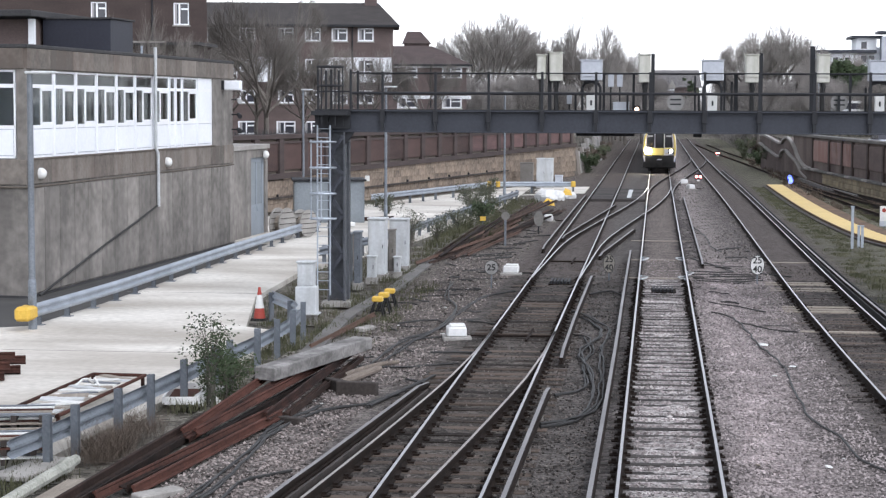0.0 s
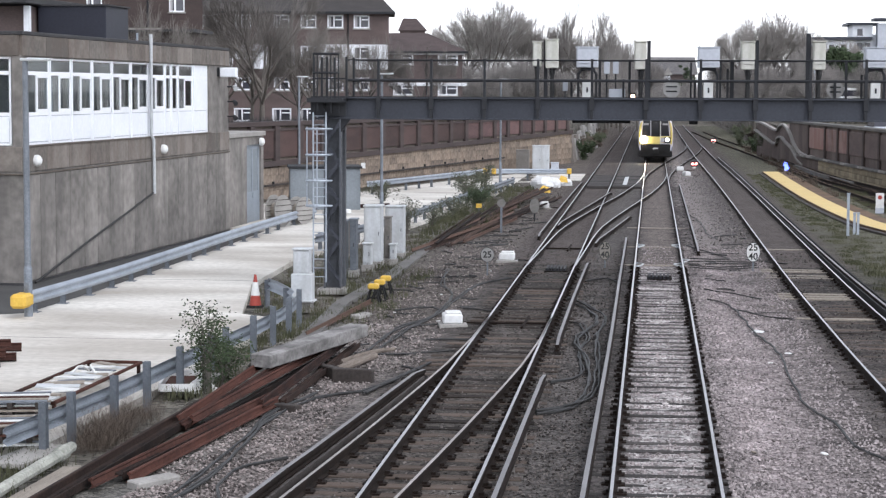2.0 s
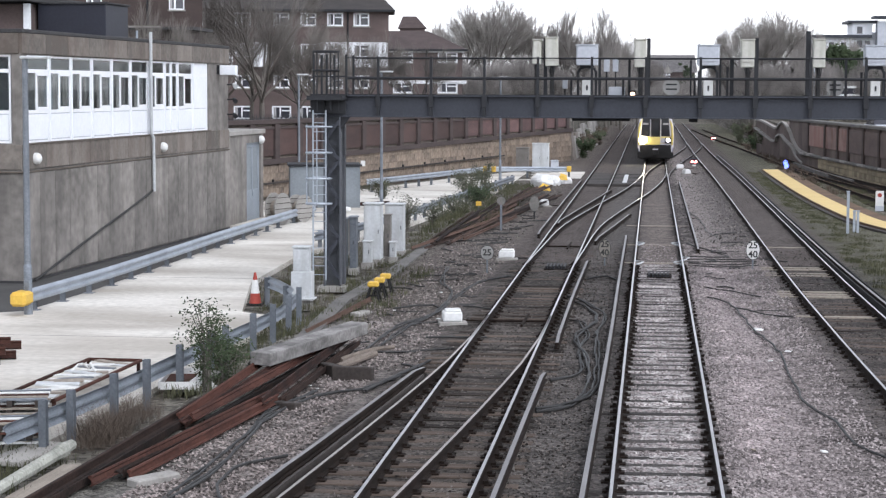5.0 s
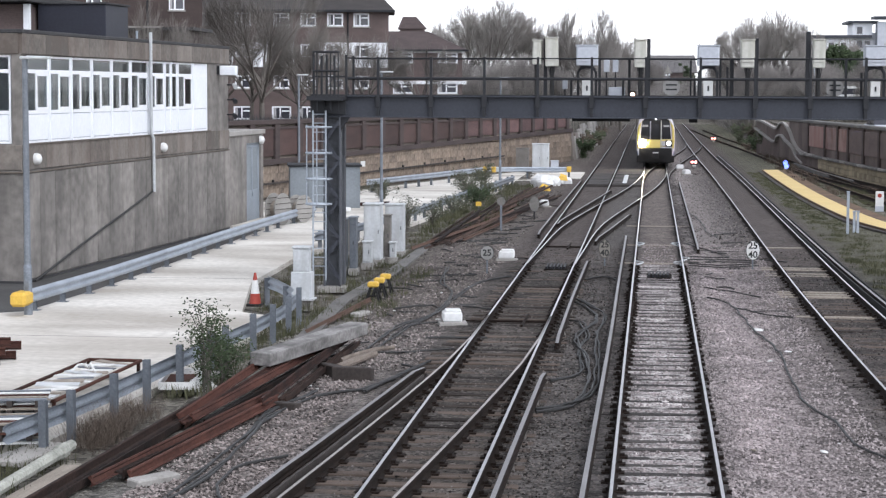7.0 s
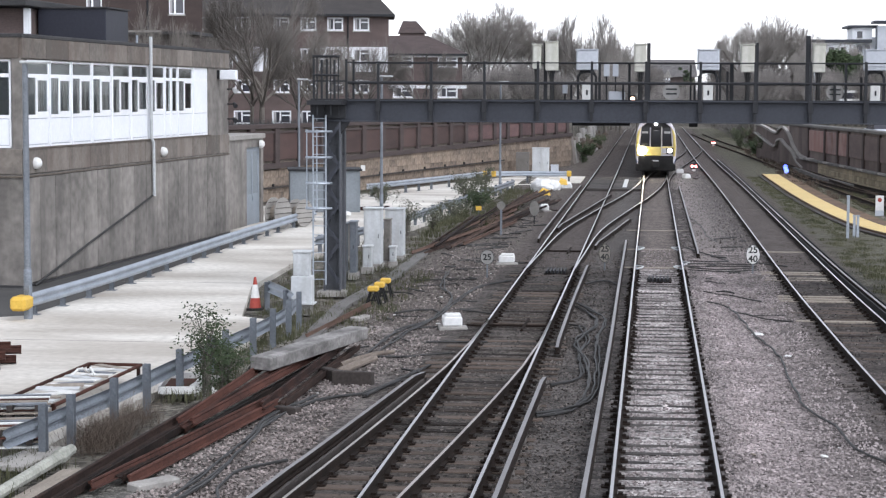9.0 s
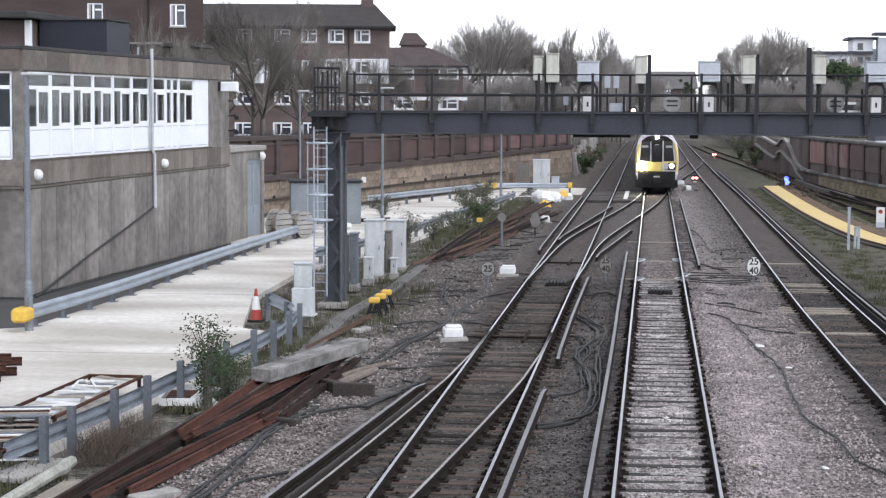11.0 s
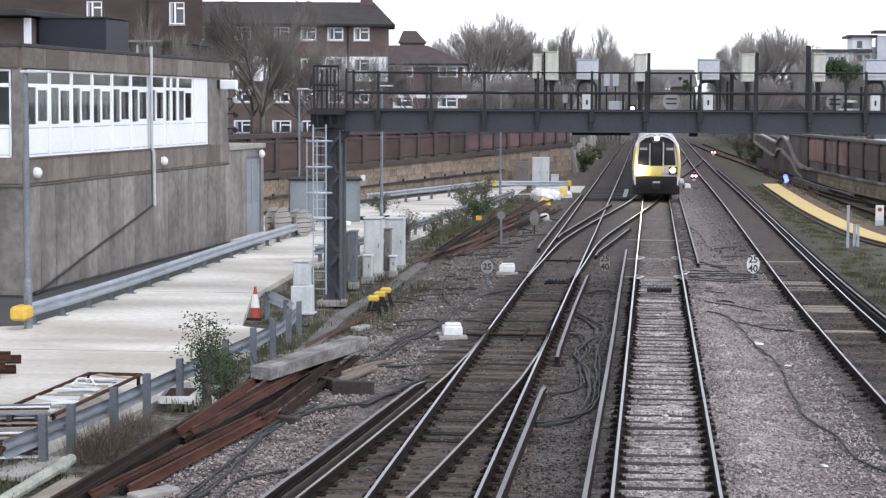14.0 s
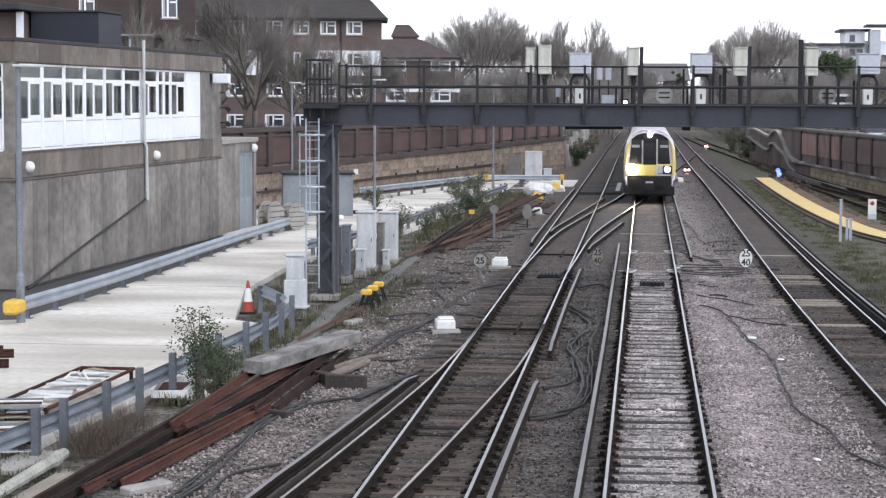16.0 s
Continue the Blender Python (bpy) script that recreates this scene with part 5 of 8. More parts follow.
def mast(x, top, y=0.55, w=0.1):
    t = thing("signal_mast", "dark steel mast standing on the gantry deck", "mast", at=(x, GY + y, 0), group="gantry masts")
    part("column", Geo().box(-w / 2, w / 2, -w / 2, w / 2, 5.34, top), M_GANTRY_D, t)
    part("foot", Geo().box(-0.12, 0.12, -0.12, 0.12, 5.34, 5.38), M_GANTRY_D, t)


def cluster(x):
    """Wide grey case over a dark arched stand with a white relay box."""
    signal_case(x, 6.27, 0.6, 0.55, M_CASE, "wide grey signal case above a dark stand", arms=False)
    t = thing("signal_stand", "dark arched steel stand under a wide signal case", "stand", at=(x, GY + 0.55, 0), group="signal stands")
    for s in (-1, 1):
        part("upright", Geo().box(s * 0.25 - 0.035, s * 0.25 + 0.035, -0.05, 0.05, 5.34, 6.1), M_GANTRY_D, t)
        part("arch", Geo().tube([(s * 0.25, 0, 6.08), (s * 0.18, 0, 6.2), (0, 0, 6.24)], 0.04, 6), M_GANTRY_D, t)
    part("neck", Geo().box(-0.2, 0.2, -0.06, 0.06, 6.2, 6.27), M_GANTRY_D, t)
    b = thing("relay_box", "white relay box with dark label", "box", at=(x, GY + 0.45, 0), group="relay boxes")
    part("body", Geo().box(-0.13, 0.13, -0.1, 0.1, 5.34, 5.88, c=0.01), M_SIGN, b)
    part("label_plate", Geo().box(-0.02, 0.03, -0.108, -0.1, 5.58, 5.72), M_GANTRY_D, b)


def gantry_signals():
    for x, w, h, z in ((-3.22, 0.24, 0.66, 6.3), (-2.8, 0.35, 0.78, 6.25)):
        signal_case(x, z, w, h, M_CREAM, "cream stained signal case seen from behind")
    mast(-2.98, 7.03)
    cluster(-1.82)
    signal_case(-0.34, 6.22, 0.34, 0.75, M_CREAM, "cream stained signal case seen from behind")
    mast(-0.12, 7.02)
    cluster(1.52)
    signal_case(2.6, 6.22, 0.38, 0.75, M_CREAM, "cream stained signal case seen from behind")
    mast(2.84, 7.03)
    mast(4.24, 7.22, w=0.13)
    signal_case(4.52, 6.22, 0.34, 0.76, M_CREAM, "cream stained signal case seen from behind")
    cluster(6.05)
    for x, top, w in ((-1.48, 6.44, 0.07), (-0.65, 6.47, 0.07), (-0.82, 5.95, 0.06), (1.05, 6.42, 0.05), (1.16, 5.9, 0.06), (1.86, 6.44, 0.06), (2.06, 6.25, 0.06), (2.18, 6.46, 0.1),
                      (-2.82, 5.92, 0.08), (-2.27, 5.9, 0.06), (5.3, 6.45, 0.07), (5.0, 5.95, 0.07), (5.72, 6.1, 0.06)):
        mast(x, top, y=0.85, w=w)
    for x, z, w, h in ((-1.29, 6.1, 0.16, 0.34), (-1.04, 6.1, 0.16, 0.34), (-1.0, 5.44, 0.46, 0.24), (-2.45, 5.62, 0.14, 0.3)):
        b = thing("small_case", "small grey case behind the gantry rail", "box", at=(x, GY + 0.95, 0), group="small cases")
        part("body", Geo().box(-w / 2, w / 2, -0.08, 0.08, z, z + h, c=0.01), M_CASE, b)
        part("stem", Geo().box(-0.02, 0.02, -0.02, 0.02, 5.34, z), M_GANTRY_D, b)
    for x in (0.52, 5.02):
        s = thing("round_sign", "round pale sign plate crossed by dark bars", "sign", at=(x, GY + 0.95, 5.68), group="round signs")
        part("plate", Geo().tube([(0, -0.01, 0), (0, 0.01, 0)], 0.24, 24), M_SIGN_GREY, s)
        for k in (-0.06, 0.07):
            part("bar", Geo().box(-0.15, 0.15, -0.02, -0.011, k - 0.02, k + 0.02), M_GANTRY_D, s)
        part("stem", Geo().box(-0.025, 0.025, 0.011, 0.05, -0.34, 0.1), M_GANTRY_D, s)


gantry()
gantry_signals()


# ---- the train ----
def train():
    t = thing("commuter_train", "white commuter train with yellow cab front and lit headlights", "train", at=(0.26, 157.5, 0))
    half = [(1.28, 1.0), (1.36, 1.3), (1.39, 2.2), (1.34, 2.9), (1.22, 3.36), (1.03, 3.7), (0.7, 3.94), (0.0, 4.02)]
    section = half + [(-x, z) for x, z in half[-2::-1]]

    def shell(y0, y1, mats, front_scale=1.0):
        g = Geo()
        n = len(section)
        rings = [(y0, front_scale, -0.06 if front_scale < 1 else 0), (y0 + 0.35, 0.99, -0.01), (y1, 1.0, 0)]
        vs = [(x * s, y, z + dz * (z > 3)) for y, s, dz in rings for x, z in section]
        fs, ms = [], []
        for r in range(2):
            for k in range(n - 1):
                fs.append((r * n + k, r * n + k + 1, (r + 1) * n + k + 1, (r + 1) * n + k))
                z = (section[k][1] + section[k + 1][1]) / 2
                ms.append(2 if z > 3.3 else 1 if z < 1.6 else 0)
        fs += [tuple(range(n))[::-1], tuple(2 * n + k for k in range(n)), *[(r * n + n - 1, r * n, (r + 1) * n, (r + 1) * n + n - 1) for r in range(2)]]
        ms += [0, 0, 1, 1]
        g.v, g.f, g.m = vs, fs, ms
        return g

    for c in range(4):
        y0 = c * 20.2
        car = part("car_body", shell(y0, y0 + 19.9, None, 0.94 if c == 0 else 1.0), [M_BODYWHITE, M_TRAINBLUE, M_ROOFGREY], t, "white and blue train carriage")
        under = Geo().box(-1.15, 1.15, y0 + 1.0, y0 + 19.4, 0.55, 1.0)
        part("underframe", under, M_BLACK, car)
        for by in (3.0, 17.0):
            bogie = part("bogie", Geo().box(-1.1, 1.1, y0 + by - 1.6, y0 + by + 1.6, 0.4, 0.75, c=0.05), M_BLACK, t)
            for wy in (-1.25, 1.25):
                for sx in (-0.75, 0.75):
                    part("wheel", Geo().tube([(sx - 0.06, y0 + by + wy, 0.59), (sx + 0.06, y0 + by + wy, 0.59)], 0.42, 16), M_RUST_SHADE, bogie, smooth=True)
        for side in (-1, 1):
            for k in range(8):
                wy = y0 + 2.2 + k * 2.1
                part("side_window", Geo().box(side * 1.345, side * 1.405, wy, wy + 1.5, 2.0, 2.85), M_SCREEN, car)
    # cab front: yellow corner posts, two windscreens either side of a gangway door, white roof brow
    f = -0.03
    part("cab_panel", Geo().box(-1.24, 0.36, f - 0.05, 0.02, 1.5, 2.12, c=0.04), M_TRAINYEL, t, "yellow warning panel")
    part("cab_panel", Geo().box(0.37, 1.24, f - 0.05, 0.02, 1.62, 2.12, c=0.04), M_TRAINYEL, t, "yellow warning panel")
    part("cable_recess", Geo().box(0.42, 0.82, f - 0.062, f - 0.045, 1.66, 2.02, c=0.005), M_ROOFGREY, t)
    for s in (-1, 1):
        post = Geo().tube([(s * 1.22, f, 1.5), (s * 1.25, f, 2.1), (s * 1.21, f - 0.02, 2.8), (s * 1.1, f - 0.01, 3.3), (s * 0.95, f, 3.52)], [0.075, 0.09, 0.085, 0.075, 0.06], 8)
        part("cab_pillar", post, M_TRAINYEL, t, "yellow curved cab pillar", True)
        u0, u1 = sorted((s * 0.42, s * 1.08))
        screen = part("windscreen", Geo().prism([(u0, 2.14), (u1, 2.14), (u1 - (0.12 if s > 0 else 0), 3.42), (u0 + (0.12 if s < 0 else 0), 3.42)], f - 0.02, f + 0.04, m=pose(0, -0.03, 0, 90, 0, 0)), M_SCREEN, t, "dark windscreen")
        part("wiper", Geo().tube([(s * 0.55, f - 0.08, 2.15), (s * 0.85, f - 0.08, 2.85)], 0.014, 5), M_BLACK, screen)
        part("sun_blind", Geo().box(u0 + 0.12, u1 - 0.12, f - 0.012, f - 0.004, 3.0, 3.14), M_SIGN_GREY, screen)
        part("light_cluster", Geo().box(s * 0.93 - 0.26, s * 0.93 + 0.26, f - 0.09, -0.04, 1.62, 2.06, c=0.05), M_BLACK, t, "black headlight housing")
        part("side_step", Geo().box(s * 1.12 - 0.2, s * 1.12 + 0.2, f - 0.05, 0.4, 0.5, 0.95, c=0.03), M_BLACK, t)
        part("lamp_bezel", Geo().tube([(s * 0.93, f - 0.105, 1.86), (s * 0.93, f - 0.09, 1.86)], 0.2, 18), M_ROOFGREY, t)
        part("guard_iron", Geo().box(s * 0.82 - 0.07, s * 0.82 + 0.07, 0.1, 0.2, 0.2, 0.45), M_BLACK, t)
        part("buffer_pad", Geo().tube([(s * 0.62, -0.3, 1.08), (s * 0.62, -0.05, 1.08)], [0.15, 0.11], 10), M_BLACK, t)
    door = part("gangway_door", Geo().box(-0.34, 0.34, f - 0.06, 0.0, 2.1, 3.46, c=0.02), M_BLACK, t, "dark gangway door")
    part("door_window", Geo().box(-0.24, 0.24, f - 0.075, f - 0.055, 2.3, 3.2, c=0.005), M_SCREEN, door)
    part("grab_pole", Geo().tube([(0.37, f - 0.1, 1.55), (0.37, f - 0.1, 3.45)], 0.03, 6), M_CREAM, t, "pale vertical grab pole")
    part("grab_pole", Geo().tube([(-0.37, f - 0.1, 2.1), (-0.37, f - 0.1, 3.3)], 0.015, 6), M_ROOFGREY, t)
    part("cab_top", Geo().prism([(-0.98, 3.4), (0.98, 3.4), (0.9, 3.66), (0.55, 3.82), (-0.55, 3.82), (-0.9, 3.66)], -0.05, 0.02, m=pose(0, f - 0.02, 0, 90, 0, 0)), M_BLACK, t, "dark panel above the windscreens")
    part("destination_blind", Geo().box(-0.3, 0.3, f - 0.055, f - 0.035, 3.47, 3.56, c=0.005), M_SCREEN, t)
    for low, out, name in ((0.0, 0.0, "brow"), (-0.13, 0.02, "lower_brow")):
        brow = Geo()
        for s in (-1, 1):
            brow.tube([(0, f - 0.05 - out, 3.86 + low), (s * 0.3, f - 0.05 - out, 3.94 + low), (s * 0.68, f - 0.05 - out, 3.84 + low), (s * 0.98, f - 0.03 - out, 3.62 + low), (s * 1.2, f - 0.02 - out, 3.3 + low)], 0.05, 8)
        part(name, brow, M_BODYWHITE, t, "white roof brow", True)
    part("jumper_box", Geo().box(-0.2, 0.2, -0.085, -0.07, 1.06, 1.22, c=0.005), M_ROOFGREY, t)
    part("headlight", Geo().tube([(-0.93, f - 0.13, 1.86), (-0.93, f - 0.106, 1.86)], 0.27, 24), M_LAMP_HOT, t, "bright warm headlight")
    part("headlight", Geo().tube([(0.93, f - 0.13, 1.86), (0.93, f - 0.106, 1.86)], 0.13, 20), M_LAMP, t, "white marker light")
    part("top_lamp", Geo().tube([(0, f - 0.14, 3.66), (0, f - 0.06, 3.66)], 0.12, 16), M_LAMP, t, "white lamp over the cab door")
    part("coupler", Geo().tube([(0, -0.5, 0.95), (0, 0.3, 0.95)], 0.14, 10).box(-0.22, 0.22, -0.6, -0.42, 0.75, 1.15, c=0.03), M_BLACK, t, "black coupler")
    part("skirt", Geo().box(-1.2, 1.2, -0.07, 0.3, 0.46, 1.54, c=0.1), M_BLACK, t, "black front skirt")
    return t


TRAIN = train()


# ---- yard fittings ----
WBEAM = [(0.0, 0.0), (0.03, 0.02), (0.07, 0.05), (0.07, 0.09), (0.02, 0.13), (0.02, 0.17), (0.07, 0.21), (0.07, 0.25), (0.03, 0.29), (0.0, 0.31),
         (-0.008, 0.31), (0.02, 0.285), (0.06, 0.25), (0.06, 0.21), (0.01, 0.17), (0.01, 0.13), (0.06, 0.09), (0.06, 0.05), (0.02, 0.025), (-0.008, 0.0)]


def barrier(label, points, spacing, post_h, beam_z, beam_side, foot=True, skip=0, post_off=0.0, post_mat=M_POST, beam_mat=M_GALV, tall=1.0):
    """A crash barrier: a corrugated beam bolted to posts."""
    t = thing("crash_barrier", label, "barrier", group="crash barriers")
    line = smooth_line([(x, y, 0.0) for x, y in points], 1.0)
    prof = [(u * beam_side, w * tall + beam_z) for u, w in WBEAM]
    part("beam", Geo().sweep(line, prof), beam_mat, t, "corrugated galvanised beam")
    post = Geo().box(-0.06, 0.06, -0.055, -0.045, -0.1, post_h).box(-0.06, 0.06, 0.045, 0.055, -0.1, post_h).box(-0.008, 0.008, -0.05, 0.05, -0.1, post_h)
    if foot:
        post.box(-0.14, 0.14, -0.12, 0.12, -0.02, 0.015)
    pm = post.mesh("post", post_mat)
    run = spacing * 0.95
    for a, b in zip(line, line[1:]):
        run += (b - a).length
        if run >= spacing:
            run -= spacing
            d = (b - a).normalized()
            part("post", pm, None, t, at=pose(b.x - d.y * post_off, b.y + d.x * post_off, 0, 0, 0, math.degrees(math.atan2(d.y, d.x)) - 90))
    return t


def barriers():
    t = barrier("galvanised crash barrier along the concrete building", [(-15.4, 45.8), (-15.12, 52), (-15.05, 59), (-15.0, 67), (-14.85, 75), (-14.65, 83)], 2.15, 0.5, 0.25, 1, post_off=0.1, tall=1.12)
    part("end_cap", Geo().box(-15.58, -15.18, 45.3, 46.0, 0.25, 0.6, c=0.07).box(-15.52, -15.22, 45.24, 45.3, 0.3, 0.54, c=0.02), M_YELLOW, t, "yellow barrier end cap")
    barrier("grey crash barrier with tall posts beside the tracks", [(-9.45, 27.3), (-9.12, 30.3), (-8.98, 32), (-8.88, 34), (-8.72, 37), (-8.5, 40), (-8.42, 43.6), (-8.6, 46.4)], 1.75, 0.82, 0.32, -1, foot=False, post_off=-0.1, beam_mat=M_GALV_D)
    barrier("crash barrier end return of bright galvanised steel", [(-8.75, 46.2), (-9.3, 47.6), (-9.9, 48.9)], 1.6, 0.7, 0.45, 1)
    caps = barrier("galvanised crash barrier along the far yard road", [(-15.3, 102.5), (-13.0, 111), (-10.5, 120.6)], 2.4, 0.72, 0.42, 1, post_off=0.09)
    barrier("galvanised barrier across the end of the yard", [(-10.3, 120.8), (-7.8, 121.4), (-5.2, 121.9)], 2.4, 0.72, 0.42, 1, post_off=0.09)
    for x, y in ((-10.45, 120.55), (-5.2, 121.85), (-9.9, 120.8)):
        part("end_cap", Geo().box(x - 0.14, x + 0.14, y - 0.2, y + 0.1, 0.4, 0.76, c=0.03), M_YELLOW, caps, "yellow barrier end cap")
    barrier("dull barrier beside the cabinets and weeds", [(-11.7, 66), (-10.4, 75), (-9.0, 96), (-8.0, 112)], 2.4, 0.62, 0.28, 1, foot=False, post_off=0.09, beam_mat=M_POST)


def lamp_post(x, y, h, r, lantern, label):
    t = thing("lamp_post", label, "lamp post", at=(x, y, 0), group="yard lamp posts")
    part("column", Geo().tube([(0, 0, 1.2), (0, 0, h)], [r, r * 0.8], 12), M_POST, t, smooth=True)
    part("base", Geo().tube([(0, 0, -0.05), (0, 0, 1.18), (0, 0, 1.25)], [r * 1.25, r * 1.2, r], 12), M_GALV_D, t, smooth=True)
    part("door", Geo().box(-0.05, 0.05, -r * 1.4 - 0.01, -r, 0.4, 0.85), M_POST, t)
    part("lantern", Geo().box(-0.1, lantern, -0.14, 0.14, h, h + 0.07, c=0.025), M_CAB, t, "flat grey lantern")


def cabinet(x, y, w, d, h, label, material=M_CAB, doors=1, rz=0, plinth=0.12):
    t = thing("equipment_cabinet", label, "cabinet", at=(x, y, -0.02), rz=rz, group="lineside cabinets")
    part("plinth", Geo().box(-w / 2 - 0.04, w / 2 + 0.04, -d / 2 - 0.04, d / 2 + 0.04, -0.1, plinth, c=0.01), M_KERB, t)
    part("body", Geo().box(-w / 2, w / 2, -d / 2, d / 2, plinth, h - 0.04, c=0.012), material, t)
    part("roof", Geo().box(-w / 2 - 0.03, w / 2 + 0.03, -d / 2 - 0.04, d / 2 + 0.04, h - 0.04, h + 0.015, c=0.012), material, t)
    dw = (w - 0.04) / doors
    for i in range(doors):
        a = -w / 2 + 0.02 + i * dw
        door = part("door", Geo().box(a + 0.01, a + dw - 0.01, -d / 2 - 0.018, -d / 2, plinth + 0.05, h - 0.08, c=0.006), material, t)
        part("handle", Geo().box(a + dw - 0.07, a + dw - 0.05, -d / 2 - 0.04, -d / 2 - 0.018, h * 0.5, h * 0.5 + 0.12), M_GANTRY_D, door)
    return t


def cabinets():
    c = cabinet(-8.95, 48.8, 0.42, 0.36, 1.56, "light grey cabinet standing on a lower box", plinth=0.9)
    part("lower_box", Geo().box(-0.24, 0.3, -0.34, 0.1, 0.22, 0.92, c=0.012), M_CAB, c)
    part("leg", Geo().box(-0.14, -0.02, -0.15, 0.0, -0.1, 0.22).box(0.08, 0.2, -0.15, 0.0, -0.1, 0.22), M_GANTRY_D, c)
    part("shelf", Geo().box(-0.3, 0.36, -0.4, 0.12, 0.2, 0.24), M_CAB, c)
    cabinet(-8.95, 61.6, 0.56, 0.6, 1.93, "tall light grey equipment cabinet", doors=1)
    cabinet(-8.68, 64.9, 0.62, 0.6, 1.72, "tall light grey equipment cabinet with door", doors=1)
    cabinet(-8.95, 60.3, 0.28, 0.3, 0.8, "low light grey cable box")
    cabinet(-8.62, 62.6, 0.22, 0.3, 1.5, "narrow olive-grey cabinet beside tall cabinets", M_CABD)
    cabinet(-8.42, 62.4, 0.2, 0.3, 0.62, "small light grey cable box")
    cabinet(-10.2, 64.4, 0.42, 0.4, 1.25, "brown-grey weathered cabinet by the gantry", M_CABD)
    cabinet(-9.42, 58.6, 0.16, 0.5, 1.62, "narrow slate-grey post cabinet", M_POST)
    cabinet(-9.1, 58.4, 0.2, 0.45, 1.7, "narrow slate-grey post cabinet", M_POST)
    cabinet(-7.35, 128, 1.1, 0.8, 2.05, "pale grey cabinet at the end of the yard", doors=2)
    cabinet(-6.45, 128.5, 0.5, 0.6, 0.9, "low grey box at the end of the yard", M_CASE)
    cabinet(-9.1, 136, 0.9, 0.7, 1.5, "dull grey relay cabinet", M_CABD)
    cabinet(12.0, 205, 0.8, 0.6, 1.9, "pale green relay cabinet in the bushes", M_CASE)
    c = thing("hut", "blue-grey panelled hut below the brick wall", "hut", at=(-16.9, 89, 0), rz=12)
    part("wall", Geo().box(0, 3.3, 0, 2.4, 0, 1.95, c=0.01), M_HUT, c)
    for k in range(5):
        part("rib", Geo().box(0.1 + k * 0.78, 0.14 + k * 0.78, -0.025, 0, 0, 1.95), M_HUT, c)
    part("roof", Geo().box(-0.1, 3.4, -0.1, 2.5, 1.95, 2.05, c=0.02), M_GANTRY_D, c)
    part("side_lamp", Geo().box(3.35, 3.55, 0.2, 0.4, 1.95, 2.2), M_SIGN, c)


def heater_box(x, y, rz, w=0.46):
    t = thing("points_heater_box", "white box on a low frame beside the track", "track box", at=(x, y, -0.04), rz=rz, group="white trackside boxes")
    part("body", Geo().box(-w / 2, w / 2, -0.3, 0.3, 0.1, 0.33, c=0.03), M_BAG, t, "white weathered casing")
    part("lid", Geo().box(-w / 2 + 0.06, w / 2 - 0.02, -0.2, 0.24, 0.33, 0.38, c=0.02), M_SIGN, t)
    part("foot", Geo().box(-w / 2 - 0.1, w / 2 + 0.12, -0.34, 0.34, 0.0, 0.1, c=0.02), M_KERB, t)
    part("rod", Geo().tube([(w / 2, 0.1, 0.1), (w / 2 + 0.75, 0.2, 0.05)], 0.025, 6), M_RUST_SHADE, t)


def stop_block(x, y):
    t = thing("yellow_topped_stand", "small dark trestle with a yellow cap", "trestle", at=(x, y, -0.03), group="yellow-capped trestles")
    part("cap", Geo().box(-0.14, 0.14, -0.14, 0.14, 0.42, 0.56, c=0.03), M_YELLOW, t, "yellow cap")
    for sx in (-1, 1):
        for sy in (-1, 1):
            part("leg", Geo().tube([(sx * 0.07, sy * 0.07, 0.43), (sx * 0.2, sy * 0.22, -0.02)], 0.03, 5), M_BLACK, t)
    part("brace", Geo().tube([(-0.14, -0.14, 0.2), (0.14, -0.14, 0.2)], 0.025, 5), M_BLACK, t)


def speed_sign(x, y, z, w, h, lines, face, label, text_mat=M_LETTER, size=0.24):
    t = thing("speed_sign", label, "sign", at=(x, y, -0.05), group="speed signs")
    ring = [(w / 2 * math.cos(a), h / 2 * math.sin(a)) for a in np.linspace(0, 2 * math.pi, 29)[:-1]]
    up = pose(0, 0, z, 90, 0, 0)
    part("rim", Geo().prism(ring, -0.008, 0.012, m=up), M_LETTER, t)
    part("plate", Geo().prism([(a * 0.93, b * 0.94) for a, b in ring], 0.012, 0.018, m=up), face, t)
    part("post", Geo().tube([(0, 0.03, -0.05), (0, 0.03, z + h * 0.3)], 0.025, 6), M_POST, t)
    n = len(lines)
    for i, s in enumerate(lines):
        letters(s, size, text_mat, t, pose(0, -0.02, z + ((n - 1) / 2 - i) * size * 0.98, 90, 0, 0))


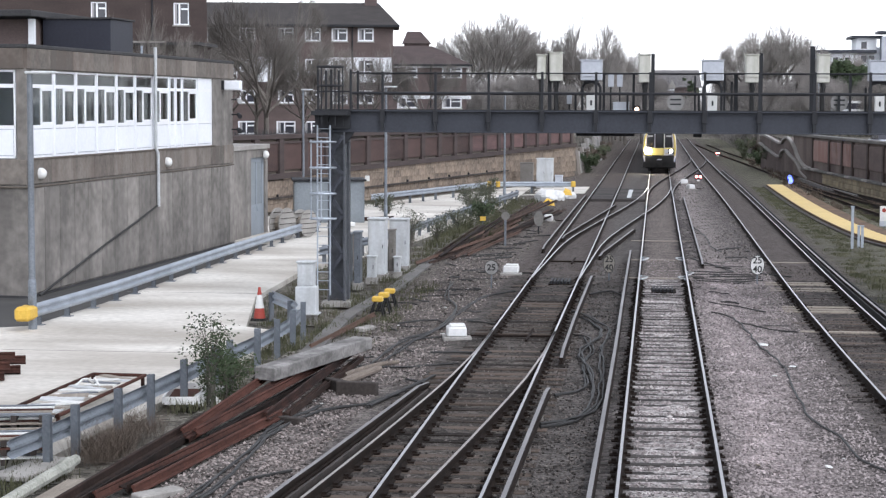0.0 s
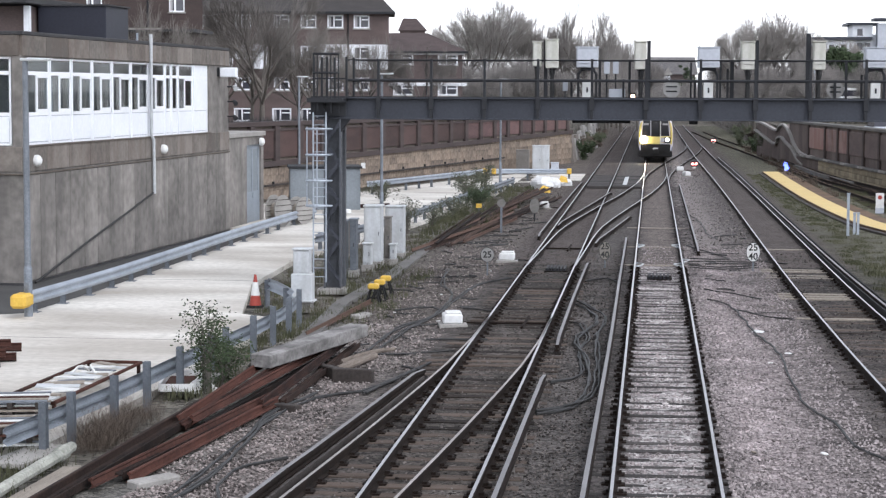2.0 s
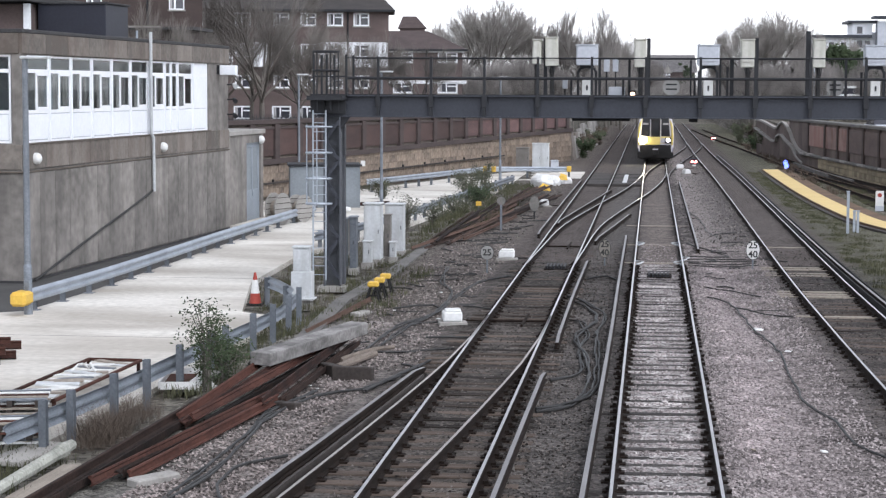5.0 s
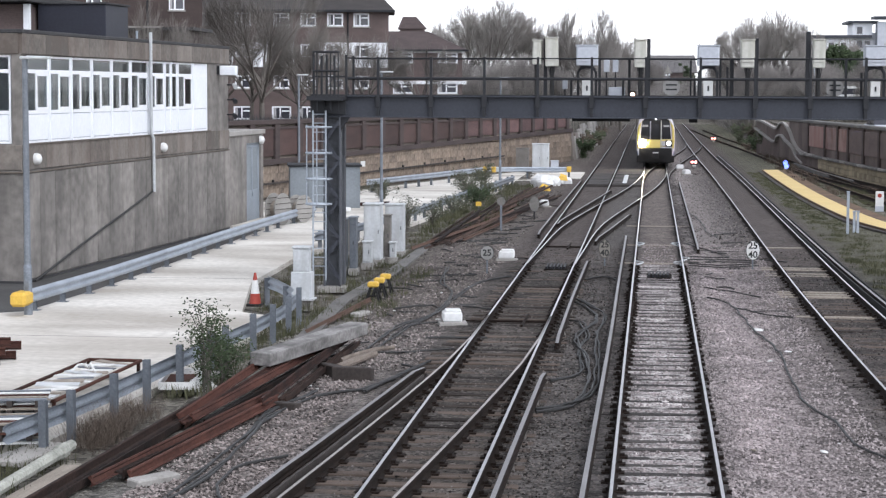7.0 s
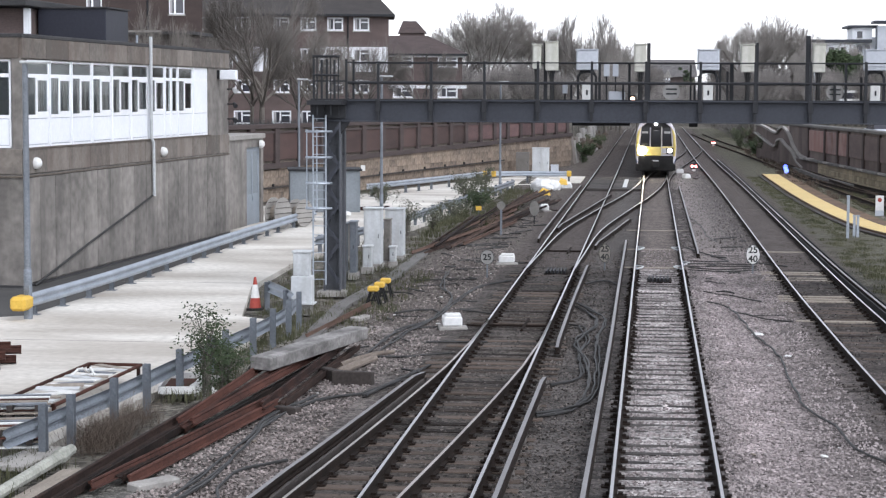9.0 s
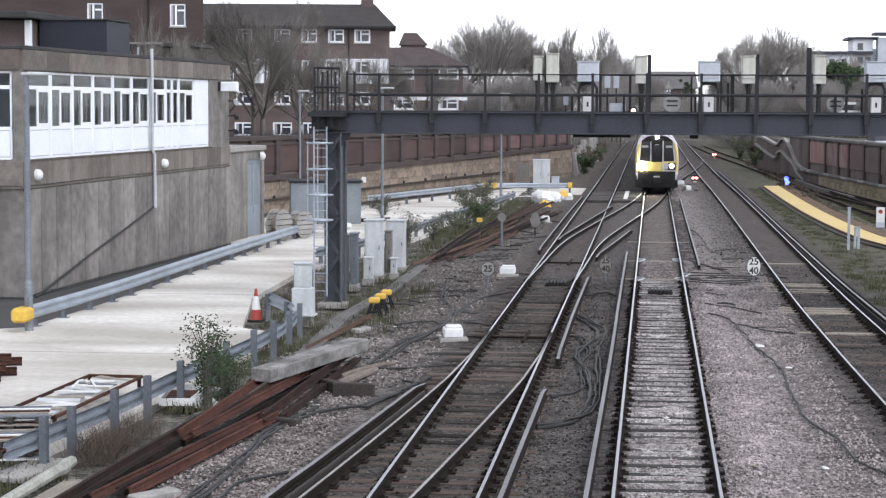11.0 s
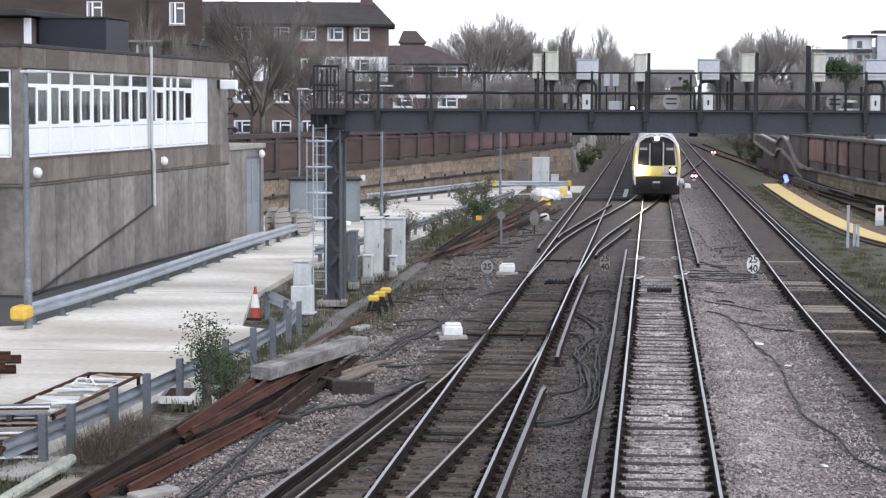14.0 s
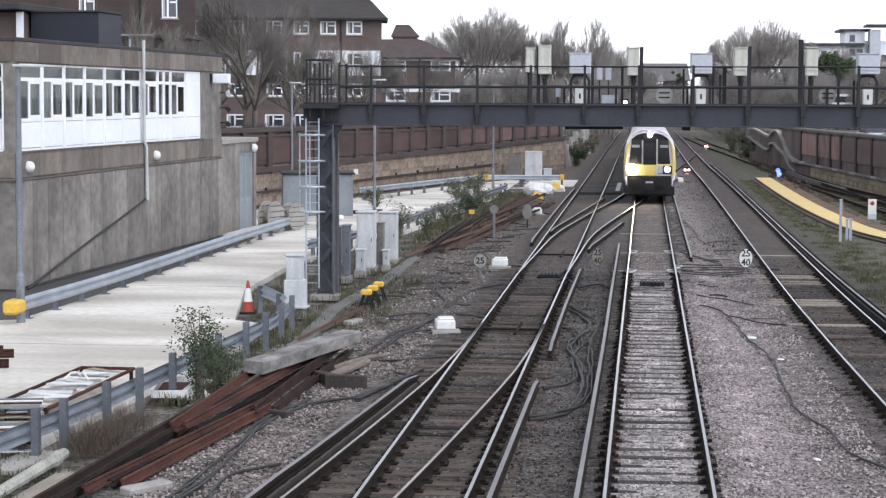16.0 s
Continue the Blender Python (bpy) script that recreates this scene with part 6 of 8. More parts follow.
def signs():
    speed_sign(-5.0, 58.7, 0.64, 0.43, 0.46, ["25"], M_SIGN_GREY, "round dull grey speed sign reading 25", size=0.27)
    speed_sign(-1.46, 61.5, 0.58, 0.38, 0.60, ["25", "40"], M_SIGN_DARK, "oval faded brown speed sign reading 25 over 40", size=0.27)
    speed_sign(3.19, 60.7, 0.66, 0.44, 0.62, ["25", "40"], M_SIGN, "oval white speed sign reading 25 over 40", size=0.29)
    t = thing("oval_sign", "dark oval sign seen from its dirty side", "sign", at=(-5.0, 82.5, -0.05), group="speed signs")
    part("plate", Geo().prism([(0.21 * math.cos(a), 0.32 * math.sin(a)) for a in np.linspace(0, 6.28, 25)[:-1]], -0.01, 0.012, m=pose(0, 0, 0.75, 90, 0, 0)), M_SIGN_OLD, t)
    part("post", Geo().tube([(0, 0.03, -0.05), (0, 0.03, 0.9)], 0.03, 6), M_GANTRY_D, t)
    t = thing("marker_post", "grey post with a rounded plate at its head", "post", at=(-5.9, 75.7, -0.05))
    part("column", Geo().box(-0.04, 0.04, -0.04, 0.04, -0.05, 1.3), M_POST, t)
    part("plate", Geo().tube([(0, -0.06, 1.25), (0, -0.03, 1.25)], 0.17, 16), M_SIGN_OLD, t)
    part("foot", Geo().box(-0.35, 0.35, -0.06, 0.06, -0.02, 0.05), M_RUST_SHADE, t)
    t = thing("signal_plate", "white trackside plate with a dark red disc", "sign", at=(10.57, 91, -0.1))
    part("plate", Geo().box(-0.19, 0.19, -0.03, 0.03, 0.35, 1.05, c=0.01), M_SIGN, t)
    part("disc", Geo().tube([(0, -0.04, 0.85), (0, -0.03, 0.85)], 0.1, 16), M_ORANGE, t)
    part("lower_plate", Geo().box(-0.2, 0.2, -0.02, 0.02, 0.1, 0.42, c=0.01), M_CASE, t)
    part("post", Geo().box(-0.03, 0.03, 0.03, 0.08, -0.05, 0.9), M_POST, t)
    for x, y, h in ((7.67, 76.4, 1.75), (7.98, 77.0, 0.95), (8.12, 77.0, 0.95)):
        t = thing("steel_post", "thin galvanised post among the weeds", "post", at=(x, y, -0.1), group="galvanised posts")
        part("column", Geo().box(-0.05, 0.05, -0.04, 0.04, -0.05, h), M_GALV, t)
        part("cap", Geo().box(-0.07, 0.07, -0.06, 0.06, h, h + 0.04), M_GALV, t)
    t = thing("square_sign", "small yellow sign beside rusty rails", "sign", at=(-7.9, 88, 0))
    part("plate", Geo().box(-0.13, 0.13, -0.01, 0.01, 0.25, 0.45), M_YELLOW, t)
    part("post", Geo().box(-0.02, 0.02, 0.01, 0.05, -0.05, 0.45), M_POST, t)


M_SIGN_DARK = mat("faded_brown_sign", (0.16, 0.145, 0.125), (0.26, 0.24, 0.21), 0.6, 0, 3, 20, 0)


def ground_signal(x, y, lamps, label, spots=((-0.13, 0.42), (0.13, 0.42)), size=0.09):
    t = thing("ground_signal", label, "signal", at=(x, y, 0), group="ground signals")
    part("case", Geo().box(-0.25, 0.25, 0.0, 0.3, 0.22, 0.66, c=0.05), M_GANTRY, t)
    part("stand", Geo().box(-0.1, 0.1, 0.05, 0.25, -0.1, 0.24), M_KERB, t)
    for dx, z in spots:
        part("lamp", Geo().tube([(dx, -0.03, z), (dx, 0.0, z)], size, 14), lamps, t)
    part("hood", Geo().box(-0.24, 0.24, -0.1, 0.0, 0.6, 0.63), M_GANTRY, t)
    part("plate", Geo().box(-0.12, 0.12, -0.02, 0.0, 0.1, 0.2), M_SIGN, t)


def ground_signals():
    ground_signal(3.05, 140.5, M_RED, "ground signal showing two red lights")
    ground_signal(6.6, 210.0, M_RED, "ground signal showing two red lights in the distance")
    ground_signal(9.38, 137.0, M_BLUE, "ground signal showing a blue light", ((-0.03, 0.55), (0.05, 0.3)), 0.16)
    t = thing("repeater_signal", "small lit signal lamp above the gantry walkway", "signal", at=(-0.55, GY + 0.2, 5.34))
    part("lamp", Geo().tube([(0, -0.06, 0.14), (0, -0.03, 0.14)], 0.06, 12), M_REDWARM, t)
    part("case", Geo().box(-0.08, 0.08, -0.03, 0.1, 0.0, 0.24, c=0.01), M_BLACK, t)


M_REDWARM = glow("warm_lamp_glow", (1.0, 0.62, 0.42), 3.0)


# ---- scrap rails, timber and loose things ----
def loose_rail(a, b, za, zb, roll=0.0, label="red-rusted scrap rail lying beside the track", group="scrap rails", k=1.0, material=M_REDRUST):
    t = tagged(new("scrap_rail", Geo().sweep([(*a, za), (*b, zb)], [(u * math.cos(roll) - (w - 0.08) * math.sin(roll), u * math.sin(roll) + (w - 0.08) * math.cos(roll) + 0.08) for u, w in ((p * k, q * k) for p, q in RAIL)]).mesh("scrap_rail", material)),
               label, "rail", group)
    return t


def scrap():
    near = "long red-rusted scrap rail in a heap"
    heap = (((-8.33, 21.5), (-7.84, 32.9), 0.02, 0.04, 0.1, M_DARKRUST), ((-8.14, 21.5), (-7.7, 31.4), 0.0, 0.0, 1.5, M_DARKRUST),
            ((-7.78, 31.0), (-7.40, 36.2), 0.06, 0.3, 0.3, M_REDRUST), ((-7.62, 30.6), (-7.06, 36.6), 0.03, 0.26, 1.2, M_REDRUST), ((-7.5, 30.8), (-6.56, 40.2), 0.1, 0.24, 0.5, M_REDRUST),
            ((-7.3, 31.0), (-6.7, 39.4), 0.0, 0.03, 1.5, M_DARKRUST), ((-7.76, 25.9), (-6.66, 33.1), 0.03, 0.14, 0.4, M_REDRUST), ((-7.38, 26.5), (-6.54, 33.2), 0.0, 0.06, 0.1, M_REDRUST),
            ((-7.56, 26.6), (-6.8, 32.6), 0.0, 0.03, 1.5, M_DARKRUST), ((-6.64, 32.3), (-6.42, 40.6), 0.14, 0.25, 0.2, M_REDRUST),
            ((-6.5, 33.4), (-6.3, 40.8), 0.0, 0.06, 1.5, M_DARKRUST))
    for a, b, za, zb, roll, rust in heap:
        loose_rail(a, b, za, zb, roll, near if rust == M_REDRUST else "long dark brown rusted rail at the foot of a heap", "near scrap rails", 0.86, rust)
    rnd = random.Random(21)
    for i in range(22):
        y = rnd.uniform(65, 84)
        x = -8.35 + (y - 65) * 0.07 + rnd.uniform(0, 1.25)
        run = rnd.uniform(7, 18)
        loose_rail((x, y), (x + run * rnd.uniform(-0.02, 0.12), y + run), 0.08 * (i % 3), 0.03 + 0.13 * rnd.random() + 0.06 * (i % 3),
                   rnd.uniform(-0.5, 1.5), "rusty rail in a heap along the embankment", "far scrap rails", 0.62, M_BROWNRUST)
    for i in range(4):
        loose_rail((-7.3 + 0.25 * i, 82 + i), (-6.3 + 0.28 * i, 100 + 2 * i), 0.05 + 0.1 * i, 0.45 - 0.06 * i, 0.4 * i, "rusty rail leaning across the heap", "far scrap rails", 0.62, M_BROWNRUST)
    for i in range(5):
        loose_rail((-16.2, 36.3 + i * 0.33), (-13.0, 37.2 + i * 0.33), 0.02 + 0.16 * (i % 3), 0.02 + 0.16 * (i % 3), 0.1 * i, "short red-rusted rail on the concrete yard", "stacked yard rails")
    loose_rail((-17.0, 88.2), (-12.6, 92.0), 0.02, 0.02, 0.2, "rusty rail lying on the far yard", "far yard rails")
    loose_rail((-7.8, 43.0), (-7.35, 50.0), 0.0, 0.0, 0.3, "short rusty rail beside the concrete trough", "trough rails", 0.7, M_BROWNRUST)
    # concrete beam lying on the rails
    m = pose(-7.52, 35.5, 0.38, 0.2, 2, -13)
    solid("concrete_beam", Geo().box(0.0, 0.43, 0.0, 5.0, 0.0, 0.25, c=0.015), M_BEAMC, "grey concrete beam lying on rusty rails", "beam", at=m)
    for x, y, rz, w, h, k in ((-5.72, 36.6, 84, 0.8, 0.24, M_DARKWOOD), (-6.2, 37.1, 40, 0.8, 0.2, M_DARKWOOD), 
                              (-6.75, 33.9, 10, 0.7, 0.12, M_KERB), (-7.05, 26.6, -35, 0.8, 0.08, M_KERB), (-6.35, 33.0, 70, 0.5, 0.12, M_DARKWOOD), (-8.3, 36.0, 20, 0.6, 0.16, M_KERB), (-7.2, 47.4, -20, 0.7, 0.05, M_KERB)):
        solid("timber_offcut" if k in (M_DARKWOOD, M_WOOD) else "concrete_slab", Geo().box(-0.13, 0.13, -w / 2, w / 2, -0.06, h, c=0.02), k,
              "tarred timber offcut on the ballast" if k == M_DARKWOOD else "weathered timber offcut among weeds" if k == M_WOOD else "broken concrete slab on the ballast", "debris", group="offcuts", at=pose(x, y, -0.02, 0, 4, rz))
    for a, b, r in (((-6.18, 37.5), (-5.72, 39.6), 0.085), ((-6.3, 38.6), (-5.8, 40.4), 0.07), ((-6.05, 40.0), (-5.5, 40.9), 0.055)):
        solid("log", Geo().tube([(*a, r - 0.03), ((a[0] + b[0]) / 2 + 0.03, (a[1] + b[1]) / 2, r), (*b, r - 0.02)], [r, r * 0.95, r * 0.8], 9), M_LOG, "weathered round log among debris", "log", group="logs", smooth=True)
    solid("pale_boulder", Geo().add([(0, 0, 0), (0.5, 0.1, 0), (0.6, 0.5, 0), (0.1, 0.55, 0), (0.12, 0.12, 0.2), (0.38, 0.16, 0.24), (0.4, 0.42, 0.18), (0.14, 0.4, 0.22)],
                                    [(0, 1, 5, 4), (1, 2, 6, 5), (2, 3, 7, 6), (3, 0, 4, 7), (4, 5, 6, 7), (3, 2, 1, 0)]), M_SIGN, "pale broken concrete lump", "lump", at=pose(-8.65, 34.8, -0.05))
    solid("concrete_post", Geo().tube([(0, -1.9, 0.11), (0, 1.1, 0.11), (0, 1.12, 0.11), (0, 1.35, 0.12), (0, 1.37, 0.12), (0, 1.7, 0.12)], [0.085, 0.095, 0.12, 0.12, 0.095, 0.085], 9), M_POSTC, "old lichened concrete post lying in weeds", "post", at=pose(-8.84, 26.6, 0.0, 1, 0, -2))
    solid("concrete_slab", Geo().box(-0.3, 0.3, -0.8, 0.8, 0.0, 0.1, c=0.02), M_KERB, "flat concrete slab by the barrier foot", "slab", at=pose(-9.35, 28.0, 0.0, 0, 0, -10))
    solid("concrete_slab", Geo().box(-0.16, 0.16, -1.4, 1.0, -0.06, 0.03, c=0.02), M_WOOD, "flat weathered board beside rusty rails", "board", at=pose(-8.52, 26.4, 0.0, 0, 0, -2))
    # steel tray of laths and pallets in the corner of the yard
    t = thing("lath_tray", "rusty steel frame holding white laths", "frame", at=(-10.45, 33.9, 0.0), rz=-2)
    for a in ((-0.55, -0.5), (0.5, 0.55)):
        part("side_rail", Geo().box(a[0], a[1], -2.6, 2.4, 0.28, 0.34, c=0.01), M_REDRUST, t)
    for y in (-2.6, 2.35):
        part("cross_rail", Geo().box(-0.55, 0.55, y, y + 0.06, 0.28, 0.34, c=0.01), M_REDRUST, t)
    for sx in (-0.5, 0.5):
        for y in (-2.5, 2.3):
            part("leg", Geo().box(sx - 0.03, sx + 0.03, y - 0.03, y + 0.03, 0, 0.3), M_REDRUST, t)
    rn = random.Random(8)
    for i in range(18):
        y = -2.4 + i * 0.255
        w, l = rn.uniform(0.05, 0.16), rn.uniform(0.3, 0.48)
        part("lath", Geo().box(-l, l, -w, w, 0.0, 0.025), (M_SIGN, M_CAB, M_WOOD, M_SIGN, M_POST)[i % 5], t, at=pose(rn.uniform(-0.1, 0.1), y + 0.15, 0.275 + 0.012 * (i % 4), rn.uniform(-2, 2), rn.uniform(-2, 2), rn.uniform(-28, 28)))
    for px, py, n in ((-10.4, 30.3, 4), (-11.4, 31.0, 3), (-10.1, 28.9, 3)):
        p = thing("pallet", "weathered white-flecked timber pallet in a pile", "pallet", at=(px, py, 0.0), rz=rn.uniform(-20, 20), group="pallets")
        for lv in range(n):
            for k in range(5):
                part("slat", Geo().box(-0.6, 0.6, -0.5 + k * 0.22, -0.38 + k * 0.22, lv * 0.15 + 0.1, lv * 0.15 + 0.125), (M_SIGN, M_REDRUST, M_WOOD, M_POST)[(k * 3 + lv) % 4], p)
            for k in (-0.5, 0.0, 0.45):
                part("bearer", Geo().box(k - 0.04, k + 0.05, -0.5, 0.5, lv * 0.15, lv * 0.15 + 0.1), M_DARKWOOD, p)
    t = thing("folded_chair_frame", "white tubular frame dropped on the laths", "frame", at=(-10.5, 34.6, 0.31))
    part("tube", Geo().tube([(-0.22, 0, 0.02), (-0.12, 0.1, 0.13), (-0.02, 0.05, 0.15), (0.03, 0.3, 0.03), (0.1, 0.15, 0.15), (0.24, 0, 0.02)], 0.022, 6), M_SIGN, t)
    t = thing("shallow_tray", "white-edged shallow tray lying by the barrier", "tray", at=(-8.85, 35.5, 0.02), rz=8)
    part("bottom", Geo().box(-0.32, 0.32, -0.9, 0.9, 0.0, 0.03), M_REDRUST, t)
    for s in (-1, 1):
        part("side", Geo().box(s * 0.32 - 0.02, s * 0.32 + 0.02, -0.9, 0.9, 0.0, 0.14), M_SIGN, t)
        part("side", Geo().box(-0.3, 0.3, s * 0.9 - 0.02, s * 0.9 + 0.02, 0.0, 0.14), M_SIGN, t)
    # traffic cone
    t = thing("traffic_cone", "red and white traffic cone on the yard edge", "cone", at=(-10.15, 48.6, 0.0))
    t.scale = (0.95, 0.95, 1.08)
    part("base", Geo().box(-0.21, 0.21, -0.21, 0.21, 0, 0.06, c=0.015), M_BLACK, t, "black rubber base")
    part("body", Geo().tube([(0, 0, 0.05), (0, 0, 0.3)], [0.17, 0.125], 16, cap=False), M_ORANGE, t, smooth=True)
    part("sleeve", Geo().tube([(0, 0, 0.3), (0, 0, 0.62)], [0.127, 0.068], 16, cap=False), M_SIGN, t, "white reflective sleeve", True)
    part("tip", Geo().tube([(0, 0, 0.62), (0, 0, 0.8)], [0.066, 0.03], 16), M_ORANGE, t, smooth=True)
    # cable reels
    for x, y, r, rz in ((-15.3, 77.9, 0.66, 70), (-14.7, 79.6, 0.58, 62)):
        t = thing("cable_reel", "weathered wooden cable reel standing on its edge", "cable reel", at=(x, y, r), rz=rz, group="cable reels")
        for s in (-0.22, 0.22):
            fl = part("flange", Geo().tube([(0, s - 0.03, 0), (0, s + 0.03, 0)], r, 20), M_KERB, t)
            for k in range(5):
                z = -r * 0.7 + k * r * 0.35
                part("board_edge", Geo().box(-math.sqrt(r * r - z * z) * 0.95, math.sqrt(r * r - z * z) * 0.95, s - 0.045, s - 0.03, z - 0.012, z + 0.012), M_DARKWOOD, fl)
        part("drum", Geo().tube([(0, -0.22, 0), (0, 0.22, 0)], r * 0.5, 14), M_WOOD, t)
    solid("white_sheet", Geo().tube([(-14.2, 82.4, 0.3), (-13.6, 82.7, 0.35), (-13.1, 83.0, 0.32)], [0.1, 0.17, 0.12], 7), M_SIGN, "crumpled white plastic sheet", "sheet", smooth=True)
    for x, y, w, h in ((-6.3, 111.0, 0.68, 0.72), (-5.75, 112.4, 0.5, 0.6), (-5.1, 114.5, 0.42, 0.42)):
        g = Geo()
        n, levels = 16, 7
        vs = []
        for k in range(levels):
            f = k / (levels - 1)
            spread = (0.82 + 0.5 * f - 0.75 * f ** 3) * w
            for i in range(n):
                a = 6.283 * i / n
                r = spread * (1 + 0.28 * noise.noise((math.cos(a) * 1.7 + x, math.sin(a) * 1.7 + y, f * 2.4)))
                vs.append((math.cos(a) * r, math.sin(a) * r * 0.8, h * f * (1 + 0.3 * noise.noise((math.cos(a) + x, math.sin(a), f)))))
        g.add(vs, [(k * n + i, k * n + (i + 1) % n, (k + 1) * n + (i + 1) % n, (k + 1) * n + i) for k in range(levels - 1) for i in range(n)]
              + [tuple(range(n))[::-1], tuple((levels - 1) * n + i for i in range(n))])
        solid("rubble_sack", g, M_BAG, "crumpled white rubble sack on the ground", "sack", group="rubble sacks", at=pose(x, y, -0.03))
    for x, y, z in ((-5.9, 106.5, 0.0), (-5.2, 112.6, 0.3)):
        solid("orange_sheet", Geo().add([(-0.35, 0, 0), (0.2, -0.1, 0.02), (0.42, 0.2, 0.05), (-0.2, 0.35, 0), (-0.25, 0.05, 0.3), (0.1, 0.0, 0.42), (0.22, 0.2, 0.3), (-0.1, 0.25, 0.22)],
                                        [(0, 1, 5, 4), (1, 2, 6, 5), (2, 3, 7, 6), (3, 0, 4, 7), (4, 5, 6, 7), (3, 2, 1, 0)]), M_YELLOW, "crumpled orange-yellow sheeting by the sacks", "sheet", group="orange sheeting", at=pose(x, y, z, 0, 0, 30 * x))


def cables():
    def run(points, r, label):
        rnd = random.Random(int(points[0][1] * 10))
        for k in range(2 if r > 0.026 else 1):
            line = smooth_line([(x + 0.09 * k * rnd.uniform(-1, 1), y, height(x, y) + 0.62 * r + 0.03) for x, y in points], 0.6)
            line = [p + Vector((rnd.uniform(-0.03, 0.03), 0, rnd.uniform(-0.01, 0.02))) for p in line]
            solid("ground_cable", Geo().tube(line, r * (0.68 if r > 0.026 else 1.0), 6), M_CABLE, label, "cable", group="ground cables", smooth=True)
    loose = "loose black cable lying on the ballast"
    run([(1.5, 51.6), (2.06, 50.6), (2.48, 44.7), (2.75, 41.8), (2.76, 37.7), (2.82, 34.3), (3.16, 32.6), (3.23, 30.6), (3.62, 29.2), (4.4, 27.5)], 0.022, loose)
    run([(1.5, 54.5), (2.3, 53.8), (3.0, 52.4)], 0.02, loose)
    run([(2.2, 49.8), (2.9, 48.3), (3.5, 47.6)], 0.02, loose)
    for k in range(4):
        run([(1.2, 61.3 + k * 0.6), (2.2, 61.0 + k * 0.8), (3.4, 61.6 + k * 0.5)], 0.02, loose)
    run([(1.25, 70), (2.0, 67.0), (2.6, 64.7), (1.3, 64.4)], 0.025, loose)
    run([(1.7, 88), (2.1, 82), (2.2, 76), (2.5, 73)], 0.02, loose)
    run([(-1.95, 33.0), (-1.37, 33.8), (-1.15, 35.8), (-1.3, 39.5), (-1.6, 43.1), (-1.3, 46.4), (-1.5, 48.8), (-2.1, 50.7)], 0.035, loose)
    run([(-1.95, 33.3), (-1.27, 34.2), (-1.03, 36.2), (-1.12, 40.0), (-1.2, 44.0), (-1.1, 47.4), (-1.6, 50.0), (-2.2, 51.7)], 0.035, loose)
    run([(-1.9, 36.6), (-1.5, 37.3), (-1.35, 38.5), (-1.5, 41.2), (-1.45, 43.8), (-1.7, 46.0), (-2.1, 46.6)], 0.028, loose)
    run([(-6.8, 23.5), (-6.4, 26.3), (-6.32, 28.9), (-6.4, 31.9), (-6.06, 34.4), (-5.34, 35.2), (-4.9, 36.7)], 0.035, loose)
    run([(-6.7, 23.5), (-6.55, 27.0), (-6.45, 30.2), (-6.5, 32.4), (-6.2, 35.0)], 0.03, loose)
    run([(-5.6, 25.0), (-6.05, 26.3), (-6.0, 28.0), (-5.5, 28.6)], 0.025, loose)
    run([(-5.3, 35.0), (-4.75, 37.6), (-4.5, 39.0)], 0.035, loose)
    run([(-6.1, 38.0), (-5.96, 44.6), (-5.42, 47.0), (-5.42, 52.3), (-6.06, 55.4), (-6.3, 60)], 0.03, loose)
    run([(-5.9, 38.9), (-5.75, 44.0), (-5.3, 47.5), (-5.2, 51.0), (-4.9, 55.5), (-4.2, 57.0)], 0.03, loose)
    run([(-6.5, 48.5), (-5.6, 49.2), (-4.9, 46.6)], 0.025, loose)
    run([(-1.9, 56.5), (-1.4, 57.8), (-0.9, 56.0)], 0.025, loose)


def scraps():
    """Short ends of cable, wire and stick left on the shoulder."""
    rnd = random.Random(52)
    g = Geo()
    for _ in range(70):
        x, y = (rnd.uniform(-7.6, -4.8), 38 + 50 * rnd.random()) if rnd.random() < 0.88 else (rnd.uniform(1.4, 3.6), rnd.uniform(45, 75))
        a, l = rnd.uniform(-0.9, 0.9), rnd.uniform(0.25, 1.6)
        p = [Vector((x + math.cos(a) * l * k / 3 + rnd.uniform(-0.05, 0.05), y + math.sin(a) * l * k / 3 * 1.5, height(x, y) + 0.03 + rnd.uniform(0, 0.03))) for k in range(4)]
        g.tube(p, rnd.uniform(0.012, 0.028), 5)
    tagged(solid("wire_scraps", g, M_CABLE, "short dark wire and cable ends on the ballast", "debris"), kind="stuff")


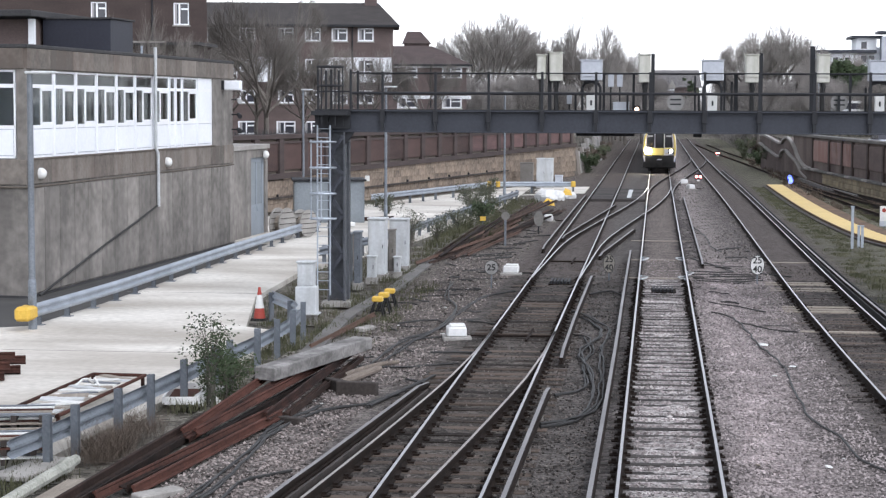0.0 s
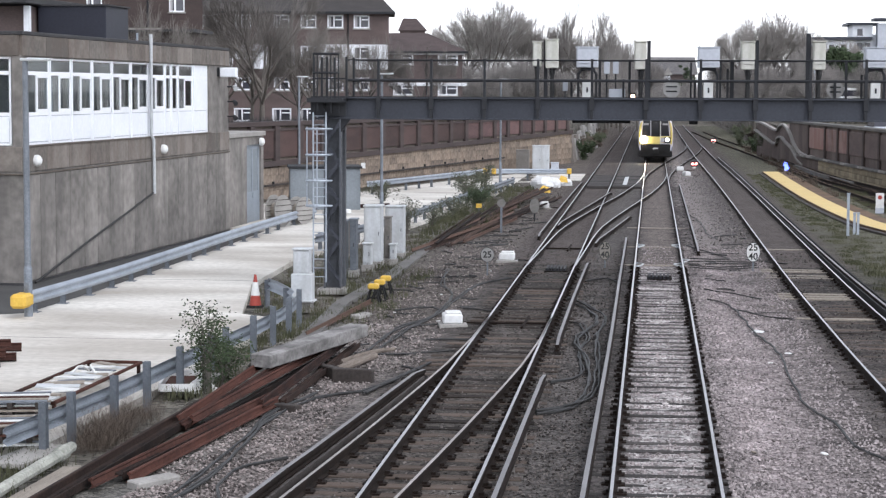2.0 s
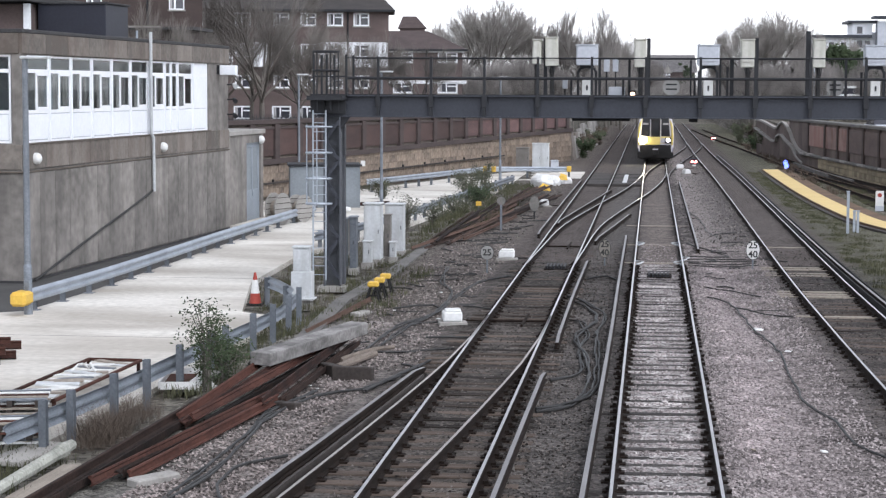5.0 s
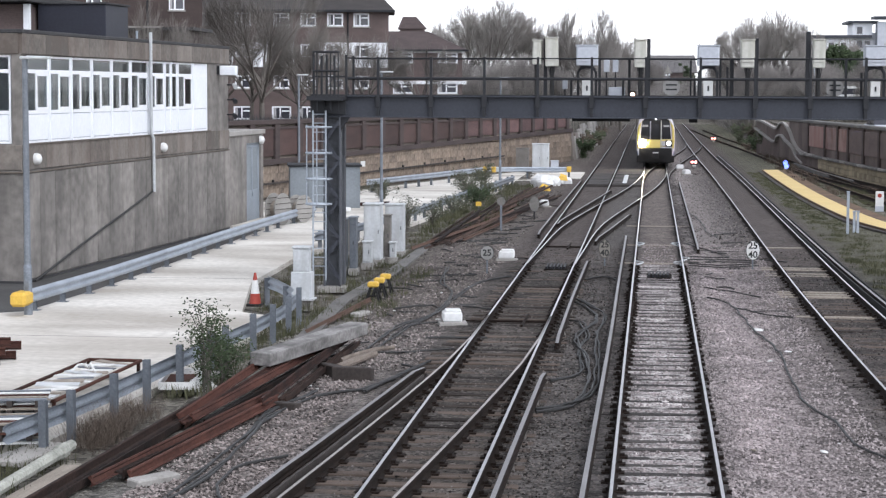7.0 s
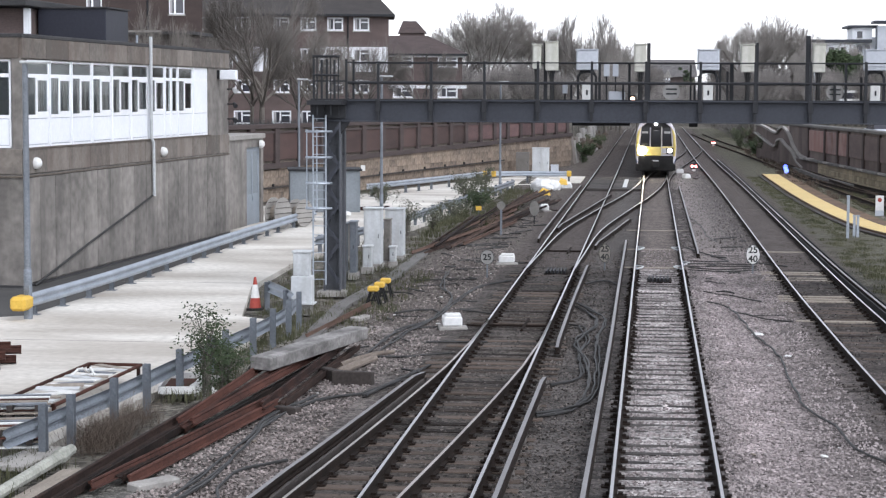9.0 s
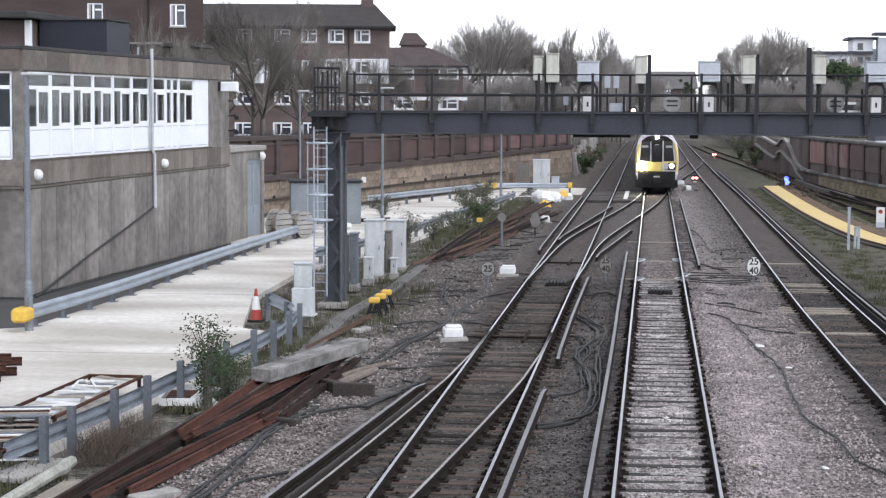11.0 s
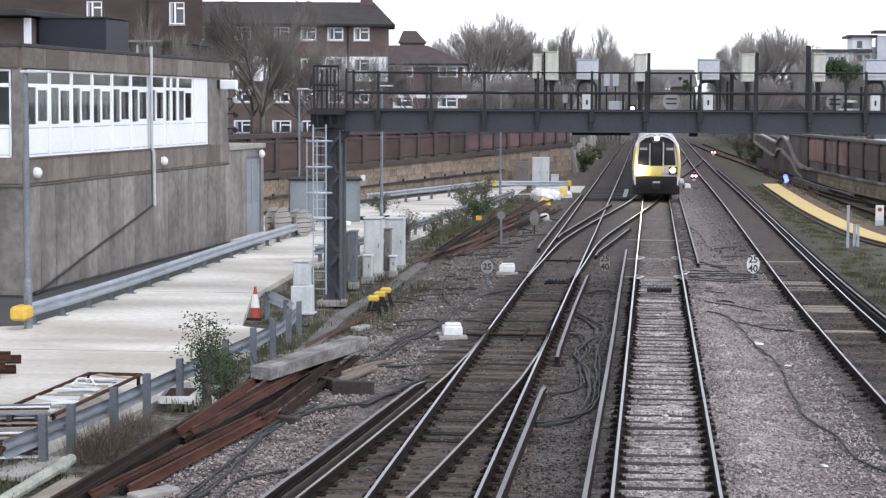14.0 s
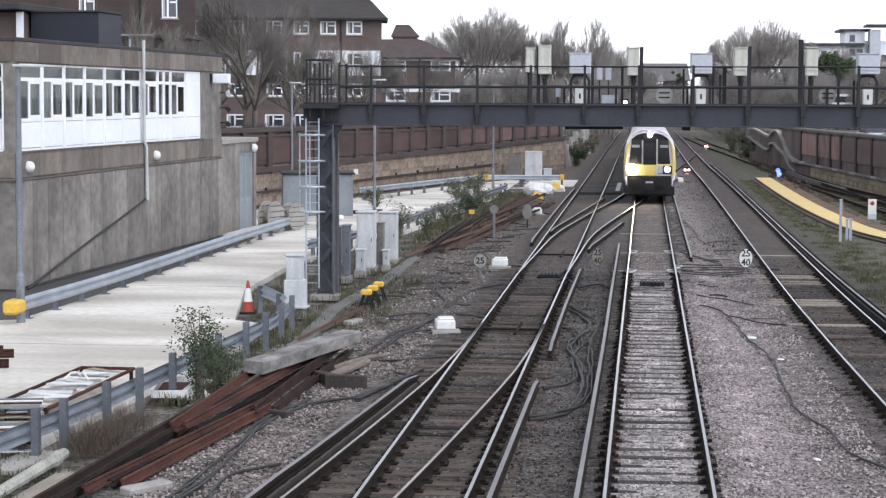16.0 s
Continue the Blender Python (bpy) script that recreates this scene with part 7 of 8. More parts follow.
def track_plates():
    """Slatted grids between the rails."""
    for x, y in ((0.24, 58.0), (-2.95, 60.2)):
        t = thing("slatted_grid", "dark slatted grid plate between the rails", "grid", at=(x, y, 0), group="slatted grids")
        for k in range(6):
            part("slat", Geo().box(-0.3 + k * 0.11, -0.24 + k * 0.11, -0.6, 0.6, 0.0, 0.11), M_GANTRY_D, t)
        part("base", Geo().box(-0.34, 0.4, -0.65, 0.65, 0.0, 0.03), M_RUST_SHADE, t)
    for x, y, rz in ((-3.1, 45.8, 0), (-3.0, 68.0, 0)):
        t = thing("point_motor_rods", "rusty stretcher rods across the point blades", "rods", at=(x, y, 0.05), rz=rz, group="stretcher rods")
        part("rod", Geo().tube([(-0.75, 0, 0), (0.75, 0, 0)], 0.03, 6), M_RUST_SHADE, t)
        part("lever", Geo().tube([(0.1, -0.9, 0), (0.15, 0.9, 0.06)], 0.035, 6), M_RUST_SHADE, t)
    rnd = random.Random(31)
    for i in range(18):
        x, y = rnd.choice(((rnd.uniform(1.6, 3.6), rnd.uniform(26, 60)), (rnd.uniform(-6.6, -4.9), rnd.uniform(28, 66))))
        s = rnd.uniform(0.02, 0.06)
        solid("litter", Geo().box(-s, s, -s * 0.7, s * 0.7, 0, s * 0.5, c=s * 0.2), M_SIGN if i % 3 else M_WOOD, "scrap of pale litter on the ballast", "litter", group="litter", at=pose(x, y, height(x, y) + 0.02, 12, 9, rnd.uniform(0, 180)))


def rail_bonds():
    """Pale looped bonding cables clipped to the rails of the straight track."""
    for x, y, side in ((-0.49, 61.9, 1), (1.01, 62.0, -1), (1.01, 63.6, 1), (-0.49, 69.6, 1), (1.01, 69.7, -1)):
        t = thing("rail_bond", "pale bonding cable looped against a rail", "cable", at=(x, y, 0.0), group="rail bonds")
        part("loop", Geo().tube([(side * 0.06, -0.5, 0.05), (side * 0.2, -0.3, 0.07), (side * 0.26, 0.0, 0.08), (side * 0.2, 0.3, 0.07), (side * 0.06, 0.5, 0.05)], 0.026, 6), M_CAB, t, smooth=True)
        for k in (-0.5, 0.5):
            part("clamp", Geo().box(side * 0.04 - 0.04, side * 0.04 + 0.04, k - 0.05, k + 0.05, 0.02, 0.09, c=0.01), M_GALV, t)
    for x, y, w in ((2.52, 45.3, 0.16), (2.95, 41.4, 0.09)):
        solid("litter", Geo().add([(-w, 0, 0), (w * 0.7, -w * 0.3, 0), (w, w * 0.5, 0.01), (-w * 0.6, w * 0.6, 0), (-w * 0.4, w * 0.1, w * 0.4), (w * 0.5, w * 0.15, w * 0.3)],
                                  [(0, 1, 5, 4), (1, 2, 5), (2, 3, 4, 5), (3, 0, 4), (3, 2, 1, 0)]), M_BAG, "crumpled white paper on the ballast", "litter", group="litter", at=pose(x, y, height(x, y) + 0.03))


def walkway():
    t = thing("walkway", "yellow non-slip walkway boards beside the siding", "walkway", kind="structure")
    line = smooth_line([(12.6, 66.5), (11.0, 72), (9.75, 77.8), (9.1, 82.5), (8.72, 89), (8.42, 98), (8.25, 108), (8.17, 122), (8.15, 134.2)], 1.2)
    for a, b in zip(line, line[1:]):
        d = b - a
        part("board", Geo().box(-0.52, 0.52, 0.01, d.length - 0.01, 0.06, 0.16), M_WALK, t, at=pose(a.x, a.y, 0, 0, 0, math.degrees(math.atan2(d.y, d.x)) - 90))
    for s in (-0.56, 0.56):
        part("edge_timber", Geo().sweep(offset(line, s), [(-0.03, -0.1), (0.03, -0.1), (0.03, 0.155), (-0.03, 0.155)]), M_EDGE, t)
    part("side_timber", Geo().sweep(offset(line, 0.92), [(-0.32, -0.1), (0.32, -0.1), (0.32, 0.15), (-0.32, 0.15)]), M_EDGE, t)
    part("side_timber", Geo().sweep(offset(line, -0.72), [(-0.12, -0.1), (0.12, -0.1), (0.12, 0.08), (-0.12, 0.08)]), M_DARKWOOD, t)


barriers()
lamp_post(-15.31, 45.93, 6.3, 0.085, 0.62, "grey steel lamp post beside the barrier")
for lx, ly in ((-11.6, 82.2), (-18.6, 100.5), (-9.3, 118.3)):
    lamp_post(lx, ly, 6.3, 0.068, 0.5, "slim pale grey lamp post in the far yard")
cabinets()
heater_box(-4.72, 45.6, 10)
heater_box(-4.72, 63.1, 0, 0.5)
heater_box(2.0, 137.6, 0, 0.5)
heater_box(2.3, 129.0, 20, 0.4)
heater_box(-5.1, 92.0, 10, 0.4)
stop_block(-7.27, 50.0)
stop_block(-7.26, 51.1)
stop_block(-7.25, 52.2)
signs()
ground_signals()
scrap()
cables()
scraps()
track_plates()
rail_bonds()
walkway()


# ---- trees, bushes and weeds ----
def tree_parts(seed, limbs=9, twigs=8, upright=0.5, fine=0.010, wide=0.36, far=False, girth=1.0):
    """A bare tree 12 m high: trunk, limbs, branches and twigs kept within a rounded crown."""
    rnd = random.Random(seed)
    trunk, crown = Geo(), Geo()
    h = 12.0
    lengths = (0.42 * h, 0.44 * h, 0.27 * h, 0.17 * h, 0.10 * h)
    radii = (0.24 * girth, 0.10 * girth, 0.034 * girth, 0.015 * girth, fine)
    kids = (limbs, 8, 7, twigs)

    def inside(p):
        return (p.x / (wide * h)) ** 2 + (p.y / (wide * h)) ** 2 + ((p.z - 0.58 * h) / (0.43 * h)) ** 2 < 1.0 + 0.12 * rnd.random() or p.z < 0.35 * h

    def grow(p, d, level):
        n = 3 if level < 3 else 2
        pts, dd, q = [p], d.copy(), p.copy()
        step = lengths[level] * rnd.uniform(0.75, 1.15) / n
        for i in range(n):
            dd = (dd + Vector((rnd.uniform(-1, 1), rnd.uniform(-1, 1), rnd.uniform(-0.4, 0.6) * upright)) * (0.06 if level == 0 else 0.12)).normalized()
            q = q + dd * step
            if level > 0 and not inside(q):
                break
            pts.append(q.copy())
        if len(pts) < 2:
            return
        m = len(pts) - 1
        r0 = radii[level]
        r1 = radii[level + 1] * 1.1 if level < 4 else fine * 0.5
        (trunk if level < 2 else crown).tube(pts, [r0 + (r1 - r0) * i / m for i in range(m + 1)], (8, 6, 4, 3, 3)[level], cap=False)
        if level == 4:
            return
        for k in range(kids[level]):
            f = rnd.uniform(0.45 if level == 0 else 0.3, 1.0)
            i = min(int(f * m), m - 1)
            s = pts[i].lerp(pts[i + 1], f * m - i)
            if level == 0:
                a = 6.283 * (k + rnd.random() * 0.6) / limbs
                side = Vector((math.cos(a), math.sin(a), 0))
                nd = (Vector((0, 0, 1)) * rnd.uniform(0.35, 1.25) + side * rnd.uniform(0.45, 1.0)).normalized()
            else:
                side = Vector((rnd.gauss(0, 1), rnd.gauss(0, 1), rnd.gauss(0.1, 0.7))).normalized()
                fan = (s - Vector((0, 0, 0.18 * h))).normalized()
                nd = (dd * 0.55 + fan * 0.75 + side * (0.62 if level < 3 else 0.5)).normalized()
            grow(s, nd, level + 1)

    grow(Vector((0, 0, -0.3)), Vector((0, 0, 1)), 0)
    # Far crowns take the twigs with haze mixed into their colour.
    return trunk.mesh("trunk", M_BARK, True), crown.mesh("crown", M_TWIG_HAZE if far else M_TWIG)


def leaf_cloud(rnd, centres, per, size, flat=0.6):
    g = Geo()
    for c, r in centres:
        for _ in range(per):
            d = Vector((rnd.gauss(0, 1), rnd.gauss(0, 1), rnd.gauss(0, 1) * flat)).normalized() * r * rnd.random() ** 0.4
            p = Vector(c) + d
            a = Vector((rnd.gauss(0, 1), rnd.gauss(0, 1), rnd.gauss(0, 1))).normalized()
            b = a.orthogonal().normalized()
            s = size * rnd.uniform(0.6, 1.3)
            g.add([p - a * s, p + b * s * 0.45, p + a * s, p - b * s * 0.45], [(0, 1, 2, 3)])
    return g


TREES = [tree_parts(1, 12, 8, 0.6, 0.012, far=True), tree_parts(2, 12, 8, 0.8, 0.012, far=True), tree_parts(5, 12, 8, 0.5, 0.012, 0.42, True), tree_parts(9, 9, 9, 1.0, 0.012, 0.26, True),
         tree_parts(14, 9, 9, 0.9, 0.007, 0.40, girth=1.05), tree_parts(17, 10, 9, 1.1, 0.007, 0.32, girth=0.9)]


def tree(x, y, z, kind, scale, rz, label, group=""):
    t = thing("tree", label, "tree", at=(x, y, z), rz=rz, group=group)
    t.scale = (scale, scale, scale)
    part("trunk", TREES[kind][0], None, t)
    part("crown", TREES[kind][1], None, t)
    return t


def trees():
    rnd = random.Random(12)
    tree(-24.6, 120, 2.8, 4, 0.9, 20, "bare tree with many fine branches before the flats")
    tree(-21.6, 122, 2.8, 5, 0.72, 80, "smaller bare tree before the flats")
    tree(-16.6, 138, 2.8, 4, 0.55, 150, "low bare tree with arching branches behind the wall")
    tree(-28.6, 104, 2.8, 5, 0.72, 200, "bare tree behind the concrete building")
    tree(-26.2, 103, 2.8, 4, 0.6, 100, "bare sapling behind the concrete building")
    tree(-27.4, 130, 2.8, 5, 0.8, 10, "bare tree before the flats")
    tree(-30.5, 135, 2.8, 4, 0.85, 60, "bare tree before the flats")
    tree(-23.2, 126, 2.8, 5, 0.62, 140, "bare tree with fine upright twigs")
    tree(-19.0, 128, 2.8, 4, 0.6, 240, "low bare tree behind the wall")
    bare = "bare winter tree in a belt behind the railway"
    spots = [(-22.6, 236, 1, 1.08), (-19.8, 234, 0, 1.18), (-16.6, 238, 2, 1.02), (-13.6, 240, 1, 0.9), (-10.6, 236, 3, 1.08), (-7.9, 234, 3, 1.24), (-5.6, 238, 1, 0.98),
             (-3.8, 236, 3, 0.95), (-1.8, 240, 1, 0.75), (12.6, 254, 1, 1.05), (15.2, 256, 0, 1.14), (17.8, 258, 2, 1.0), (20.6, 252, 0, 0.78), (23.4, 255, 1, 0.85), (26.2, 250, 2, 0.7), (29.5, 255, 0, 0.72), (10.2, 262, 1, 0.7)]
    for x, y, k, s in spots:
        tree(x, y, 2.3 if abs(x) > 9 else 1.0, k, s * 1.07, rnd.uniform(0, 360), bare, "tree belt")
    for i in range(44):
        x = rnd.uniform(-24, -2.5) if i % 2 else rnd.uniform(9.5, 34)
        tree(x, rnd.uniform(190, 225), 1.8, rnd.randrange(4), rnd.uniform(0.45, 0.66), rnd.uniform(0, 360), "low bare scrub tree along the cutting", "scrub trees")
    for i in range(12):
        tree(rnd.uniform(-14, 26), rnd.uniform(330, 400), 0, rnd.randrange(4), rnd.uniform(0.75, 1.05), rnd.uniform(0, 360), "far bare tree near the horizon", "far trees")
    g = Geo()
    # Past x = 38 the wood is unseen, added to darken the pane reflections.
    for _ in range(24000):
        x, y = (rnd.uniform(-27, 38) if rnd.random() < 0.7 else rnd.uniform(38, 120)), rnd.uniform(258, 292)
        if -1.0 < x < 9.0:
            y += 90
        top = 8.2 + (2.5 if x > 38 else 0) + 1.6 * noise.noise((x * 0.35, y * 0.05, 0)) - (1.5 if -1.0 < x < 9.0 else 0)
        z = rnd.uniform(0.5, top)
        p = Vector((x, y, z))
        d = Vector((rnd.gauss(0, 0.45), rnd.gauss(0, 0.3), rnd.uniform(0.5, 1.0))).normalized() * rnd.uniform(0.8, 2.2)
        g.tube([p, p + d], [0.035, 0.012], 3, cap=False)
    solid("far_wood", g, M_TWIG_HAZE, "dense brown winter wood closing the view, with an unseen stretch added eastward", "wood", kind="stuff")
    for x, y, z, r in ((21.5, 215, 3.4, 2.8), (24.4, 222, 3.2, 2.7)):
        c = [((rnd.gauss(0, r * 0.45), rnd.gauss(0, r * 0.45), r * 0.9 + rnd.gauss(0.6, r * 0.4)), r * 0.5) for _ in range(16)]
        t = thing("evergreen", "dark evergreen shrub tree behind the wall", "tree", at=(x, y, z), group="evergreens")
        part("crown", leaf_cloud(rnd, c, 700, 0.36), M_LEAF, t)
        part("trunk", Geo().tube([(0, 0, -0.2), (0, 0, r)], [0.16, 0.08], 7), M_BARK, t)


def bush(x, y, h, w, label, leaves=260, stems=16, leaf=0.045, material=M_LEAF):
    rnd = random.Random(int(x * 37 + y * 11))
    t = thing("bush", label, "bush", at=(x, y, -0.05), group="bushes")
    st, lf = Geo(), Geo()
    for _ in range(stems):
        a = rnd.uniform(0, 6.28)
        tip = Vector((math.cos(a) * w * rnd.uniform(0.2, 1), math.sin(a) * w * rnd.uniform(0.2, 1), h * rnd.uniform(0.55, 1.0)))
        mid = Vector((tip.x * 0.35, tip.y * 0.35, tip.z * 0.7))
        end = tip + Vector((tip.x * 0.25, tip.y * 0.25, -0.05 * h))
        pts = [Vector((rnd.uniform(-0.1, 0.1), rnd.uniform(-0.1, 0.1), 0)), mid, tip, end]
        st.tube(pts, [0.012, 0.009, 0.005, 0.003], 4, cap=False)
        for _ in range(leaves * 3 // stems):
            f = rnd.uniform(0.15, 2.999)
            i = int(f)
            p = pts[i].lerp(pts[i + 1], f - i) + Vector((rnd.gauss(0, 1), rnd.gauss(0, 1), rnd.gauss(0, 1))) * 0.085 * h ** 0.5
            u = Vector((rnd.gauss(0, 1), rnd.gauss(0, 1), rnd.gauss(0, 0.5))).normalized()
            v = u.orthogonal().normalized()
            s = leaf * 0.72 * rnd.uniform(0.6, 1.4)
            lf.add([p - u * s, p + v * s * 0.5, p + u * s, p - v * s * 0.5], [(0, 1, 2, 3)])
    part("stem", st, M_BARK, t)
    part("foliage", lf, material, t)


def weeds(name, label, material, spots, h, lean=0.35, wide=0.008):
    """Tufts of narrow blades."""
    rnd = random.Random(len(spots))
    g = Geo()
    for x, y, n, k in spots:
        for _ in range(n):
            px, py = x + rnd.gauss(0, 0.12), y + rnd.gauss(0, 0.18)
            a = rnd.uniform(0, 6.28)
            hh = h * k * rnd.uniform(0.3, 1.1)
            dx, dy = math.cos(a) * hh * lean * rnd.random(), math.sin(a) * hh * lean * rnd.random()
            w = wide * rnd.uniform(0.7, 1.6)
            ca, sa = math.cos(a + 1.57) * w, math.sin(a + 1.57) * w
            g.add([(px - ca, py - sa, -0.06), (px + ca, py + sa, -0.06), (px + dx * 0.5 + ca * 0.7, py + dy * 0.5 + sa * 0.7, hh * 0.6), (px + dx * 0.5 - ca * 0.7, py + dy * 0.5 - sa * 0.7, hh * 0.6), (px + dx, py + dy, hh)],
                  [(0, 1, 2, 3), (3, 2, 4)])
    me = bpy.data.meshes.new(name)
    me.from_pydata(g.v, [], g.f)
    me.materials.append(material)
    tagged(new(name, me), label, "weeds", kind="stuff")


def plants():
    bush(-8.22, 34.9, 1.7, 0.45, "leafy dark green bramble by the barrier", 560, 22, 0.042)
    bush(-8.05, 35.6, 0.9, 0.5, "low green bramble by the barrier", 300, 14, 0.045)
    bush(-8.6, 37.5, 0.8, 0.5, "low green bramble by the barrier", 260, 14, 0.045)
    bush(-9.6, 75.5, 1.45, 0.55, "straggling green shrub at the yard edge", 300, 20, 0.05, M_SCRUB)
    bush(-9.0, 79, 0.9, 0.8, "straggling green shrub at the yard edge", 420, 20, 0.05, M_SCRUB)
    bush(-9.4, 98, 1.5, 1.0, "grey-green shrub before the far barrier", 620, 22, 0.06, M_SCRUB)
    bush(-8.4, 95, 1.1, 1.1, "grey-green shrub before the far barrier", 620, 22, 0.06, M_SCRUB)
    bush(-9.0, 103, 1.7, 0.9, "grey-green shrub before the far barrier", 620, 22, 0.06, M_SCRUB)
    bush(-8.9, 86, 0.9, 0.9, "low grey-green scrub at the yard edge", 520, 20, 0.05, M_SCRUB)
    bush(-13.6, 97, 1.0, 1.1, "low green shrub beside the hut", 700, 22, 0.05, M_SCRUB)
    bush(-8.3, 91, 1.0, 0.9, "green shrub above the scrap rails", 380, 18, 0.07)
    bush(12.6, 195, 2.4, 1.6, "green scrub beside the far siding", 500, 18, 0.15)
    for i, (x, y) in enumerate(((-5.6, 158), (-6.0, 166), (-5.5, 175), (-5.8, 186), (-5.3, 196), (10.2, 170), (9.6, 182), (10.6, 210), (9.0, 200))):
        bush(x, y, 1.6 + 0.3 * (i % 3), 1.3, "straggling scrub on the cutting side", 300, 14, 0.14, (M_LEAF, M_WEED, M_IVY)[i % 3])
    def road_edge(y):
        return float(np.interp(y, (46, 47.2, 54.5, 64, 78), (-9.0, -10.1, -11.4, -11.7, -10.1)))
    rnd = random.Random(6)
    dry = [(rnd.uniform(-9.1, -8.45), rnd.triangular(28.6, 32.8, 30), 60, rnd.uniform(0.35, 1.2)) for _ in range(62)]
    dry += [(rnd.uniform(road_edge(y) + 0.3, -8.2), y, 14, rnd.uniform(0.3, 0.9)) for y in (rnd.uniform(47.5, 72) for _ in range(150))]
    weeds("dry_weeds", "dead brown weeds along the barrier", M_WEED, dry, 0.5, 2.4, 0.0017)
    strip = [(rnd.uniform(road_edge(y) + 0.25, -8.1), y, 16, rnd.uniform(0.2, 0.75)) for y in (rnd.uniform(47.5, 74) for _ in range(190))]
    strip += [(rnd.uniform(-8.9, -8.1), rnd.uniform(34, 47), 16, rnd.uniform(0.3, 0.9)) for _ in range(70)]
    strip += [(rnd.uniform(-8.1, -6.6), rnd.uniform(44, 60), 14, rnd.uniform(0.3, 0.7)) for _ in range(70)]
    strip += [(rnd.uniform(-9.2, -6.4), rnd.uniform(74, 112), 22, rnd.uniform(0.7, 1.6)) for _ in range(220)]
    strip += [(rnd.uniform(6.6, 9.2) - (y - 45) * 0.0, y, 20, rnd.uniform(0.15, 0.5)) for y in (rnd.uniform(46, 118) for _ in range(330))]
    strip += [(rnd.uniform(6.5, 7.9), 52 + 80 * rnd.random() ** 0.8, 26, rnd.uniform(0.2, 0.65)) for _ in range(420)]
    strip += [(x, y, n, k) for x, y, n, k in [(rnd.uniform(9.2, 12.0), rnd.uniform(80, 118), 22, rnd.uniform(0.2, 0.6)) for _ in range(140)] if x > 9.6 - (y - 80) * 0.012]
    strip += [(rnd.uniform(-9.6, -8.9), rnd.uniform(25.5, 28.5), 22, rnd.uniform(0.4, 0.9)) for _ in range(20)]
    weeds("grass_tufts", "rough green grass tufts between ballast and yard", M_GRASS, [(x, y, round(n * 1.8), k) for x, y, n, k in strip], 0.25, 0.9, 0.0065)
    scrub = [(rnd.uniform(9.0, 10.6), rnd.uniform(105, 200), 20, rnd.uniform(0.4, 1.3)) for _ in range(170)]
    weeds("siding_weeds", "dry grass between the sidings", M_WEED, scrub, 0.3, 0.7, 0.02)


# ---- distance ----
def distance():
    t = thing("white_block", "far white rendered block with flat overhanging roofs", "building", at=(29.6, 300, 0.3))
    part("wall", Geo().box(0.6, 3.6, 0, 8, 2, 15.6), M_SKYWHITE, t)
    part("wall", Geo().box(3.6, 12, 1, 9, 2, 14.2), M_SKYWHITE, t)
    part("roof", Geo().box(-0.2, 4.4, -0.6, 8.5, 15.6, 15.95), M_GANTRY, t)
    part("roof", Geo().box(-6.5, 3.4, -2.0, 8.5, 13.3, 13.75), M_GANTRY, t)
    part("wall", Geo().box(-5.8, 0.6, -1.0, 8.0, 2, 13.3), M_SKYWHITE, t)
    for x, z in ((-3.0, 11.6), (-1.2, 11.6), (1.2, 11.9), (2.4, 11.9), (1.2, 14.0), (6, 11), (8, 11), (10, 11)):
        win = part("window", Geo().box(x, x + 0.8, -1.06, -0.9, z, z + 1.0), M_GLASS, t)
        part("sill", Geo().box(x - 0.1, x + 0.9, -1.15, -1.0, z - 0.1, z), M_KERB, win)
    tower = part("lift_tower", Geo().box(4.2, 5.8, -1.5, 1.5, 2, 15.8), M_CASE, t, "grey glazed lift tower")
    part("roof", Geo().box(3.6, 9.0, -2.0, 2.5, 16.2, 16.6), M_GANTRY, tower)
    t = thing("far_station_block", "far station building with a long slate roof and gable", "building", at=(-1.4, 420, 0))
    part("wall", Geo().box(0.2, 10.4, 0, 9, 0, 9.4), M_BRICK, t)
    part("roof", Geo().add([(-0.4, -0.6, 9.4), (11.0, -0.6, 9.4), (11.0, 9.6, 9.4), (-0.4, 9.6, 9.4), (0.3, 4.5, 13.2), (10.4, 4.5, 13.2)],
                           [(0, 1, 5, 4), (1, 2, 5), (2, 3, 4, 5), (3, 0, 4), (0, 3, 2, 1)]), M_SLATE_FAR, t, "long weathered slate roof")
    part("gable", Geo().add([(3.6, -0.9, 9.2), (5.6, -0.9, 9.2), (4.6, -0.9, 11.0), (3.6, 2.5, 9.2), (5.6, 2.5, 9.2), (4.6, 2.5, 11.0)], [(0, 1, 2), (5, 4, 3), (0, 2, 5, 3), (1, 4, 5, 2)]), M_KERB, t, "pale gable end")
    for i in range(8):
        win = part("window", Geo().box(0.5 + i * 0.6, 0.9 + i * 0.6, -0.7, -0.5, 8.2, 9.1), M_WHITE, t)
        part("pane", Geo().box(0.56 + i * 0.6, 0.84 + i * 0.6, -0.72, -0.7, 8.3, 8.7), M_GLASS, win)
    rnd = random.Random(40)
    t = thing("conifer", "dark green conifer before the far station", "tree", at=(6.0, 380, 0.0))
    part("crown", leaf_cloud(rnd, [((rnd.gauss(0, 0.35 + 0.1 * k), rnd.gauss(0, 0.5), 10.6 - 0.5 * k), 0.35 + 0.09 * k) for k in range(12)], 110, 0.2), M_LEAF, t)
    part("trunk", Geo().tube([(0, 0, 0), (0, 0, 10)], [0.2, 0.05], 7), M_BARK, t)
    flats("far_house", "far brick house with pale windows behind trees", (17.5, 272, 2.2), 0, 9, 8, 2, 2.6, [1.6, 4.5, 7.4], 2.6)
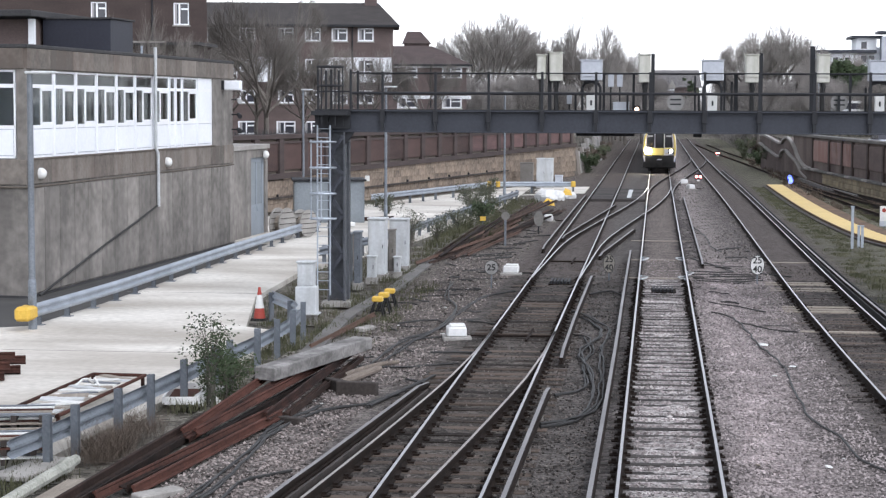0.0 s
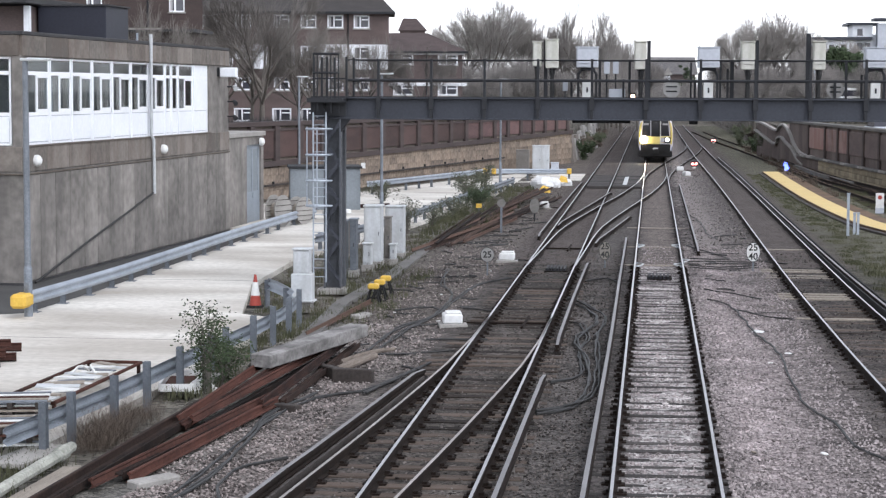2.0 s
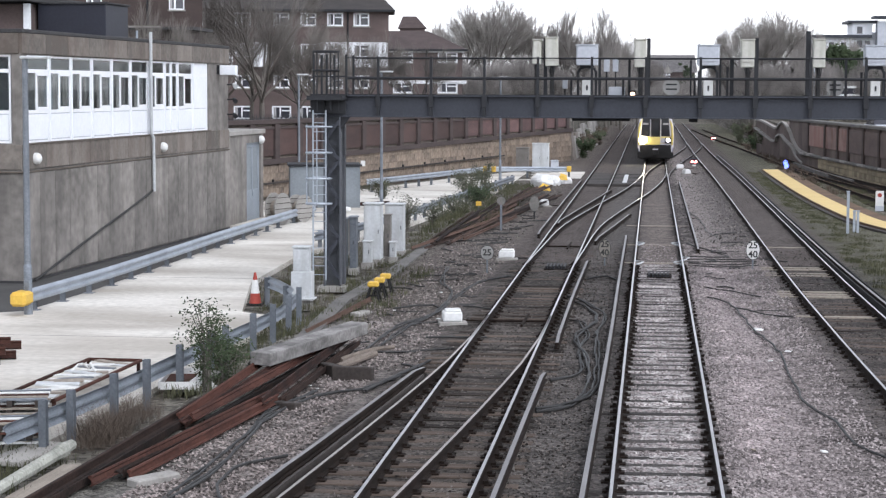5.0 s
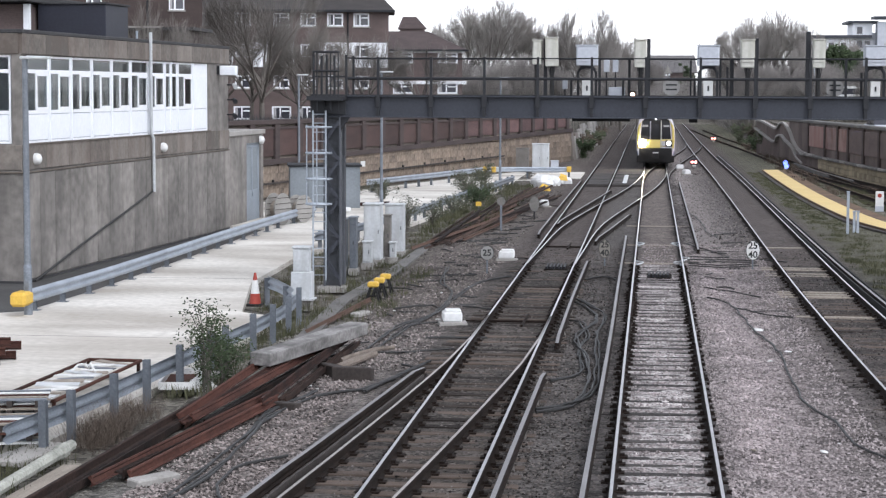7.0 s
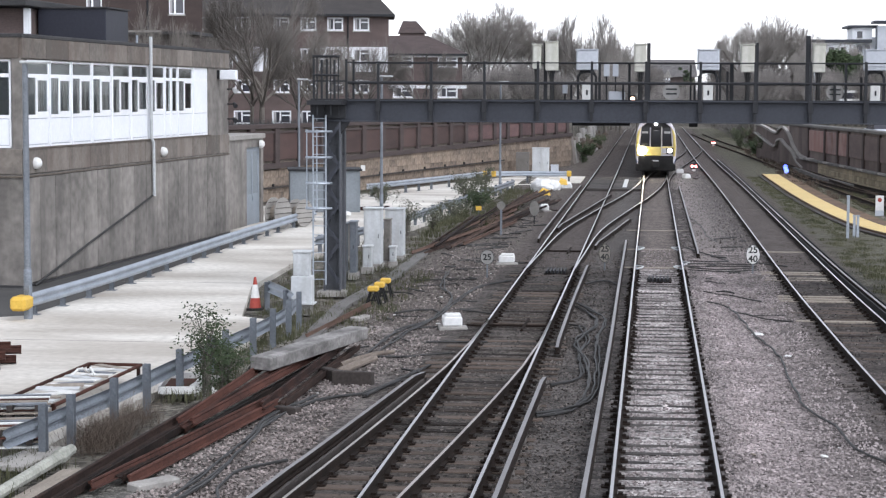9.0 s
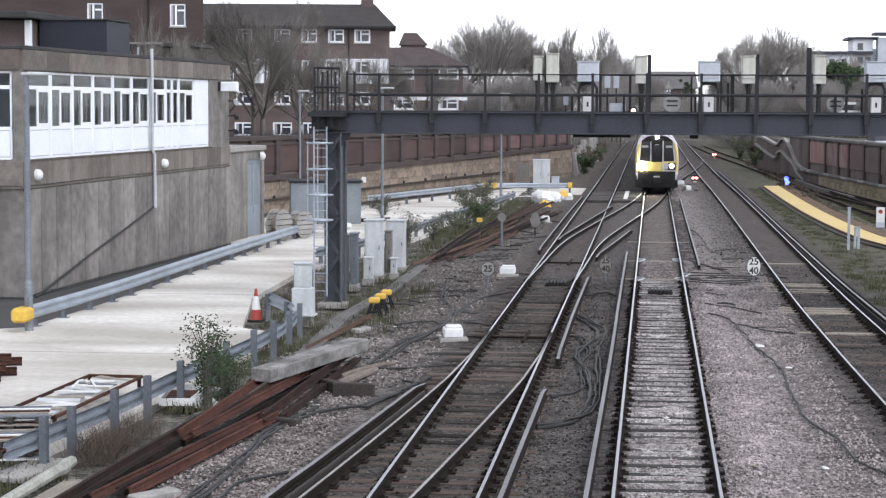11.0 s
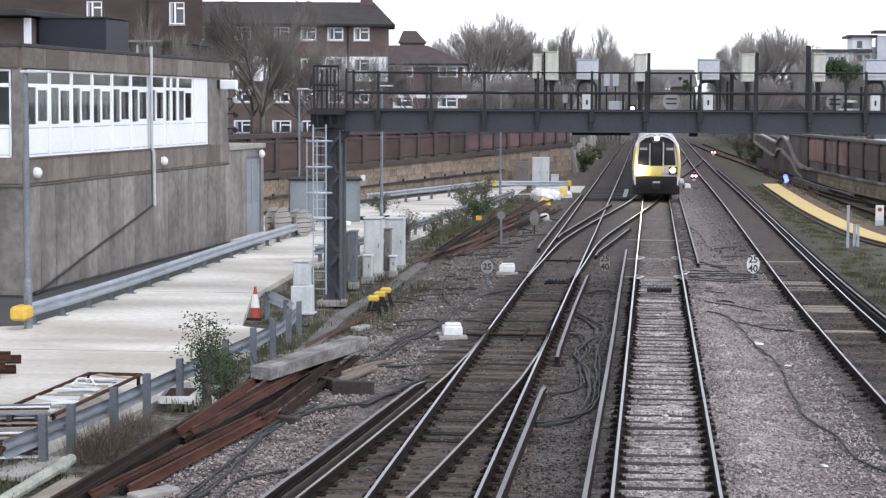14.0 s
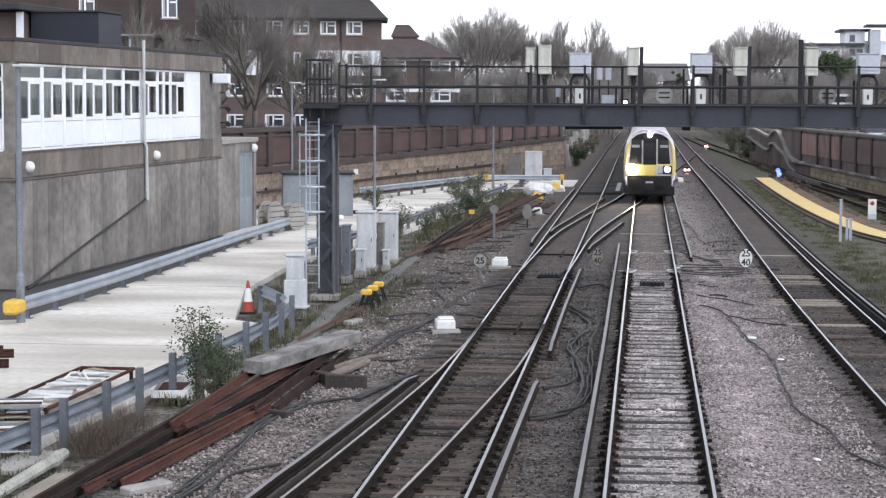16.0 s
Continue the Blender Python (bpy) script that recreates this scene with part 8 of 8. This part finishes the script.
    post = thing("lamp_post", "tall pale street lamp beyond the tracks", "lamp post", at=(16.4, 200, 2.4))
    part("column", Geo().tube([(0, 0, -0.2), (0, 0, 8.0)], [0.1, 0.06], 8), M_CASE, post, smooth=True)
    part("lantern", Geo().box(-0.9, 0.1, -0.12, 0.12, 8.0, 8.12, c=0.03), M_CASE, post)
    for x, y, z, c in ((18.7, 204, 5.0, M_SKYWHITE), (20.4, 206, 5.0, M_SIGN), (24.0, 205, 5.0, M_CASE)):
        van = thing("parked_van", "white van parked beyond the eastern wall", "van", at=(x, y, z - 1.0), rz=8, group="parked vans")
        part("body", Geo().prism([(-0.9, 0.35), (0.9, 0.35), (0.9, 1.1), (0.82, 2.1), (-0.82, 2.1), (-0.9, 1.1)], -2.2, 2.2, m=pose(0, 0, 0, 90, 0, 0)), c, van)
        part("rear_window", Geo().box(-0.68, 0.68, -2.23, -2.2, 1.25, 1.85), M_GLASS, van)
        for s in (-0.8, 0.8):
            part("tail_light", Geo().box(s - 0.06, s + 0.06, -2.22, -2.2, 0.8, 1.1), M_ORANGE, van)
            for wy in (-1.4, 1.4):
                part("wheel", Geo().tube([(s - 0.08, wy, 0.33), (s + 0.08, wy, 0.33)], 0.33, 12), M_BLACK, van)
    solid("car_park", Geo().box(14, 34, 196, 230, 0, 4.0, c=0.05), M_GROUND, "raised car park behind the eastern wall", "ground", kind="structure")
    for x, y, c in ((15.3, 132, M_CASE), (16.4, 127, M_HUT), (17.4, 121, M_NAVY)):
        car = thing("parked_car", "parked car beyond the eastern wall", "car", at=(x, y, 2.5), rz=96, group="parked cars")
        part("body", Geo().box(-2.0, 2.0, -0.85, 0.85, 0.3, 0.85, c=0.15), c, car)
        part("cabin", Geo().add([(-1.3, -0.75, 0.85), (1.2, -0.75, 0.85), (1.2, 0.75, 0.85), (-1.3, 0.75, 0.85), (-0.8, -0.6, 1.42), (0.6, -0.6, 1.42), (0.6, 0.6, 1.42), (-0.8, 0.6, 1.42)],
                                [(0, 1, 5, 4), (1, 2, 6, 5), (2, 3, 7, 6), (3, 0, 4, 7), (4, 5, 6, 7)]), M_GLASS, car)
        part("roof", Geo().box(-0.8, 0.6, -0.6, 0.6, 1.42, 1.46), c, car)
        for wx in (-1.3, 1.3):
            for wy in (-0.8, 0.8):
                part("wheel", Geo().tube([(wx, wy - 0.08, 0.3), (wx, wy + 0.08, 0.3)], 0.3, 12), M_BLACK, car)


trees()
plants()
distance()
scatter_stones()


# ---- what moves ----
def motions():
    rows = [(0, 157.5), (1, 155.1), (2, 152.6), (3, 150.2), (4, 147.6), (5.2, 144.0), (6.5, 139.2), (7, 137.3), (8, 133.5), (9, 129.7), (10.2, 125.0),
            (11.5, 119.9), (12.5, 115.9), (13.5, 111.9), (14.2, 109.2), (15, 106.0), (16, 102.0)]
    walk(TRAIN, [(t, pose(0.26, y, 0)) for t, y in rows])


motions()
